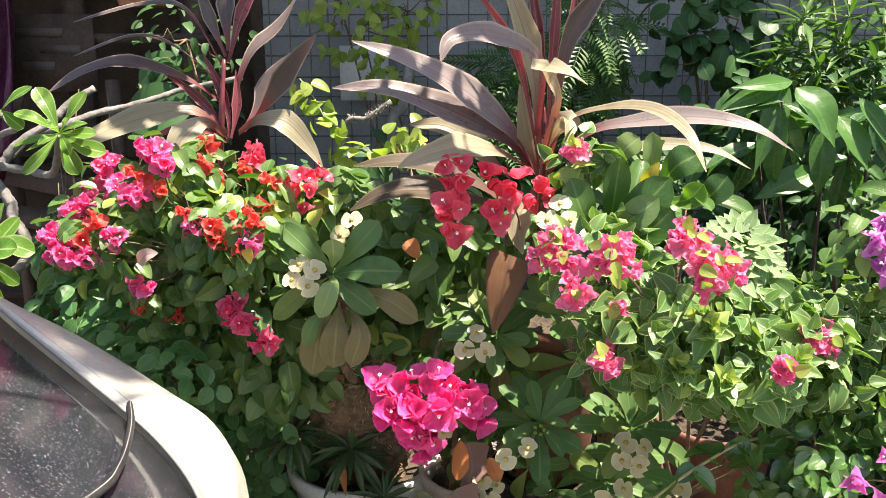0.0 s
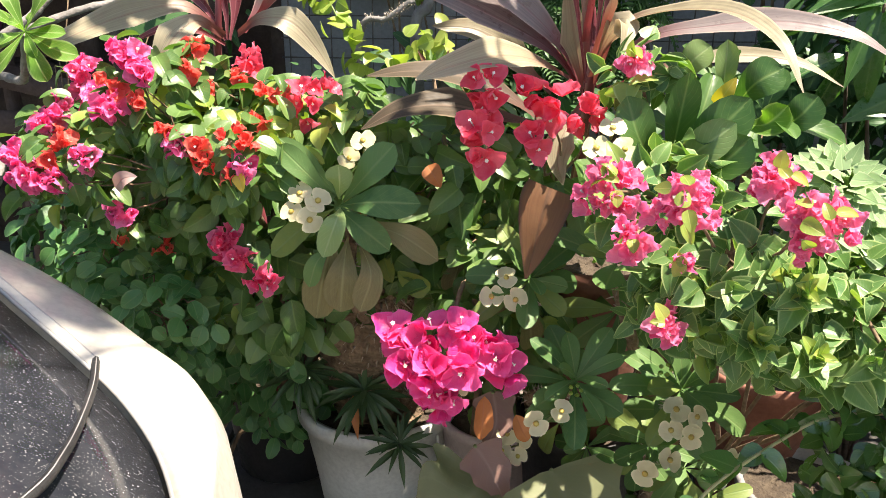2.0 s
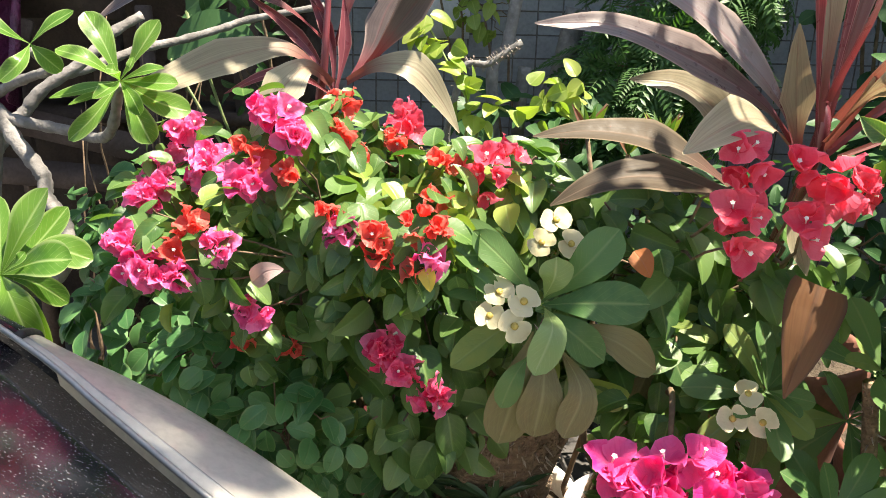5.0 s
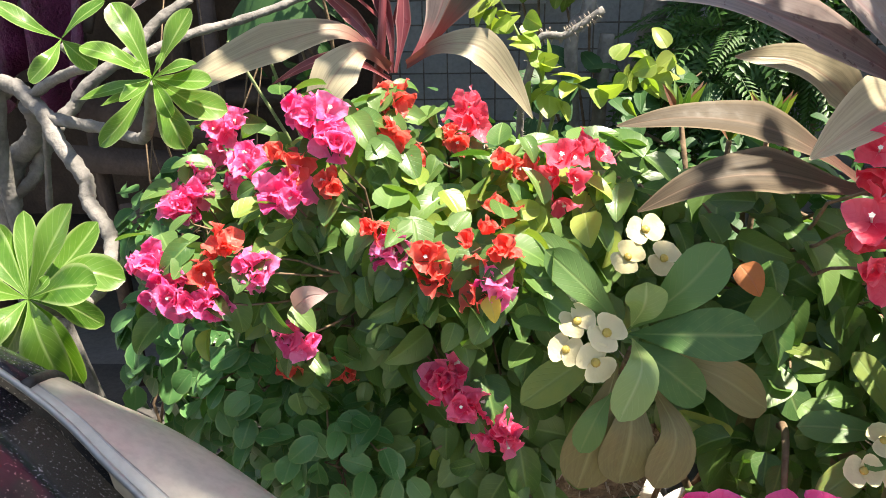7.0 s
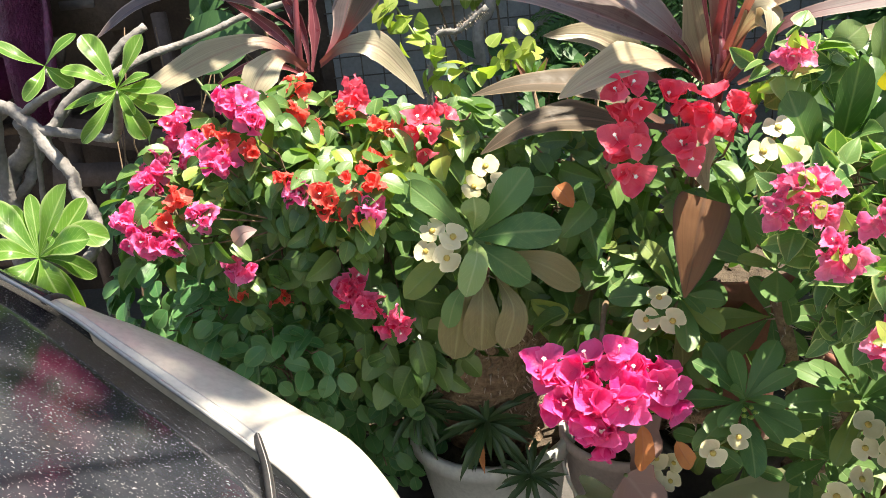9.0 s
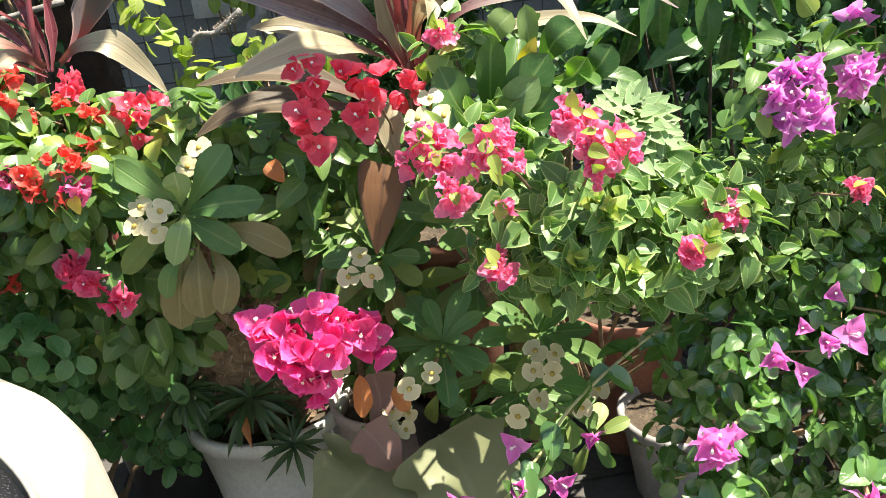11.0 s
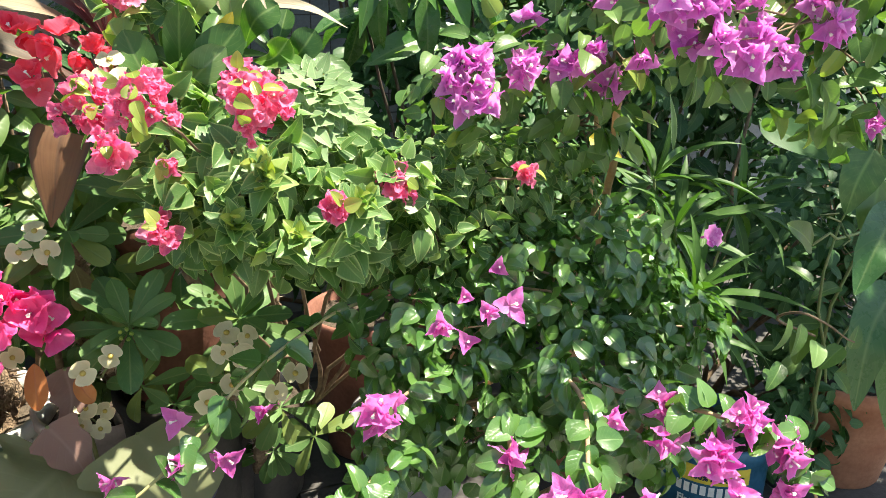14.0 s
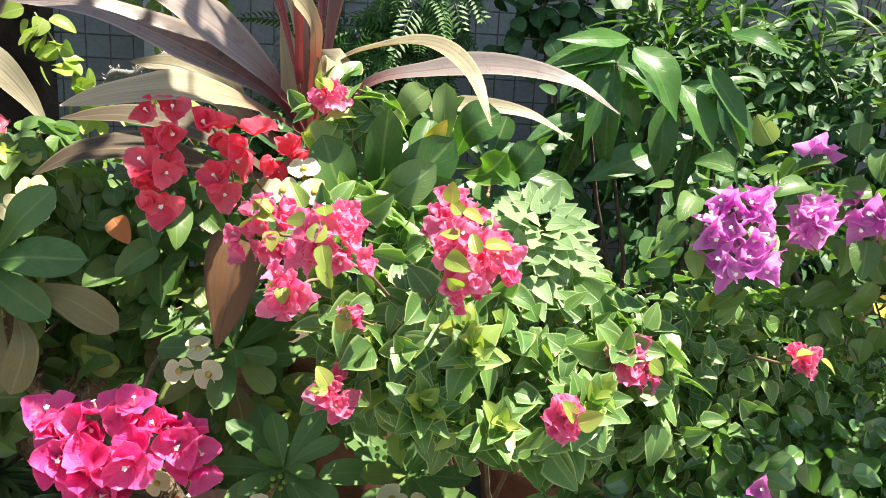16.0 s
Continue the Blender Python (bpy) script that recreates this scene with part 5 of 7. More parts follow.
cord_leaf(c2, [(0.199, 1.540, 1.292), (0.217, 1.480, 1.365), (0.236, 1.440, 1.384), (0.221, 1.400, 1.342)], 0.050, LEAF_CORD_TAN, (0.3, -0.8, 0.3), 0.2)
# the hanging dead leaf
cord_leaf(c2, [(0.123, 1.340, 1.154), (0.115, 1.330, 1.133), (0.107, 1.320, 1.099), (0.100, 1.315, 1.058), (0.090, 1.310, 1.017)], 0.080, LEAF_DEAD, (0, -1, 0.1), 0.12, 0, 0.0, "large dead brown leaf hanging down", hanging)
cord_leaf(c2, [(0.184, 1.500, 1.253), (0.154, 1.460, 1.216), (0.142, 1.440, 1.176), (0.153, 1.430, 1.133)], 0.05, LEAF_CORD_TAN, (0, -1, 0.2), 0.2)

# ---- crown of thorns plants ----
EUPH = leaf_set("leaf", LEAF_EUPH, 0.105, 0.042, obovate, nl=9, na=2, fold=0.15, droop=25)
EUPH_OLD = leaf_set("leaf", LEAF_EUPH_OLD, 0.105, 0.056, obovate, nl=9, na=2, fold=0.12, droop=30)


def thorns_on(line, radii, n, length):
    bits = []
    for _ in range(n):
        i = int(rng.integers(1, len(line) - 1))
        p, d = Vector(line[i]), (Vector(line[i + 1]) - Vector(line[i - 1])).normalized()
        o = Vector(unit(rng.normal(0, 1, 3)))
        o = (o - d * o.dot(d)).normalized()
        a = p + o * radii[i] * 0.9 + d * rng.uniform(-0.5, 0.5) * (Vector(line[i + 1]) - p).length
        bits.append((*tube([a, a + o * length], [length * 0.13, length * 0.02], 4), 0))
    return joined(bits)


def euphorbia(root, tops, label, thick=0.013, leaves=None):
    th = thing("crown_of_thorns", root, label, "crown of thorns", "crown of thorns plants")
    for place, axis, n, size, old in tops:
        line = bezier(wobbly(root, (place[0], place[1] + 0.02, place[2] - 0.03), 4, 0.02), 4)
        radii = [thick * (1.1 - 0.3 * i / len(line)) for i in range(len(line))]
        stem = child("thorny_stem", mesh_from("thorny_stem", *tube(line, radii, 8), (BARK_THORN,)), th)
        v, f, u, s = thorns_on(line, radii, 70, 0.014)
        tn = new("spine_cover", mesh_from("spine_cover", v, f, u, (THORN,)))
        tagged(tn, kind="stuff").parent = stem
        rosette(th, place, axis, leaves or EUPH, n, size, (65, -5), rng.uniform(0, 6))
        if old:
            rosette(th, (place[0], place[1], place[2] - 0.035), axis, EUPH_OLD, old, size, (-15, -60), rng.uniform(0, 6), "old_leaf")
    return th


def cream_heads(plant, rows):
    for place, n, face in rows:
        f = unit(np.array(face, dtype=float))
        e1 = unit(np.cross(f, (0.1, 0, 1)))
        e2 = np.cross(f, e1)
        base = np.array(place) + np.array((0, 0.06, -0.05))
        for k in range(n):
            a = k * 6.283 / n + 0.6
            off = (e1 * math.cos(a) + e2 * math.sin(a)) * (0.022 if n > 1 else 0)
            p = np.array(place) + off + f * rng.uniform(-0.004, 0.004)
            ax = unit(f + off * 9 + rng.normal(0, 0.1, 3))
            m = Matrix.Translation(tuple(p)) @ Vector(ax).to_track_quat("Z", "Y").to_matrix().to_4x4() @ Matrix.Rotation(rng.uniform(0, 3), 4, "Z") @ Matrix.Scale(rng.uniform(1.0, 1.2), 4)
            child("flower", CREAM[0][0], plant, m)
            line = wobbly(base, p - ax * 0.012, 4, 0.003)
            child("flower_stalk", mesh_from("flower_stalk", *tube(line, [0.0018] * 5, 5), (STEM_GREEN,)), plant)


e1 = euphorbia((-0.21, 1.84, 0.44), [((-0.189, 1.375, 1.105), (0.0, -0.62, 0.75), 4, 0.3, 0)], "crown of thorns with swollen trunk, grey-green leaves and cream flowers")
V, F, U = tube(bezier([(-0.20, 1.90, 0.40), (-0.21, 1.88, 0.50), (-0.215, 1.83, 0.62), (-0.20, 1.74, 0.76), (-0.19, 1.70, 0.86), (-0.17, 1.66, 0.92)], 6), np.interp(np.linspace(0, 5, 31), range(6), [0.11, 0.125, 0.128, 0.118, 0.09, 0.03]), 56)
V = np.array([tuple(Vector(p) + Vector((noise.noise(Vector(p) * 16), noise.noise(Vector(p) * 16 + Vector((9, 0, 0))), 0)) * 0.024 + Vector((noise.noise(Vector(p) * 60), noise.noise(Vector(p) * 60 + Vector((9, 0, 0))), 0)) * 0.012) for p in V])
trunk = child("swollen_trunk", mesh_from("swollen_trunk", V, F, U, (BARK_THORN,)), e1, None, "rough brown swollen trunk")
bits = thorns_on([(-0.20, 1.90, 0.48), (-0.21, 1.88, 0.54), (-0.215, 1.83, 0.62), (-0.20, 1.75, 0.74), (-0.19, 1.70, 0.84), (-0.17, 1.66, 0.92)], [0.122, 0.126, 0.129, 0.119, 0.095, 0.05], 340, 0.026)
tn = new("spine_cover", mesh_from("spine_cover", bits[0], bits[1], bits[2], (THORN,)))
tagged(tn, kind="stuff").parent = trunk
cream_heads(e1, [((-0.251, 1.335, 1.118), 4, (-0.1, -0.8, 0.6)), ((-0.178, 1.450, 1.176), 3, (0, -0.8, 0.6))])
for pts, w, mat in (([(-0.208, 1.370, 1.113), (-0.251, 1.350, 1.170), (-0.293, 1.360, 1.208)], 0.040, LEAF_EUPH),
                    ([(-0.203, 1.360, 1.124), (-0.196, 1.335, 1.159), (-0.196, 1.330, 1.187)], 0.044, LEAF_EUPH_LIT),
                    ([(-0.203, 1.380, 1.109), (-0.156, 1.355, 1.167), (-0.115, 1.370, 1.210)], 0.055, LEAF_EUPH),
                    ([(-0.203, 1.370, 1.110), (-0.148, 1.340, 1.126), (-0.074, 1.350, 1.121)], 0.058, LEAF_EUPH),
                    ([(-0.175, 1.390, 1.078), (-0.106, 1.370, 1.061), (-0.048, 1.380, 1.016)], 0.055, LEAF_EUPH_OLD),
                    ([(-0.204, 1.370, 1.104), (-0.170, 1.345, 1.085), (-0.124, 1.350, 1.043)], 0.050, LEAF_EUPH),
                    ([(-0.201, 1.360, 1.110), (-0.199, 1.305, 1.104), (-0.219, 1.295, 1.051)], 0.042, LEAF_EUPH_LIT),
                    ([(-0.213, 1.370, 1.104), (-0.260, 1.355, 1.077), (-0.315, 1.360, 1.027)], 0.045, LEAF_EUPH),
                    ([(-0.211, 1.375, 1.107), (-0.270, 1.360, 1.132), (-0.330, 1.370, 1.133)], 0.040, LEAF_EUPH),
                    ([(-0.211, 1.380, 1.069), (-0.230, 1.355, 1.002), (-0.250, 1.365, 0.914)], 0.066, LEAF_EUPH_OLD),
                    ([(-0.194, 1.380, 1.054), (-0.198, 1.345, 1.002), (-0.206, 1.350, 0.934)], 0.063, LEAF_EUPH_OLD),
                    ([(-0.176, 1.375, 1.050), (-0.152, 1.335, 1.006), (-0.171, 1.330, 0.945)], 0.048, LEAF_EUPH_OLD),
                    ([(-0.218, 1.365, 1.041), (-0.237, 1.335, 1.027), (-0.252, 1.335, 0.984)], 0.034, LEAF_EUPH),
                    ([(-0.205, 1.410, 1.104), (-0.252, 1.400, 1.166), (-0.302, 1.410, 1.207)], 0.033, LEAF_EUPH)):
    child("leaf", ribbon_mesh("leaf", pts, w, mat, shape=obovate, up=(0, -0.8, 0.6), n=7, fold=0.14, wave=0.022, flip=float(rng.normal(0, 10))), e1)

e2 = euphorbia((0.14, 1.74, 0.44), [((0.103, 1.380, 0.991), (0.1, -0.6, 0.75), 13, 0.95, 2), ((0.178, 1.300, 0.850), (0.05, -0.6, 0.8), 17, 1.0, 0), ((-0.005, 1.500, 1.032), (-0.1, -0.6, 0.7), 8, 0.85, 3)], "crown of thorns with spoon-shaped green leaves and cream flowers")
cream_heads(e2, [((0.060, 1.335, 0.984), 3, (-0.1, -0.8, 0.5)), ((0.130, 1.230, 0.822), 2, (0, -0.8, 0.6)), ((0.093, 1.450, 0.615), 4, (0, -0.8, 0.6)), ((0.001, 1.360, 0.796), 1, (-0.2, -0.9, 0.4)), ((0.196, 1.275, 1.240), 3, (-0.1, -0.7, 0.7))])
e3 = euphorbia((0.42, 1.72, 0.36), [((0.348, 1.300, 0.838), (0.05, -0.65, 0.75), 17, 1.05, 0), ((0.330, 1.340, 0.704), (0, -0.7, 0.6), 8, 0.9, 0), ((0.238, 1.360, 1.032), (0, -0.6, 0.7), 9, 1.0, 0)], "crown of thorns with broad spoon-shaped leaves and cream flower clusters")
cream_heads(e3, [((0.329, 1.215, 0.828), 4, (0, -0.85, 0.5)), ((0.300, 1.220, 0.745), 2, (0, -0.8, 0.5)), ((0.404, 1.210, 0.750), 2, (0.2, -0.8, 0.5))])
for p, n, s in (((0.323, 1.420, 0.648), 10, 0.95), ((0.433, 1.480, 0.554), 9, 0.9), ((0.229, 1.440, 0.624), 9, 0.85), ((0.510, 1.550, 0.428), 9, 0.9), ((0.386, 1.440, 0.709), 9, 1.0), ((0.176, 1.460, 0.662), 8, 0.9), ((0.053, 1.480, 0.893), 9, 0.9), ((0.270, 1.460, 0.901), 9, 1.0), ((0.430, 1.620, 0.365), 9, 0.9)):
    rosette(e3, p, (rng.normal(0, 0.2), -0.7, 0.55), EUPH, n, s, (35, -30), rng.uniform(0, 6))
bud_me = mesh_from("bud", *tube([(0, 0, -0.008), (0, 0, 0), (0, 0, 0.004), (0, 0, 0.006)], [0.0012, 0.0034, 0.0032, 0.001], 8), (LEAF_YOUNG,))
for p in ((0.308, 1.270, 0.889), (0.173, 1.270, 0.848)):
    for k in range(5):
        q = np.array(p) + np.array((math.cos(k * 1.26), -0.3, math.sin(k * 1.26))) * 0.009
        child("bud", bud_me, e3, Matrix.Translation(tuple(q)) @ Vector((0.1 * k - 0.2, -0.8, 0.5)).to_track_quat("Z", "Y").to_matrix().to_4x4())
# broad-leaved rosette under the cordyline
e4 = euphorbia((0.40, 1.66, 0.30), [((0.332, 1.360, 1.220), (0.05, -0.6, 0.8), 10, 1.35, 0), ((0.454, 1.420, 1.256), (0.2, -0.5, 0.85), 8, 1.0, 0), ((0.388, 1.480, 1.300), (0, -0.4, 0.9), 7, 0.9, 0)], "tall crown of thorns with broad upright green leaves", 0.013, leaf_set("leaf", LEAF_EUPH_DEEP, 0.105, 0.046, obovate, nl=9, na=2, fold=0.25, droop=20))

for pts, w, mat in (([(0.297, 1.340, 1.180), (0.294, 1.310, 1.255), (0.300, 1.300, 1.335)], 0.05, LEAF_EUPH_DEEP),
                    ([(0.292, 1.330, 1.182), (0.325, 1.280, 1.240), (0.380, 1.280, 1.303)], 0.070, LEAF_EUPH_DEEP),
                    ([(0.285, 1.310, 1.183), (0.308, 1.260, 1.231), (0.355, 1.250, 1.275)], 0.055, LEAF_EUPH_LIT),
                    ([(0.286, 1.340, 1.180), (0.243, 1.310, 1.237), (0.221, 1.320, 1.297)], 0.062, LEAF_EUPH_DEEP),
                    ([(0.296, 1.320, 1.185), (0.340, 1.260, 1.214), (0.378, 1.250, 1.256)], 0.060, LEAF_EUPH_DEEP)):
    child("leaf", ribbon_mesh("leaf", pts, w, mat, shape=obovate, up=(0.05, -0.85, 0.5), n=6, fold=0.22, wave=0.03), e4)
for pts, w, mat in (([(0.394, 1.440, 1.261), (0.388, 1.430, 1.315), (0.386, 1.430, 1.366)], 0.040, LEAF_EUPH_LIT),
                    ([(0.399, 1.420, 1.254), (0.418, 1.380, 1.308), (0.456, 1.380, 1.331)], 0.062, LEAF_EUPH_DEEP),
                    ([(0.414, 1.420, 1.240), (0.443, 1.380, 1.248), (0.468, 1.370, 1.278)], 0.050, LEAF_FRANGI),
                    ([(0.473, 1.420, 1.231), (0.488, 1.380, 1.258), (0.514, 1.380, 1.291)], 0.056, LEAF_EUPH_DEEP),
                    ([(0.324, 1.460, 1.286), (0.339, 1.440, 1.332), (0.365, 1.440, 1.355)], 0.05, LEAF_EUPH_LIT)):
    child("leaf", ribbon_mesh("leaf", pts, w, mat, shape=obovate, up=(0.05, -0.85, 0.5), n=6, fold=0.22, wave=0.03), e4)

# withered orange leaves
for i, (a, b, w) in enumerate((((0.033, 1.330, 0.794), (0.030, 1.320, 0.716), 0.034), ((0.088, 1.340, 0.753), (0.110, 1.330, 0.710), 0.03))):
    m = Vector(a).lerp(Vector(b), 0.5) + Vector((0.0, -0.008, 0))
    child("withered_leaf", ribbon_mesh("withered_leaf", [a, tuple(m), b], w, LEAF_ORANGE, shape=oval, up=(0.25, -1, 0.2), n=7, fold=0.35, wave=0.06), e2, None, "withered orange leaf")

# small agaves in the white planter
AGAVE = leaf_set("leaf", LEAF_AGAVE, 0.15, 0.021, lance, nl=6, na=1, fold=0.5, droop=45)
ag = thing("spiky_succulent", (-0.215, 1.75, 0.44), "small dark green spiky rosette in the white planter", "succulent", "spiky rosettes")
rosette(ag, (-0.220, 1.680, 0.586), (0.02, -0.5, 0.85), AGAVE, 36, 0.88, (65, -30))
ag2 = thing("spiky_succulent", (-0.08, 1.70, 0.30), "small dark green spiky rosette beside the white planter", "succulent", "spiky rosettes")
rosette(ag2, (-0.137, 1.600, 0.506), (0.02, -0.5, 0.85), AGAVE, 24, 0.6, (60, -25))
ag3 = thing("spiky_succulent", (-0.34, 1.80, 0.44), "small dark green spiky rosette under the shrub", "succulent", "spiky rosettes")
rosette(ag3, (-0.365, 1.720, 0.610), (-0.1, -0.5, 0.85), AGAVE, 26, 0.75, (60, -25))
child("leaf", ribbon_mesh("leaf", [(-0.246, 1.680, 0.571), (-0.239, 1.655, 0.532), (-0.233, 1.650, 0.475)], 0.02, LEAF_ORANGE, shape=lance, up=(0, -1, 0.2), n=5), ag, None, "yellowed leaf")

# ---- crimson bougainvillea in the middle ----
b2 = thing("bougainvillea_bush", (0.02, 1.85, 0.40), "bougainvillea with large crimson bracts among green leaves", "bougainvillea", "bougainvilleas")
B2 = [(0.00, 1.60, 1.12, 0.15, 0.13, 0.12), (0.03, 1.60, 0.98, 0.15, 0.14, 0.12), (-0.08, 1.66, 0.95, 0.13, 0.13, 0.13), (0.16, 1.56, 1.08, 0.10, 0.12, 0.12), (0.12, 1.62, 0.82, 0.16, 0.14, 0.12), (0.10, 1.75, 0.62, 0.14, 0.1, 0.12)]
stems(b2, (0.02, 1.85, 0.42), B2, STEM_BROWN, 0.010, 4)
fill_clumps(b2, B2, HEARTS, 520, 230, size=(0.75, 1.4))
RED2 = [((0.021, 1.354, 1.299), 0.034, 4), ((0.011, 1.335, 1.248), 0.034, 5), ((0.018, 1.330, 1.202), 0.030, 3), ((0.084, 1.350, 1.296), 0.028, 3), ((0.130, 1.340, 1.274), 0.034, 4), ((0.184, 1.385, 1.260), 0.036, 5), ((0.096, 1.333, 1.235), 0.03, 3)]
heads(b2, RED2, CRIMSON, (0.02, 1.6, 1.2), 1.0)
stalks_to(b2, RED2, B2, STEM_BROWN)

# ---- hot pink head low in front ----
b3 = thing("bougainvillea_bush", (0.02, 1.72, 0.42), "bougainvillea branch with one large hot pink flower head", "bougainvillea", "bougainvilleas")
line = bezier([(0.02, 1.72, 0.42), (0.03, 1.60, 0.75), (0.0, 1.45, 0.95), (-0.031, 1.330, 0.898)], 6)
child("branch", mesh_from("branch", *tube(line, np.linspace(0.009, 0.003, len(line)), 7), (STEM_BROWN,)), b3)
HOT_HEADS = [((-0.106, 1.290, 0.919), 0.024, 6), ((-0.063, 1.280, 0.930), 0.026, 6), ((-0.017, 1.280, 0.934), 0.026, 6), ((0.021, 1.290, 0.919), 0.022, 5), ((0.056, 1.280, 0.898), 0.022, 5), ((0.063, 1.285, 0.862), 0.022, 4), ((-0.091, 1.270, 0.888), 0.026, 6), ((-0.048, 1.250, 0.894), 0.030, 9), ((-0.002, 1.255, 0.889), 0.028, 8), ((-0.062, 1.260, 0.852), 0.026, 6), ((-0.025, 1.260, 0.847), 0.026, 6), ((-0.042, 1.265, 0.823), 0.022, 4)]
for place, r, n in HOT_HEADS:
    cluster(b3, place, r, max(3, round(n * 0.6)), HOT, (rng.normal(0, 0.3), -0.85, 0.35 + rng.normal(0, 0.3)))
fill_clumps(b3, [(0.0, 1.46, 0.95, 0.10, 0.08, 0.06), (0.03, 1.50, 0.85, 0.10, 0.08, 0.08)], HEARTS, 60, 60)

# ---- compact pointed-leaf bougainvillea ----
SPINY = leaf_set("leaf", LEAF_SPINY, 0.038, 0.034, toothed, nl=12, na=2, fold=0.28, droop=26)
CREST = leaf_set("leaf", LEAF_PALE, 0.029, 0.025, toothed, nl=12, na=1, fold=0.35, droop=-10)
b4 = thing("bougainvillea_bush", (0.52, 1.62, 0.46), "compact bougainvillea with pointed leaves, pink bracts and pale crest", "bougainvillea", "bougainvilleas")
B4 = [(0.26, 1.24, 1.17, 0.10, 0.11, 0.08), (0.36, 1.16, 1.10, 0.13, 0.14, 0.12), (0.50, 1.14, 1.06, 0.13, 0.13, 0.11), (0.30, 1.20, 1.04, 0.09, 0.10, 0.06), (0.44, 1.18, 1.02, 0.12, 0.13, 0.07), (0.68, 1.24, 1.06, 0.16, 0.13, 0.09), (0.84, 1.26, 1.03, 0.13, 0.13, 0.10), (0.25, 1.38, 1.32, 0.06, 0.05, 0.05), (0.64, 1.20, 0.98, 0.15, 0.12, 0.09)]
stems(b4, (0.52, 1.62, 0.46), B4, STEM_BROWN, 0.0055, 4)
fill_clumps(b4, B4[:5] + B4[7:8], SPINY, 950, 70, up=0.4, spread=0.75, droop=0.0)
fill_clumps(b4, B4[5:7] + B4[8:], SPINY, 1350, 40, size=(0.5, 0.85), up=0.4, spread=0.7, droop=0.0)
# the crest: pointed leaves that overlap like scales over a dome
for c, n, rad in (((0.468, 1.185, 1.190), 170, (0.046, 0.060, 0.060)), ((0.512, 1.225, 1.150), 90, (0.036, 0.045, 0.050)), ((0.440, 1.145, 1.165), 70, (0.032, 0.040, 0.040))):
    for k in range(n):
        h, a = 1 - 1.55 * (k + 0.5) / n, k * 2.39996
        q = math.sqrt(max(0.0, 1 - h * h))
        axis = unit(np.array((-0.1, -0.6, 0.75)))
        s1 = unit(np.cross(axis, (0, 0.3, 1)))
        s2 = np.cross(axis, s1)
        o = unit(axis * h + (s1 * math.cos(a) + s2 * math.sin(a)) * q)
        up = unit(axis - o * float(axis @ o) + 1e-6)
        along = unit(o * 0.6 - up * 0.62 + rng.normal(0, 0.10, 3))
        p = np.array(c) + o * np.array(rad) * rng.uniform(0.80, 0.98)
        child("crest_leaf", CREST[rng.integers(4)][0], b4, frame_of(tuple(p), tuple(along), tuple(o * 0.8 + up * 0.55 + rng.normal(0, 0.08, 3)), rng.uniform(0.85, 1.12)))
for p in ((0.322, 1.050, 1.069), (0.359, 1.020, 1.149), (0.470, 0.950, 1.110), (0.290, 1.080, 1.102), (0.318, 0.980, 1.090), (0.396, 1.000, 1.060), (0.357, 0.980, 1.146), (0.456, 0.930, 1.115)):
    rosette(b4, p, (rng.normal(0, 0.25), -0.65, 0.7), SPINY, 15, 1.0, (75, 0), rng.uniform(0, 6))
    rosette(b4, (p[0], p[1] - 0.012, p[2] + 0.012), (rng.normal(0, 0.2), -0.65, 0.7), YOUNG, 5, 0.55, (70, 25), rng.uniform(0, 6), "young_leaf")
whorls = []
for c in (B4[1], B4[2], B4[3], B4[4], B4[5], B4[6], B4[8]) * 4:
    d = unit(np.array((rng.normal(0, 0.55), -0.75, 0.45 + rng.normal(0, 0.4))))
    whorls.append((np.array(c[:3]) + d * np.array(c[3:6]) * 1.02, d, 0.95 if c[0] < 0.6 else 0.68))
for p, d, size in whorls:
    rosette(b4, tuple(p), tuple(d + np.array((0.0, 0.0, 0.25))), SPINY, 8, size, (55, 2), rng.uniform(0, 6))
BRUSH_HEADS = [((0.227, 1.316, 1.350), 0.030, 6), ((0.165, 1.126, 1.220), 0.042, 15), ((0.230, 1.010, 1.237), 0.046, 16), ((0.351, 1.080, 1.244), 0.036, 10), ((0.346, 0.960, 1.233), 0.044, 17), ((0.189, 1.070, 1.173), 0.026, 6), ((0.236, 1.050, 1.069), 0.026, 6), ((0.541, 1.040, 1.108), 0.028, 7), ((0.415, 0.870, 1.132), 0.018, 4), ((0.254, 1.060, 1.148), 0.01, 2), ((0.751, 1.070, 1.099), 0.024, 4)]
heads(b4, BRUSH_HEADS, BRUSH, (0.45, 1.4, 1.05), 2.0)
for place, r, n in BRUSH_HEADS:
    for k in range(max(2, n // 3)):
        d = unit(np.array((rng.normal(0, 0.5), -0.8, 0.5 + rng.normal(0, 0.4))))
        child("young_leaf", YOUNG[k % 4][0], b4, leaf_pose(np.array(place) + d * r * 0.7, d, 0.2, 0.4, 0.0, rng.uniform(0.4, 0.58)))
stalks_to(b4, BRUSH_HEADS, B4, STEM_BROWN)

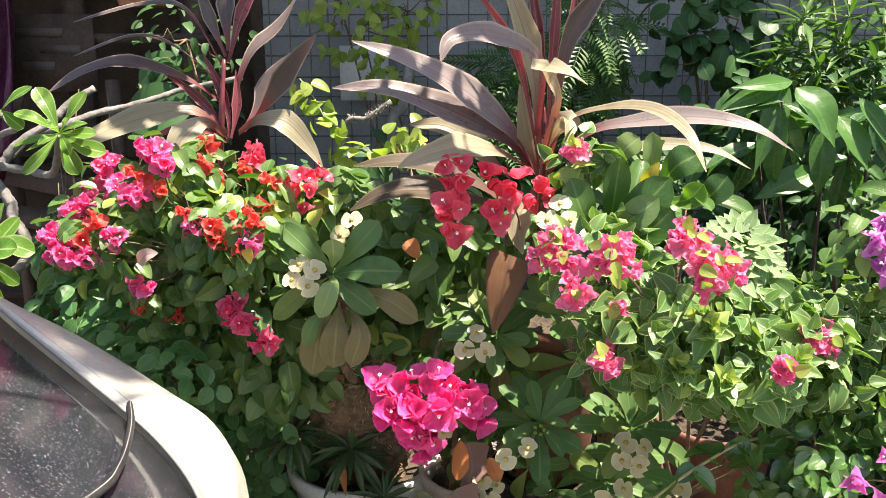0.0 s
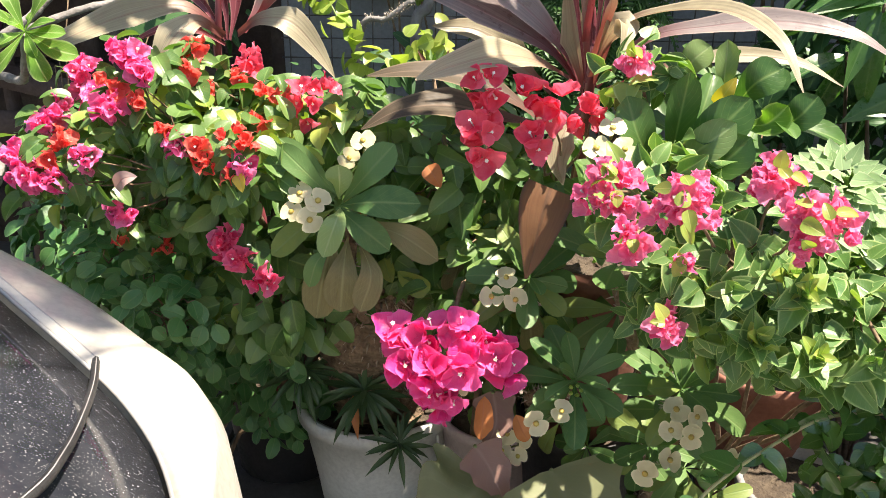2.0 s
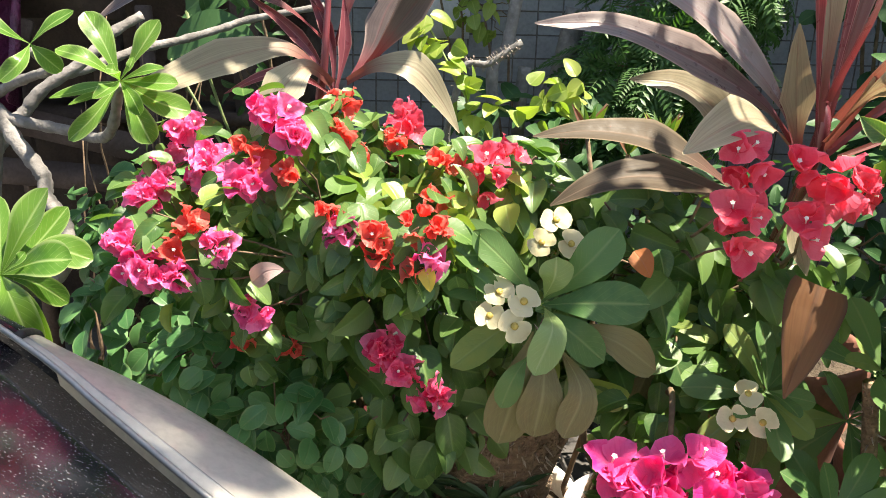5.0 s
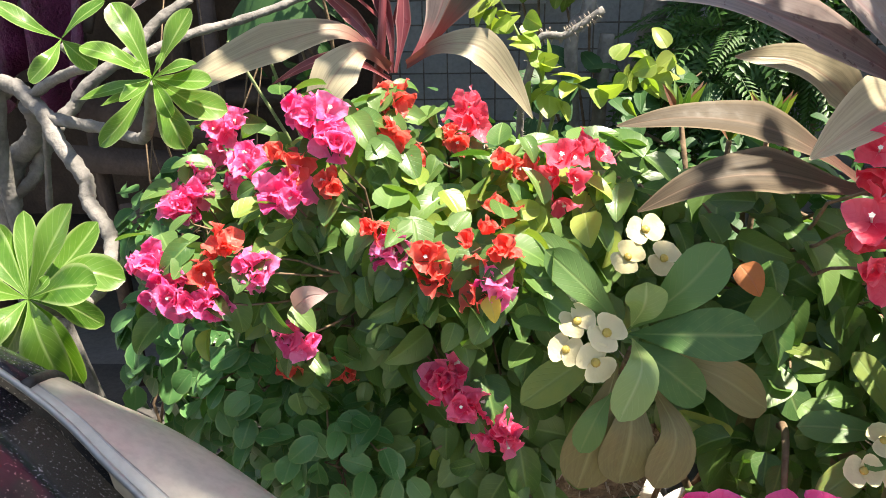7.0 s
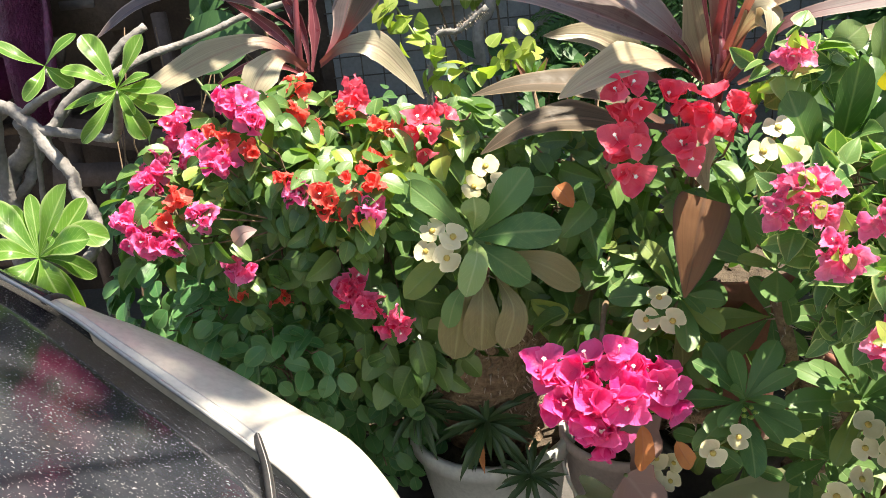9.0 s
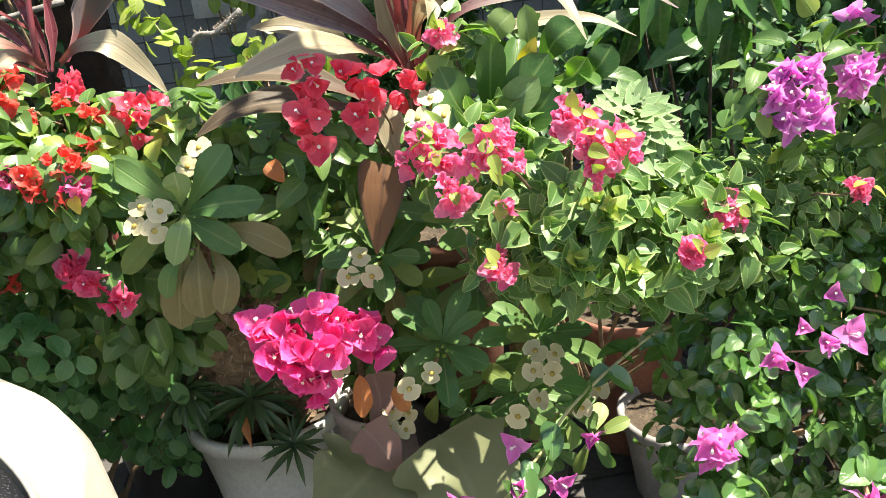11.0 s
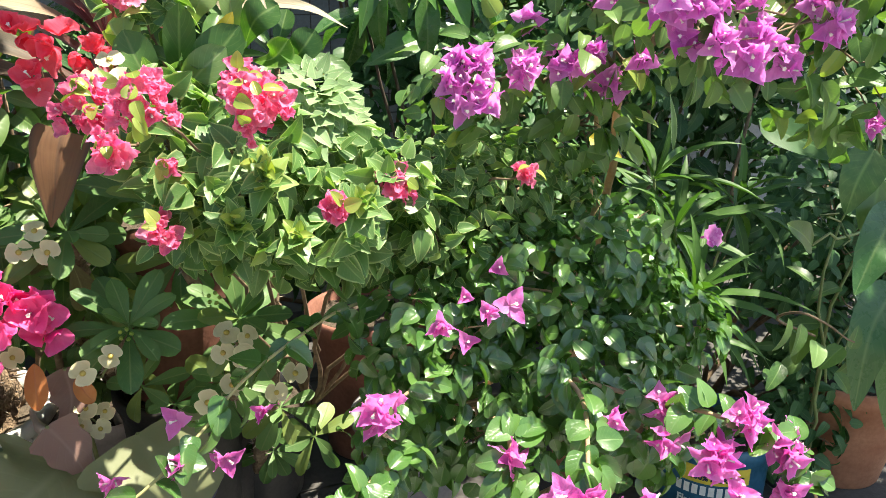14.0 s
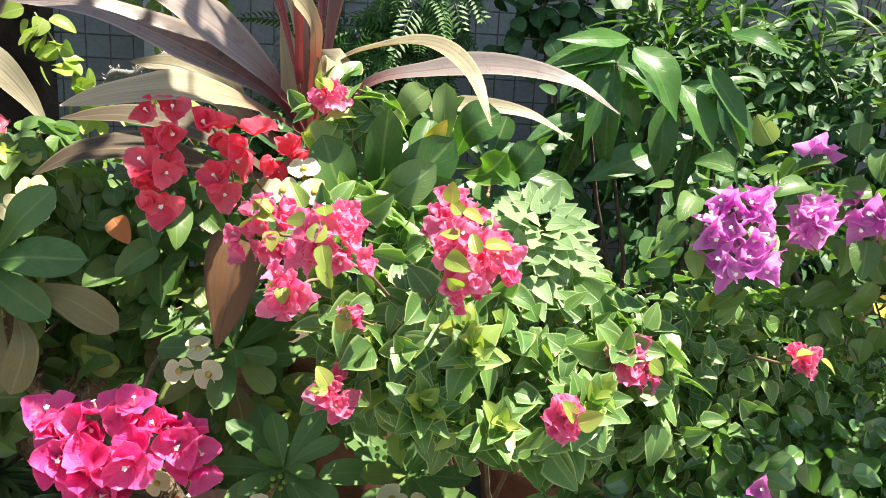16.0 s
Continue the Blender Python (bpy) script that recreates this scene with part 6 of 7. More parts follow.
# ---- glossy bougainvillea with magenta sprays ----
GLOSS = leaf_set("leaf", LEAF_GLOSS, 0.042, 0.033, heart, nl=8, na=2, fold=0.3, droop=35)
b6 = thing("bougainvillea_bush", (0.85, 1.72, 0.32), "sprawling bougainvillea with small glossy leaves and magenta bracts", "bougainvillea", "bougainvilleas")
B6 = [(0.62, 1.14, 0.84, 0.14, 0.13, 0.11), (0.78, 1.16, 0.90, 0.16, 0.14, 0.12), (0.95, 1.20, 0.90, 0.15, 0.15, 0.14), (0.70, 1.10, 0.72, 0.16, 0.14, 0.11), (0.88, 1.06, 0.76, 0.15, 0.13, 0.12), (1.05, 1.14, 0.78, 0.14, 0.13, 0.12), (0.86, 0.90, 0.74, 0.12, 0.08, 0.07), (0.62, 1.20, 0.62, 0.12, 0.12, 0.08), (0.68, 0.86, 0.70, 0.06, 0.06, 0.05)]
stems(b6, (0.85, 1.72, 0.32), B6, STEM_TAN, 0.008, 4)
fill_clumps(b6, B6, GLOSS, 2100, 295, up=0.4, spread=0.6, size=(0.6, 1.05))
SPRAY = bezier([(0.581, 1.130, 0.909), (0.488, 1.120, 0.906), (0.409, 1.080, 0.891), (0.318, 1.030, 0.859), (0.261, 0.990, 0.821), (0.194, 0.950, 0.784), (0.111, 0.930, 0.739), (0.060, 0.920, 0.707)], 6)
child("branch", mesh_from("branch", *tube(SPRAY, np.linspace(0.0027, 0.0017, len(SPRAY)), 7), (STEM_PALE,)), b6, None, "long pale green flowering shoot")
for i in range(1, len(SPRAY) - 1, 1):
    d = unit(np.array((rng.normal(0, 0.7), -0.3, 0.25 + rng.normal(0, 0.5))))
    child("leaf", GLOSS[i % 4][0], b6, leaf_pose(np.array(SPRAY[i]) + d * 0.006, d, 0.5, 0.4, 0.5, rng.uniform(0.7, 1.25)))
MAG1 = [((0.226, 0.984, 0.845), 0.01, 1), ((0.226, 0.946, 0.802), 0.018, 2), ((0.283, 0.980, 0.779), 0.016, 2), ((0.339, 0.990, 0.831), 0.014, 2), ((0.146, 0.980, 0.778), 0.018, 2), ((0.180, 0.940, 0.743), 0.016, 2), ((0.123, 0.940, 0.746), 0.01, 1), ((0.475, 0.918, 0.837), 0.036, 8), ((0.608, 0.957, 0.968), 0.01, 1), ((0.639, 0.950, 0.943), 0.012, 2), ((0.571, 0.955, 0.933), 0.012, 2), ((0.607, 0.950, 0.906), 0.01, 1), ((0.680, 0.960, 0.943), 0.01, 1), ((0.676, 1.000, 0.984), 0.006, 1)]
MAG2 = [((0.833, 0.806, 0.843), 0.024, 3), ((0.746, 0.790, 0.845), 0.018, 2), ((0.816, 0.770, 0.809), 0.024, 3), ((0.849, 0.715, 0.809), 0.032, 6), ((0.896, 0.720, 0.849), 0.032, 6), ((0.970, 0.720, 0.792), 0.036, 8), ((0.971, 0.710, 0.729), 0.022, 3), ((0.879, 0.700, 0.761), 0.024, 3), ((0.605, 0.648, 0.842), 0.046, 12), ((0.693, 0.648, 0.791), 0.046, 12), ((0.609, 0.800, 0.815), 0.012, 2), ((0.504, 0.650, 0.814), 0.02, 3), ((0.652, 0.640, 0.772), 0.036, 8)]
heads(b6, MAG1, MAGENTA, (0.75, 1.2, 0.8))
heads(b6, MAG2, MAGENTA, (0.75, 1.2, 0.8), 1.5)
for line in ([(0.696, 1.050, 0.815), (0.565, 1.000, 0.827), (0.474, 0.930, 0.822)], [(0.737, 0.950, 0.850), (0.731, 0.850, 0.845), (0.647, 0.700, 0.852), (0.626, 0.660, 0.825)], [(0.747, 0.950, 0.830), (0.818, 0.860, 0.829), (0.875, 0.760, 0.840), (0.975, 0.730, 0.790), (1.048, 0.710, 0.666)], [(0.526, 0.950, 0.754), (0.452, 0.900, 0.751), (0.404, 0.870, 0.733), (0.384, 0.860, 0.695)], [(0.623, 0.850, 0.837), (0.605, 0.800, 0.787), (0.588, 0.780, 0.714)]):
    pts = bezier(line, 6)
    child("branch", mesh_from("branch", *tube(pts, np.linspace(0.004, 0.002, len(pts)), 7), (STEM_TAN,)), b6)
    for p in pts:
        for _ in range(3):
            d = unit(np.array((rng.normal(0, 0.8), -0.4, 0.2 + rng.normal(0, 0.6))))
            child("leaf", GLOSS[rng.integers(4)][0], b6, leaf_pose(np.array(p) + d * 0.012, d, 0.5, 0.45, 0.4, rng.uniform(0.6, 1.1)))

# ---- tall purple bougainvillea ----
b5 = thing("bougainvillea_bush", (1.22, 1.62, GROUND), "tall bougainvillea with heavy pale purple heads on tan stems", "bougainvillea", "bougainvilleas")
B5 = [(0.75, 1.24, 1.22, 0.10, 0.09, 0.07), (0.90, 1.18, 1.26, 0.13, 0.10, 0.09), (1.02, 1.02, 1.34, 0.14, 0.12, 0.10), (0.92, 1.22, 1.14, 0.12, 0.10, 0.08), (1.02, 1.2, 1.46, 0.14, 0.12, 0.09), (1.22, 0.98, 1.28, 0.16, 0.14, 0.14), (1.20, 1.05, 1.45, 0.15, 0.15, 0.12), (1.10, 0.86, 1.36, 0.12, 0.08, 0.08)]
for line in ([(1.22, 1.62, GROUND), (1.21, 1.55, 0.84), (1.161, 1.450, 1.006), (1.096, 1.350, 1.168), (1.05, 1.15, 1.35)], [(1.2, 1.64, GROUND), (1.135, 1.500, 0.913), (1.097, 1.420, 1.063), (0.95, 1.22, 1.24)], [(1.24, 1.60, GROUND), (0.936, 1.300, 0.682), (0.892, 1.250, 0.815), (0.98, 1.22, 1.0)]):
    pts = bezier(line, 6)
    child("stem", mesh_from("stem", *tube(pts, np.linspace(0.011, 0.006, len(pts)), 8), (STEM_TAN,)), b5, None, "tan woody stem")
stems(b5, (1.02, 1.2, 1.25), B5, STEM_BROWN, 0.005, 4)
fill_clumps(b5, B5, HEARTS, 470, 270, size=(0.6, 1.0))
PUR = [((0.655, 1.110, 1.266), 0.024, 3), ((0.682, 1.100, 1.260), 0.024, 3), ((0.636, 1.100, 1.235), 0.024, 3), ((0.667, 1.090, 1.233), 0.026, 3), ((0.689, 1.085, 1.208), 0.024, 3), ((0.652, 1.090, 1.204), 0.022, 2), ((0.763, 1.115, 1.252), 0.032, 5), ((0.835, 1.115, 1.253), 0.034, 6), ((0.906, 1.100, 1.221), 0.034, 6), ((0.878, 1.100, 1.273), 0.024, 3), ((0.922, 1.040, 1.260), 0.018, 2), ((0.810, 1.200, 1.314), 0.02, 2), ((0.909, 1.150, 1.356), 0.02, 3), ((0.932, 1.100, 1.355), 0.028, 5), ((0.958, 1.100, 1.415), 0.02, 2)]
PUR2 = [((0.829, 0.85, 1.382), 0.030, 4), ((0.885, 0.85, 1.384), 0.030, 4), ((0.812, 0.84, 1.344), 0.030, 4), ((0.859, 0.83, 1.343), 0.034, 5), ((0.914, 0.84, 1.360), 0.030, 4), ((0.837, 0.85, 1.303), 0.026, 3), ((0.868, 0.82, 1.302), 0.030, 4), ((0.934, 0.83, 1.309), 0.030, 4), ((0.982, 0.84, 1.281), 0.030, 4), ((0.922, 0.83, 1.288), 0.030, 4), ((0.969, 0.95, 1.462), 0.028, 3), ((1.051, 0.90, 1.455), 0.034, 5), ((1.022, 0.85, 1.358), 0.034, 5), ((1.037, 0.82, 1.318), 0.030, 4), ((0.854, 0.98, 1.397), 0.024, 3), ((0.840, 1.00, 1.360), 0.022, 2), ((1.175, 1.000, 1.453), 0.03, 4), ((1.234, 0.900, 1.179), 0.02, 3)]
heads(b5, PUR + PUR2, PURPLE, (1.05, 1.3, 1.2), 1.75)
stalks_to(b5, PUR + PUR2, B5, STEM_BROWN, 0.0022)
fill_clumps(b5, [(p[0], p[1] + 0.04, p[2] - 0.01, 0.06, 0.03, 0.05) for p, r, n in PUR + PUR2], HEARTS, 150, 0, size=(0.5, 0.9))
child("leaf", ribbon_mesh("leaf", [(1.009, 1.200, 1.385), (1.052, 1.190, 1.419), (1.102, 1.180, 1.450)], 0.04, LEAF_ORANGE, shape=lance, up=(0, -0.9, 0.4), n=5), b5, None, "yellowed leaf")

# ---- grass-leaved plant with a purple flower ----
BLADES = leaf_set("leaf", LEAF_BLADE, 0.225, 0.026, lance, nl=8, na=1, fold=0.5, droop=40)
g = thing("grassy_plant", (1.35, 1.45, GROUND), "clump of long arching grass-like green leaves with one round purple flower", "grass plant")
for place, n, s in (((1.248, 1.420, 0.979), 14, 1.0), ((1.210, 1.220, 0.784), 30, 1.05), ((1.261, 1.350, 0.883), 16, 1.1), ((1.136, 1.300, 0.769), 14, 1.0), ((1.465, 1.400, 0.909), 12, 1.0), ((1.133, 1.200, 0.733), 12, 0.9)):
    rosette(g, place, (rng.normal(0, 0.2), -0.35, 0.9), BLADES, n, s, (75, -20), rng.uniform(0, 6))
    line = wobbly((1.35, 1.45, GROUND), place, 6, 0.02)
    child("stem", mesh_from("stem", *tube(line, np.linspace(0.006, 0.003, 7), 6), (STEM_GREEN,)), g)
# one blade in the pale crest colour, which stands for sun on it
child("leaf", ribbon_mesh("leaf", [(1.297, 1.430, 1.029), (1.281, 1.420, 1.094), (1.258, 1.410, 1.157)], 0.02, LEAF_PALE, shape=lance, up=(0, -0.8, 0.6), n=5), g, None, "blade coloured pale as if sunlit")
petals = []
for k in range(5):
    petals.append(moved(blade(0.02, 0.024, oval, nl=4, na=2, fold=0, droop=14, cup=0.1, tip=0.3), Matrix.Rotation(radians(72 * k), 4, "Z") @ Matrix.Rotation(radians(12), 4, "X"), 0))
petals.append(moved(tube([(0, 0, -0.03), (0, 0, -0.008), (0, 0, 0.0)], [0.002, 0.003, 0.006], 8), Matrix.Identity(4), 0))
v, f, u, s = joined(petals)
child("flower", mesh_from("flower", v, f, u, (PETAL_PURPLE,), s), g, Matrix.Translation((1.138, 1.100, 0.952)) @ Vector((0, -0.9, 0.35)).to_track_quat("Z", "Y").to_matrix().to_4x4(), "round purple flower")

# ---- broad hanging leaves at the back ----
MANGO = leaf_set("leaf", LEAF_MANGO, 0.17, 0.055, lance, nl=8, na=2, fold=0.3, droop=45)
mg = thing("broad_leaved_tree", (1.0, 1.95, GROUND), "young tree with long drooping glossy green leaves", "tree")
MG = [(0.702, 1.620, 1.410), (0.682, 1.680, 1.323), (0.814, 1.660, 1.373), (0.908, 1.720, 1.285), (0.930, 1.700, 1.382)]
for i, p in enumerate(MG):
    line = wobbly((1.0, 1.95, GROUND), p, 7, 0.03)
    child("branch", mesh_from("branch", *tube(line, np.linspace(0.008, 0.003, 8), 7), (BARK_SHADED,)), mg)
    rosette(mg, p, (rng.normal(0, 0.3), -0.4, 0.8), MANGO, 7, 0.9, (25, -65), rng.uniform(0, 6))

for pts, w in (([(0.720, 1.660, 1.457), (0.685, 1.620, 1.373), (0.650, 1.600, 1.264)], 0.057), ([(0.745, 1.660, 1.437), (0.777, 1.620, 1.396), (0.811, 1.600, 1.318)], 0.081), ([(0.713, 1.660, 1.447), (0.640, 1.620, 1.421), (0.556, 1.600, 1.389)], 0.046), ([(0.881, 1.660, 1.416), (0.911, 1.620, 1.361), (0.950, 1.600, 1.296)], 0.052), ([(0.718, 1.660, 1.426), (0.651, 1.620, 1.410), (0.595, 1.600, 1.378)], 0.048),
               ([(0.838, 1.660, 1.379), (0.863, 1.620, 1.329), (0.885, 1.600, 1.271)], 0.065), ([(0.817, 1.660, 1.264), (0.730, 1.620, 1.241), (0.656, 1.600, 1.209)], 0.060), ([(0.736, 1.660, 1.450), (0.667, 1.620, 1.445), (0.589, 1.600, 1.440)], 0.040), ([(0.915, 1.660, 1.471), (0.947, 1.620, 1.462), (1.002, 1.600, 1.433)], 0.045)):
    child("leaf", ribbon_mesh("leaf", pts, w, LEAF_MANGO_LIT, shape=lance, up=(0.1, -0.8, 0.6), n=7, fold=0.25, wave=0.02), mg)

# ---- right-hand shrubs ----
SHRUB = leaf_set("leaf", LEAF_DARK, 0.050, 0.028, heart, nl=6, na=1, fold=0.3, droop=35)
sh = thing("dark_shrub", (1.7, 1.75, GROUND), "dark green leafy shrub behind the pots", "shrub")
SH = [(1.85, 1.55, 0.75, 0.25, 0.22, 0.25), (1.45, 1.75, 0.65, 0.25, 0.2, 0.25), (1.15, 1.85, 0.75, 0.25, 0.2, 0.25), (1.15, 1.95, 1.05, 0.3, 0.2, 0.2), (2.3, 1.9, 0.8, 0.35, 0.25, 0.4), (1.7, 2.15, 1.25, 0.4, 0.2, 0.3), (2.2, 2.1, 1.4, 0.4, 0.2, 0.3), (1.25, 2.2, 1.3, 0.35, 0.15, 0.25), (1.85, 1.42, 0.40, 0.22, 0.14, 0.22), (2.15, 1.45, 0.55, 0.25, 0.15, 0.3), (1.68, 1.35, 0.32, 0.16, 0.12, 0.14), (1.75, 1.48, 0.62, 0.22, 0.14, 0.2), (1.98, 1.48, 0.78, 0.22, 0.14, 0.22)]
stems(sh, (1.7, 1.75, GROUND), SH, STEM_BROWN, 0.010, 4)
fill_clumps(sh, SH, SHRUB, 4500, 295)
NEAR = leaf_set("leaf", LEAF_BOUG, 0.085, 0.055, heart, nl=7, na=2, fold=0.2, droop=30)
vn = thing("broad_leaf_vine", (1.75, 1.35, GROUND), "climbing vine with broad bright green leaves", "vine")
VN = [(1.58, 1.22, 0.90, 0.16, 0.12, 0.16), (1.62, 1.2, 1.1, 0.12, 0.1, 0.15), (1.72, 1.25, 0.65, 0.16, 0.12, 0.2)]
stems(vn, (1.75, 1.35, GROUND), VN, STEM_GREEN, 0.006, 3)
fill_clumps(vn, [(1.70, 1.30, 0.60, 0.14, 0.10, 0.18)], NEAR, 14, 14)
# the LEAF_DARK leaf is a shaded one, its shade put into the colour
for pts, w, mat in (([(1.443, 1.160, 0.882), (1.398, 1.145, 0.914), (1.347, 1.140, 0.942)], 0.062, LEAF_BOUG), ([(1.352, 1.250, 1.122), (1.415, 1.200, 1.085), (1.563, 1.150, 1.037)], 0.075, LEAF_DARK), ([(1.543, 1.150, 1.145), (1.460, 1.120, 1.120), (1.405, 1.100, 1.089)], 0.07, LEAF_BOUG),
                    ([(1.491, 1.100, 1.081), (1.439, 1.080, 1.034), (1.422, 1.080, 0.969)], 0.085, LEAF_BOUG), ([(1.519, 1.100, 1.024), (1.472, 1.060, 0.962), (1.499, 1.060, 0.892)], 0.085, LEAF_BOUG), ([(1.518, 1.050, 0.984), (1.417, 1.000, 0.933), (1.359, 0.980, 0.855)], 0.09, LEAF_MANGO),
                    ([(1.622, 1.100, 0.792), (1.512, 1.050, 0.730), (1.481, 1.030, 0.573)], 0.11, LEAF_MANGO), ([(1.689, 1.100, 0.836), (1.598, 1.050, 0.669), (1.590, 1.030, 0.502)], 0.11, LEAF_MANGO)):
    child("leaf", ribbon_mesh("leaf", pts, w, mat, shape=heart, up=(-0.3, -0.75, 0.55), n=7, na=3, fold=0.15, wave=0.02), vn)
    line = wobbly((1.72, 1.25, 0.55 + 0.4 * pts[0][2] / 1.1), pts[0], 5, 0.01)
    child("leaf_stalk", mesh_from("leaf_stalk", *tube(line, np.linspace(0.004, 0.0025, 6), 6), (STEM_GREEN,)), vn)
twig = bezier([(1.60, 1.25, 0.62), (1.319, 1.100, 0.765), (1.282, 1.020, 0.818), (1.333, 1.000, 0.794), (1.383, 1.000, 0.760), (1.407, 1.000, 0.748)], 4)
child("twig", mesh_from("twig", *tube(twig, np.linspace(0.003, 0.0015, len(twig)), 6), (STEM_BROWN,)), vn)
for p in ((1.236, 1.000, 0.822), (1.315, 1.000, 0.763), (1.381, 1.000, 0.743), (1.237, 1.000, 0.735), (1.373, 1.000, 0.692), (1.197, 1.000, 0.718), (1.28, 1.01, 0.80), (1.40, 1.0, 0.735)):
    d = unit(np.array((rng.normal(0, 0.6), -0.5, rng.normal(0, 0.4) - 0.2)))
    child("leaf", NEAR[rng.integers(4)][0], vn, leaf_pose(np.array(p), d, 0.4, 0.3, 0.4, rng.uniform(0.5, 0.75)))

# ---- background plants by the wall ----
OLE = leaf_set("leaf", LEAF_BLADE, 0.15, 0.020, lance, nl=6, na=1, fold=0.4, droop=25)
ol = thing("oleander", (1.55, 2.3, GROUND), "tall oleander with narrow green leaves", "shrub")
OL_TOPS = [(0.989, 2.200, 1.562), (1.020, 2.150, 1.427), (1.113, 2.200, 1.562), (1.145, 2.100, 1.443), (1.098, 2.300, 1.704), (1.208, 2.200, 1.607), (1.320, 2.250, 1.475), (1.432, 2.200, 1.434), (0.987, 2.250, 1.483), (1.444, 2.200, 1.550), (1.151, 2.300, 1.464), (1.280, 2.250, 1.425), (1.698, 2.300, 1.504), (1.903, 2.300, 1.573), (2.180, 2.300, 1.577), (2.432, 2.300, 1.558), (1.110, 2.400, 1.560)]
for p in OL_TOPS:
    line = wobbly((1.55, 2.35, GROUND), p, 6, 0.03)
    child("stem", mesh_from("stem", *tube(line, np.linspace(0.010, 0.004, 7), 7), (STEM_GREEN,)), ol)
    for k in range(3):
        rosette(ol, (p[0], p[1], p[2] + 0.05 - 0.08 * k), (rng.normal(0, 0.15), -0.2, 1.0), OLE, 9, 1.0, (60, -15), rng.uniform(0, 6))

SCH = leaf_set("leaf", LEAF_DARK, 0.085, 0.062, oval, nl=5, na=2, fold=0.15, droop=35)
rb = thing("round_leaved_shrub", (1.05, 2.9, GROUND), "shrub with large round dark green leaves against the wire mesh", "shrub")
RB = [((0.912, 2.750, 1.502)) + (0.20, 0.12, 0.11), ((0.878, 2.800, 1.636)) + (0.16, 0.12, 0.12), ((1.022, 2.750, 1.577)) + (0.16, 0.12, 0.16), (1.2, 2.8, 1.2, 0.3, 0.15, 0.2)]
stems(rb, (1.05, 2.9, GROUND), RB, STEM_BROWN, 0.010, 4)
fill_clumps(rb, RB, SCH, 260, 200)


def fern_frond(n=11):
    pieces = []
    for k in range(n):
        t = (k + 1) / (n + 1)
        for sgn in (-1, 1):
            m = Matrix.Translation((0, 0.16 * t, -0.05 * t * t)) @ Matrix.Rotation(radians(-sgn * 55), 4, "Z")
            pieces.append(moved(blade(0.055 * (1.1 - 0.7 * t), 0.010, lance, nl=2, na=1, fold=0.2, droop=25), m, 0))
    pieces.append((*tube([(0, 0, 0), (0, 0.09, -0.012), (0, 0.17, -0.055)], [0.0018, 0.0013, 0.0008], 4), 0))
    return joined(pieces)


FROND = variants("frond", [fern_frond(), fern_frond(9)], (LEAF_FERN,))
fe = thing("feathery_shrub", (0.45, 2.85, GROUND), "tall shrub with finely cut feathery green leaves", "shrub")
FE = [(0.517, 2.750, 1.577) + (0.13, 0.12, 0.17), (0.426, 2.750, 1.406) + (0.16, 0.12, 0.13), (0.252, 2.800, 1.444) + (0.13, 0.1, 0.15), (0.291, 2.750, 1.289) + (0.22, 0.12, 0.12), (0.240, 2.750, 1.172) + (0.22, 0.12, 0.14), (0.124, 2.800, 1.105) + (0.15, 0.12, 0.12)]
stems(fe, (0.45, 2.85, GROUND), FE, STEM_BROWN, 0.012, 4)
fill_clumps(fe, FE, FROND, 420, 200, name="frond", up=0.3, spread=0.5, droop=0.7)

VINE = leaf_set("leaf", LEAF_YOUNG, 0.050, 0.044, heart, nl=8, na=2, fold=0.2, droop=25)
vi = thing("climbing_vine", (-0.25, 2.2, GROUND), "thin climbing vine with round yellow-green leaves", "vine")
VLINES = [[(-0.30, 2.2, GROUND), (-0.31, 2.12, 0.9), (-0.273, 2.050, 1.230), (-0.300, 2.070, 1.309), (-0.336, 2.090, 1.377), (-0.352, 2.100, 1.403), (-0.386, 2.120, 1.444)],
          [(-0.30, 2.15, 0.8), (-0.248, 2.050, 1.225), (-0.176, 2.020, 1.250), (-0.112, 2.000, 1.282), (-0.052, 2.000, 1.300)]]
for line in VLINES:
    pts = bezier(line, 6)
    child("runner", mesh_from("runner", *tube(pts, np.linspace(0.004, 0.002, len(pts)), 6), (STEM_GREEN,)), vi)
    for p in pts[10::2]:
        for _ in range(rng.integers(1, 3)):
            d = unit(np.array((rng.normal(0, 0.8), -0.5, 0.2 + rng.normal(0, 0.5))))
            child("leaf", VINE[rng.integers(4)][0], vi, leaf_pose(np.array(p) + d * 0.022, d, 0.3, 0.5, 0.3, rng.uniform(0.75, 1.15)))

for p in ((-0.307, 2.03, 1.381), (-0.291, 2.03, 1.323), (-0.281, 2.03, 1.299), (-0.346, 2.03, 1.334), (-0.275, 2.03, 1.254), (-0.225, 2.03, 1.264), (-0.244, 2.03, 1.234), (-0.153, 2.03, 1.307), (-0.136, 2.03, 1.273), (-0.124, 2.03, 1.238), (-0.090, 2.03, 1.311), (-0.049, 2.03, 1.282), (-0.062, 2.03, 1.325), (-0.375, 2.03, 1.401)):
    d = unit(np.array((rng.normal(0, 0.7), -0.6, 0.1 + rng.normal(0, 0.5))))
    child("leaf", VINE[rng.integers(4)][0], vi, leaf_pose(np.array(p), d, 0.25, 0.4, 0.2, rng.uniform(0.65, 0.95)))

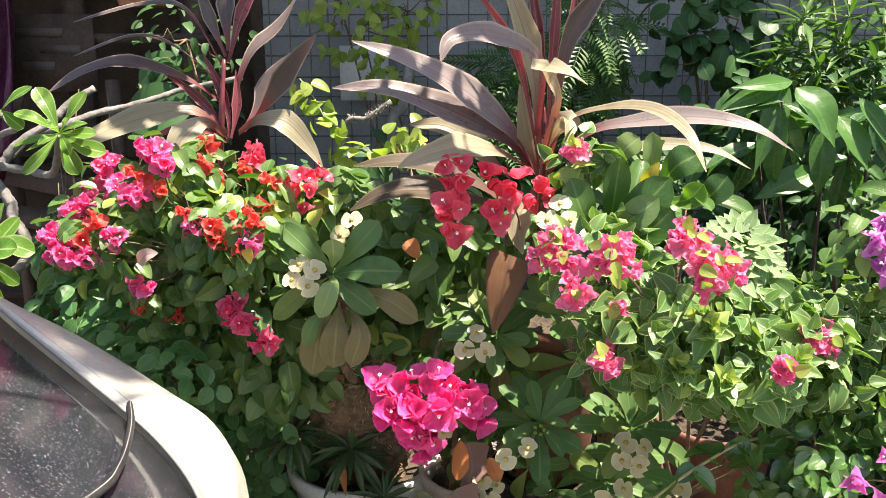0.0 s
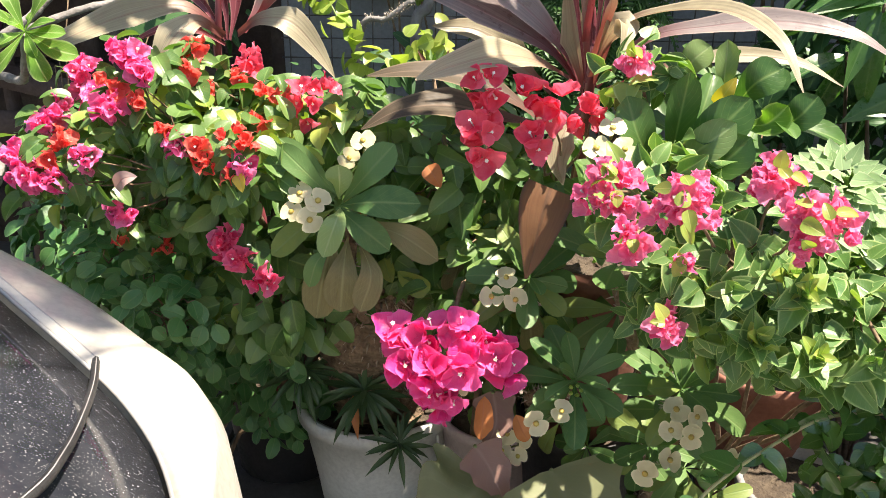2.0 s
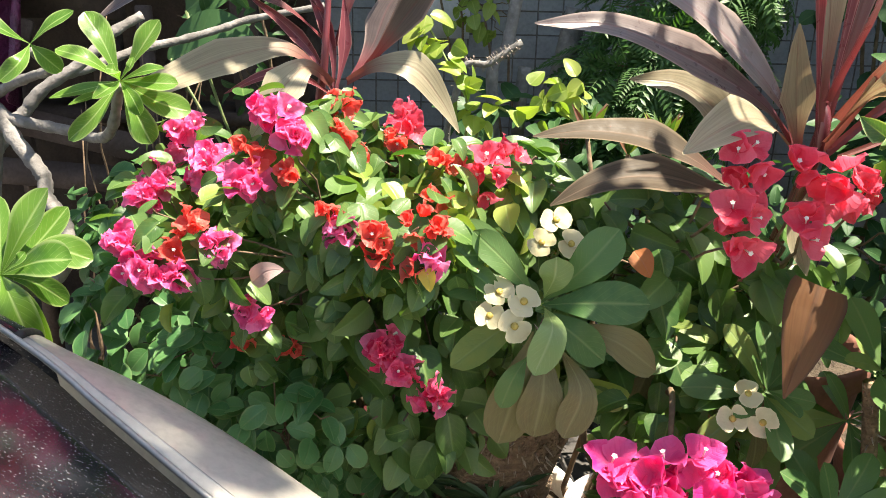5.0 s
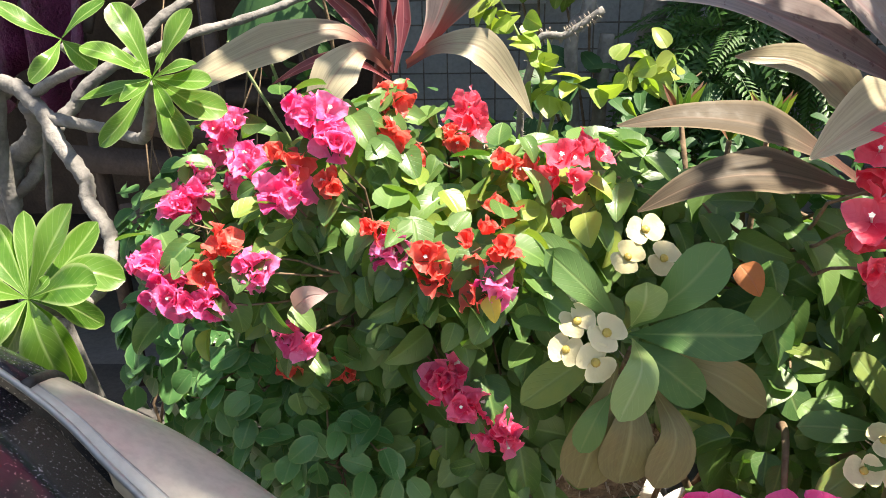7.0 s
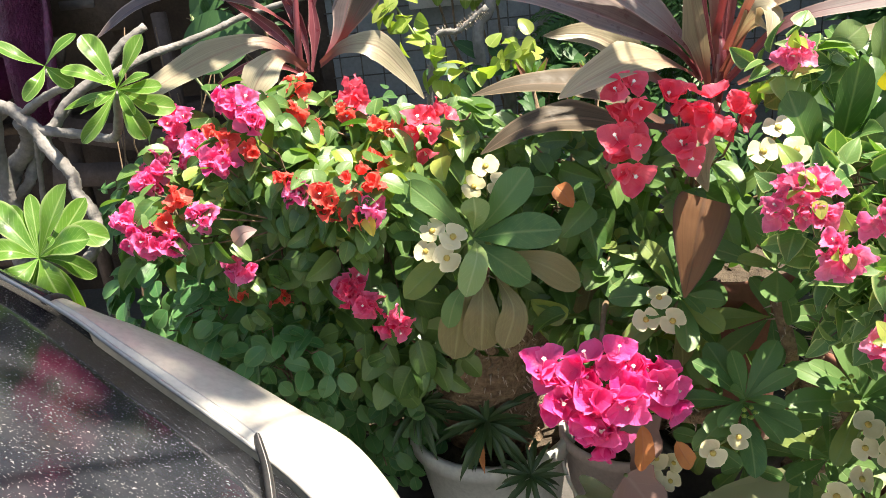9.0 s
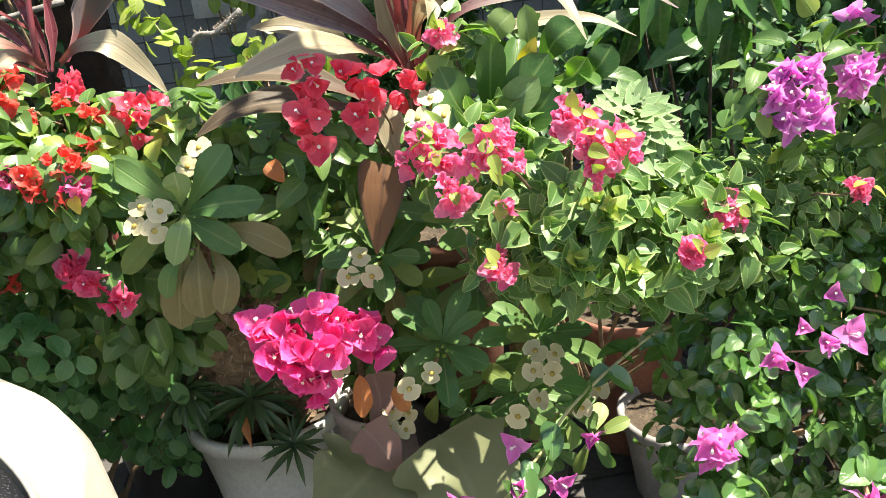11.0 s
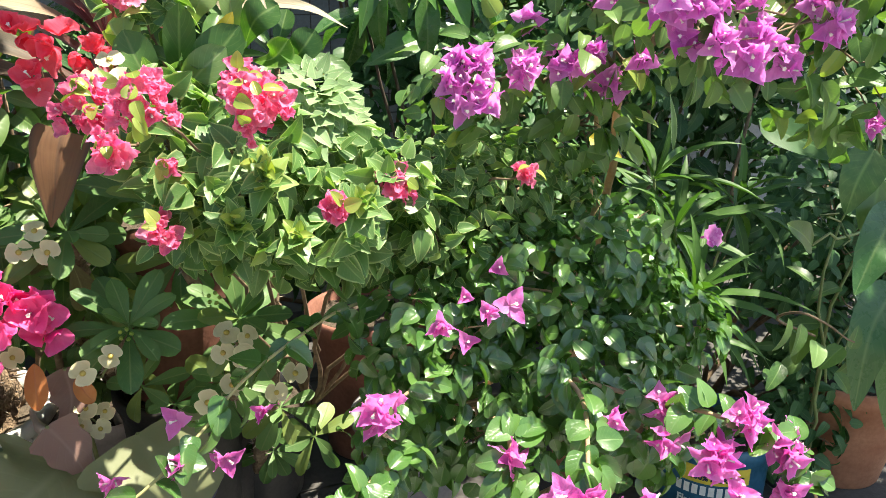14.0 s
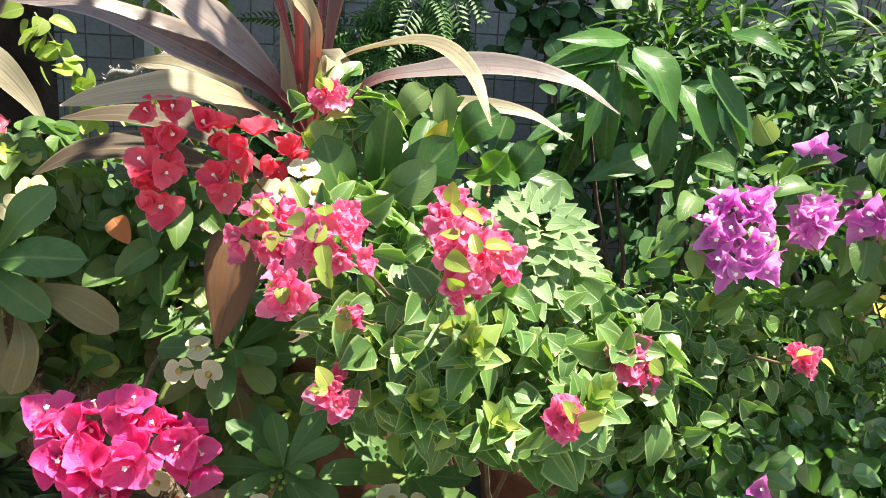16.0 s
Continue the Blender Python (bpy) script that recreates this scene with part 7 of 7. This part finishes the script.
v2 = thing("climbing_vine", (0.0, 3.1, GROUND), "tangled vine with small green leaves climbing the wire mesh", "vine")
V2 = [(-0.300, 2.950, 1.603) + (0.24, 0.1, 0.14), (-0.386, 3.000, 1.706) + (0.2, 0.1, 0.12), (-0.133, 2.950, 1.663) + (0.15, 0.1, 0.1), (-0.198, 2.950, 1.441) + (0.12, 0.08, 0.1)]
stems(v2, (0.0, 3.1, GROUND), V2, STEM_BROWN, 0.007, 5)
fill_clumps(v2, V2, VINE, 150, 150)
TRUNKS = [([(0.10, 2.9, GROUND), (0.020, 2.900, 1.055), (0.053, 2.900, 1.261), (0.085, 2.900, 1.439)], 0.035), ([(-0.05, 2.7, GROUND), (-0.176, 2.700, 1.169), (-0.138, 2.720, 1.338), (-0.113, 2.750, 1.473)], 0.018), ([(-0.1, 2.75, GROUND), (-0.093, 2.750, 1.069), (-0.081, 2.750, 1.278)], 0.02)]
tk = thing("bare_tree", (0.05, 2.85, GROUND), "bare thin grey-brown trunks in front of the wire mesh", "tree")
for line, r in TRUNKS:
    pts = bezier(line, 6)
    child("trunk", mesh_from("trunk", *tube(pts, [r] * len(pts), 9), (BARK_GREY,)), tk)
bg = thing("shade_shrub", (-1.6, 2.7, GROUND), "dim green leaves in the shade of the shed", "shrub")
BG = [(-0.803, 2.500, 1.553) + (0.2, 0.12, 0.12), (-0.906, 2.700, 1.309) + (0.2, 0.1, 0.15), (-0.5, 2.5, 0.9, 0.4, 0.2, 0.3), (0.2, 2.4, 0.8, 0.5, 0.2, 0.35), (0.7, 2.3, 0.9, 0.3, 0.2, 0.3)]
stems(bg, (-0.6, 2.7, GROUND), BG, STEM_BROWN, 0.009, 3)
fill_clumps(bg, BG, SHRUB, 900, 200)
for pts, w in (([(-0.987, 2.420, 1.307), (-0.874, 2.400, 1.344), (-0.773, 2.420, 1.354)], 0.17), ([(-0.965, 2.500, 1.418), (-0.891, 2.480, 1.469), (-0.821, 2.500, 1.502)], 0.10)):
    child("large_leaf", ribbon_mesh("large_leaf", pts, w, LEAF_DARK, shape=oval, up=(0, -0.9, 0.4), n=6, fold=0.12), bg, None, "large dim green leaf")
    line = wobbly((-0.6, 2.7, GROUND), pts[0], 5, 0.02)
    child("leaf_stalk", mesh_from("leaf_stalk", *tube(line, np.linspace(0.006, 0.004, 6), 6), (STEM_GREEN,)), bg)

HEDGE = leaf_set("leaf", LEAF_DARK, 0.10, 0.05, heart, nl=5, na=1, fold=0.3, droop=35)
# dark leaf mass added where the gaps below the wall are just deep shade
hd = thing("shade_fill_hedge", (1.9, 2.6, GROUND), "dense dark hedge added to stand for the shade below the wall", "hedge")
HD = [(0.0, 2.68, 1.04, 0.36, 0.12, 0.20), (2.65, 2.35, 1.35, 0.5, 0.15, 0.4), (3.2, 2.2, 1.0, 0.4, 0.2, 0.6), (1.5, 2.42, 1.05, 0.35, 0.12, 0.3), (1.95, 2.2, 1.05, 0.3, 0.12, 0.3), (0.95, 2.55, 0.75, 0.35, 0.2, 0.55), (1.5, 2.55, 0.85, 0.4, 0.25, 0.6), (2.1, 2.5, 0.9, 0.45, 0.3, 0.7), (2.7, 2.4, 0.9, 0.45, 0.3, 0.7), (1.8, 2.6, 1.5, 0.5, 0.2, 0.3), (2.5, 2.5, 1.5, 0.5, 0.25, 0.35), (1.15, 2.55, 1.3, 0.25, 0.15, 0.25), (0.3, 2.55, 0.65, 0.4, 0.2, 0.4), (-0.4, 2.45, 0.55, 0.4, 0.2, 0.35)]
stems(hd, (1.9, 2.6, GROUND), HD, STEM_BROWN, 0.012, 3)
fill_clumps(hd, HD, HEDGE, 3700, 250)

CROTON_RED = leaf_material("leaf_croton_red", (0.24, 0.10, 0.07), (0.38, 0.22, 0.14), (0.4, 0.3, 0.2), rough=0.4, through_light=0.35, glow=(1.3, 0.8, 0.5))
cr = thing("croton", (0.02, 1.90, GROUND), "small croton with upright pink-tipped and green leaves", "croton")
for p, n in (((-0.077, 1.800, 1.245), 9), ((0.039, 1.760, 1.237), 11), ((-0.009, 1.780, 1.220), 8)):
    line = wobbly((0.02, 1.90, GROUND), p, 6, 0.02)
    child("stem", mesh_from("stem", *tube(line, np.linspace(0.007, 0.004, 7), 7), (STEM_BROWN,)), cr)
    for k in range(n):
        mat = CROTON_RED if k % 4 == 0 else (LEAF_YOUNG if k % 4 == 1 else LEAF_BOUG)
        o = unit(np.array((math.cos(k * 2.4), math.sin(k * 2.4), 1.9)))
        q = np.array(p)
        child("leaf", ribbon_mesh("leaf", [tuple(q), tuple(q + o * 0.036), tuple(q + o * 0.070 + np.array((0, 0, -0.004)))], 0.012, mat, shape=lance, up=(0.1, -1, 0.4), n=4, fold=0.3), cr)

ts = thing("crown_of_thorns", (0.10, 2.35, GROUND), "bare grey thorny stem leaning against the vine", "crown of thorns", "crown of thorns plants")
line = bezier([(0.10, 2.35, GROUND), (-0.28, 2.30, 0.95), (-0.285, 2.250, 1.292), (-0.219, 2.250, 1.328), (-0.149, 2.250, 1.376)], 6)
radii = [0.008] * len(line)
stem = child("thorny_stem", mesh_from("thorny_stem", *tube(line, radii, 8), (BARK_GREY,)), ts)
v, f, u, s = thorns_on(line, radii, 200, 0.010)
tn = new("spine_cover", mesh_from("spine_cover", v, f, u, (THORN,)))
tagged(tn, kind="stuff").parent = stem
tn.matrix_basis = stem.matrix_basis.inverted() @ Matrix.Translation(-ts.location)

# small withered and yellowed leaves
for plant, pts, w, mat, lab in ((b1, [(-0.351, 1.330, 1.169), (-0.346, 1.325, 1.159), (-0.343, 1.325, 1.142)], 0.022, LEAF_YELLOW, "yellow leaf"),
                                (b1, [(-0.565, 1.380, 1.129), (-0.545, 1.370, 1.147), (-0.523, 1.370, 1.151)], 0.03, LEAF_MAUVE_PALE, "withered pale bract"),
                                (b2, [(-0.070, 1.460, 1.153), (-0.059, 1.450, 1.140), (-0.047, 1.450, 1.119)], 0.036, LEAF_ORANGE, "withered orange leaf"),
                                (e4, [(0.360, 1.360, 1.279), (0.367, 1.350, 1.298), (0.380, 1.350, 1.321)], 0.03, LEAF_YELLOW, "yellow leaf"),
                                (b5, [(0.988, 1.280, 1.103), (1.011, 1.270, 1.092), (1.055, 1.270, 1.063)], 0.036, LEAF_YELLOW, "yellow leaf")):
    child("withered_leaf", ribbon_mesh("withered_leaf", pts, w, mat, shape=heart, up=(0, -0.9, 0.4), n=4, fold=0.2), plant, None, lab)

# ---- large lobed leaves low in front ----
def lobed(v):
    return np.clip(np.sin(np.pi * v ** 0.5), 0, 1) ** 0.7 * (1 - 0.35 * v) * (1 + 0.14 * np.sin(v * 16))


lv = thing("large_leaved_plant", (0.08, 1.62, GROUND), "low plant with very large dull olive lobed leaves and mauve-brown leaves", "foliage plant")
for pts, w, mat, lab in (([(0.040, 1.410, 0.560), (0.005, 1.370, 0.546), (-0.053, 1.340, 0.514), (-0.094, 1.330, 0.460)], 0.23, LEAF_OLIVE, "large dull olive leaf"),
                         ([(0.165, 1.410, 0.592), (0.196, 1.350, 0.545), (0.210, 1.320, 0.472), (0.205, 1.310, 0.380)], 0.25, LEAF_OLIVE, "large dull olive leaf"),
                         ([(0.022, 1.420, 0.632), (0.056, 1.400, 0.583), (0.090, 1.380, 0.505)], 0.095, LEAF_MAUVE, "mauve-brown leaf"),
                         ([(0.054, 1.500, 0.700), (0.061, 1.470, 0.648), (0.040, 1.450, 0.600)], 0.085, LEAF_MAUVE, "mauve-brown leaf")):
    child("large_leaf", ribbon_mesh("large_leaf", pts, w, mat, shape=lobed, up=(0, -0.7, 0.7), na=4, fold=0.15, n=7, wave=0.03), lv, None, lab)
    line = wobbly((0.08, 1.62, GROUND), pts[0], 5, 0.015)
    child("leaf_stalk", mesh_from("leaf_stalk", *tube(line, np.linspace(0.006, 0.004, 6), 6), (STEM_GREEN,)), lv)

# fallen bract on the slabs
fallen = thing("fallen_bract", (0.797, 1.503, 0.120), "fallen magenta bract on the concrete", "petal")
child("petal", MAGENTA[2][0], fallen, Matrix.Translation((0.794, 1.497, 0.125)) @ Matrix.Rotation(2.6, 4, "X") @ Matrix.Scale(0.8, 4))

# ---- unseen tree, added so its crown shades the car, plants and ground ----
st = thing("unseen_shade_tree", (-0.5, -1.25, GROUND), "unseen tree added to shade the car, some plants and the ground", "tree")
# spots to darken: place, distance towards the sun, clump radii, leaf count
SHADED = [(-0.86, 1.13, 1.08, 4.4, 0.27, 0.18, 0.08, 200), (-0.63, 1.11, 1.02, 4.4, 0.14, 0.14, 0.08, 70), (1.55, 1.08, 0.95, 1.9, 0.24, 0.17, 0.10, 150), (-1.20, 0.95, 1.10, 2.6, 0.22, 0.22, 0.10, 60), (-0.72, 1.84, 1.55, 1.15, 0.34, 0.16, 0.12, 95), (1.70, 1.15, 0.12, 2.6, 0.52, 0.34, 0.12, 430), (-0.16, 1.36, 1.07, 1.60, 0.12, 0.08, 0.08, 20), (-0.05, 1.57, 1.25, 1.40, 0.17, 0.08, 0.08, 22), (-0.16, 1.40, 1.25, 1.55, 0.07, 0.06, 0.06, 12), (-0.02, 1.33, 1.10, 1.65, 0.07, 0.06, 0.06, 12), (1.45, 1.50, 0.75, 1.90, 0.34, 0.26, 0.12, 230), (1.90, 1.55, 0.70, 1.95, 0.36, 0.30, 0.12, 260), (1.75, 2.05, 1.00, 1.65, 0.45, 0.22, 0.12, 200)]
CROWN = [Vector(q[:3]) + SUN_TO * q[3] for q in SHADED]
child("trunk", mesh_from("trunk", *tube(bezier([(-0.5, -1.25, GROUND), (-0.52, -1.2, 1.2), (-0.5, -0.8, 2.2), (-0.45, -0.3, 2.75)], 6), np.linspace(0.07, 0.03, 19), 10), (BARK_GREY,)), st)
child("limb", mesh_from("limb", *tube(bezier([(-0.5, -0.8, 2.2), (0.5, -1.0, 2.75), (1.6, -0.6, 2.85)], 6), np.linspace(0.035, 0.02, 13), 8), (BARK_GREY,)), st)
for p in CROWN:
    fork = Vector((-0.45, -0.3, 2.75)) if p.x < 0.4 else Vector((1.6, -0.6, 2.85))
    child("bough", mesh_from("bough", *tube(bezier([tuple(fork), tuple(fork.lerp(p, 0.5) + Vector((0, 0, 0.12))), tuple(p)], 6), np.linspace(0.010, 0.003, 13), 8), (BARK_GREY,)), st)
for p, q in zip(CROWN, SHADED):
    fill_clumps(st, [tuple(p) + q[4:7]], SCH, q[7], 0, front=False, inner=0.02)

# sprays of the dark shrub that lean out in front of the bougainvillea
SPRAYS = [(-0.67, 1.52, 0.93, 0.10, 0.06, 0.10), (-0.55, 1.47, 0.87, 0.10, 0.06, 0.09), (-0.60, 1.55, 0.78, 0.12, 0.07, 0.10)]
stems(d1, (-0.72, 1.95, GROUND), SPRAYS, STEM_BROWN, 0.006, 4)
fill_clumps(d1, SPRAYS, ROUND, 300, 0, size=(0.65, 1.1))
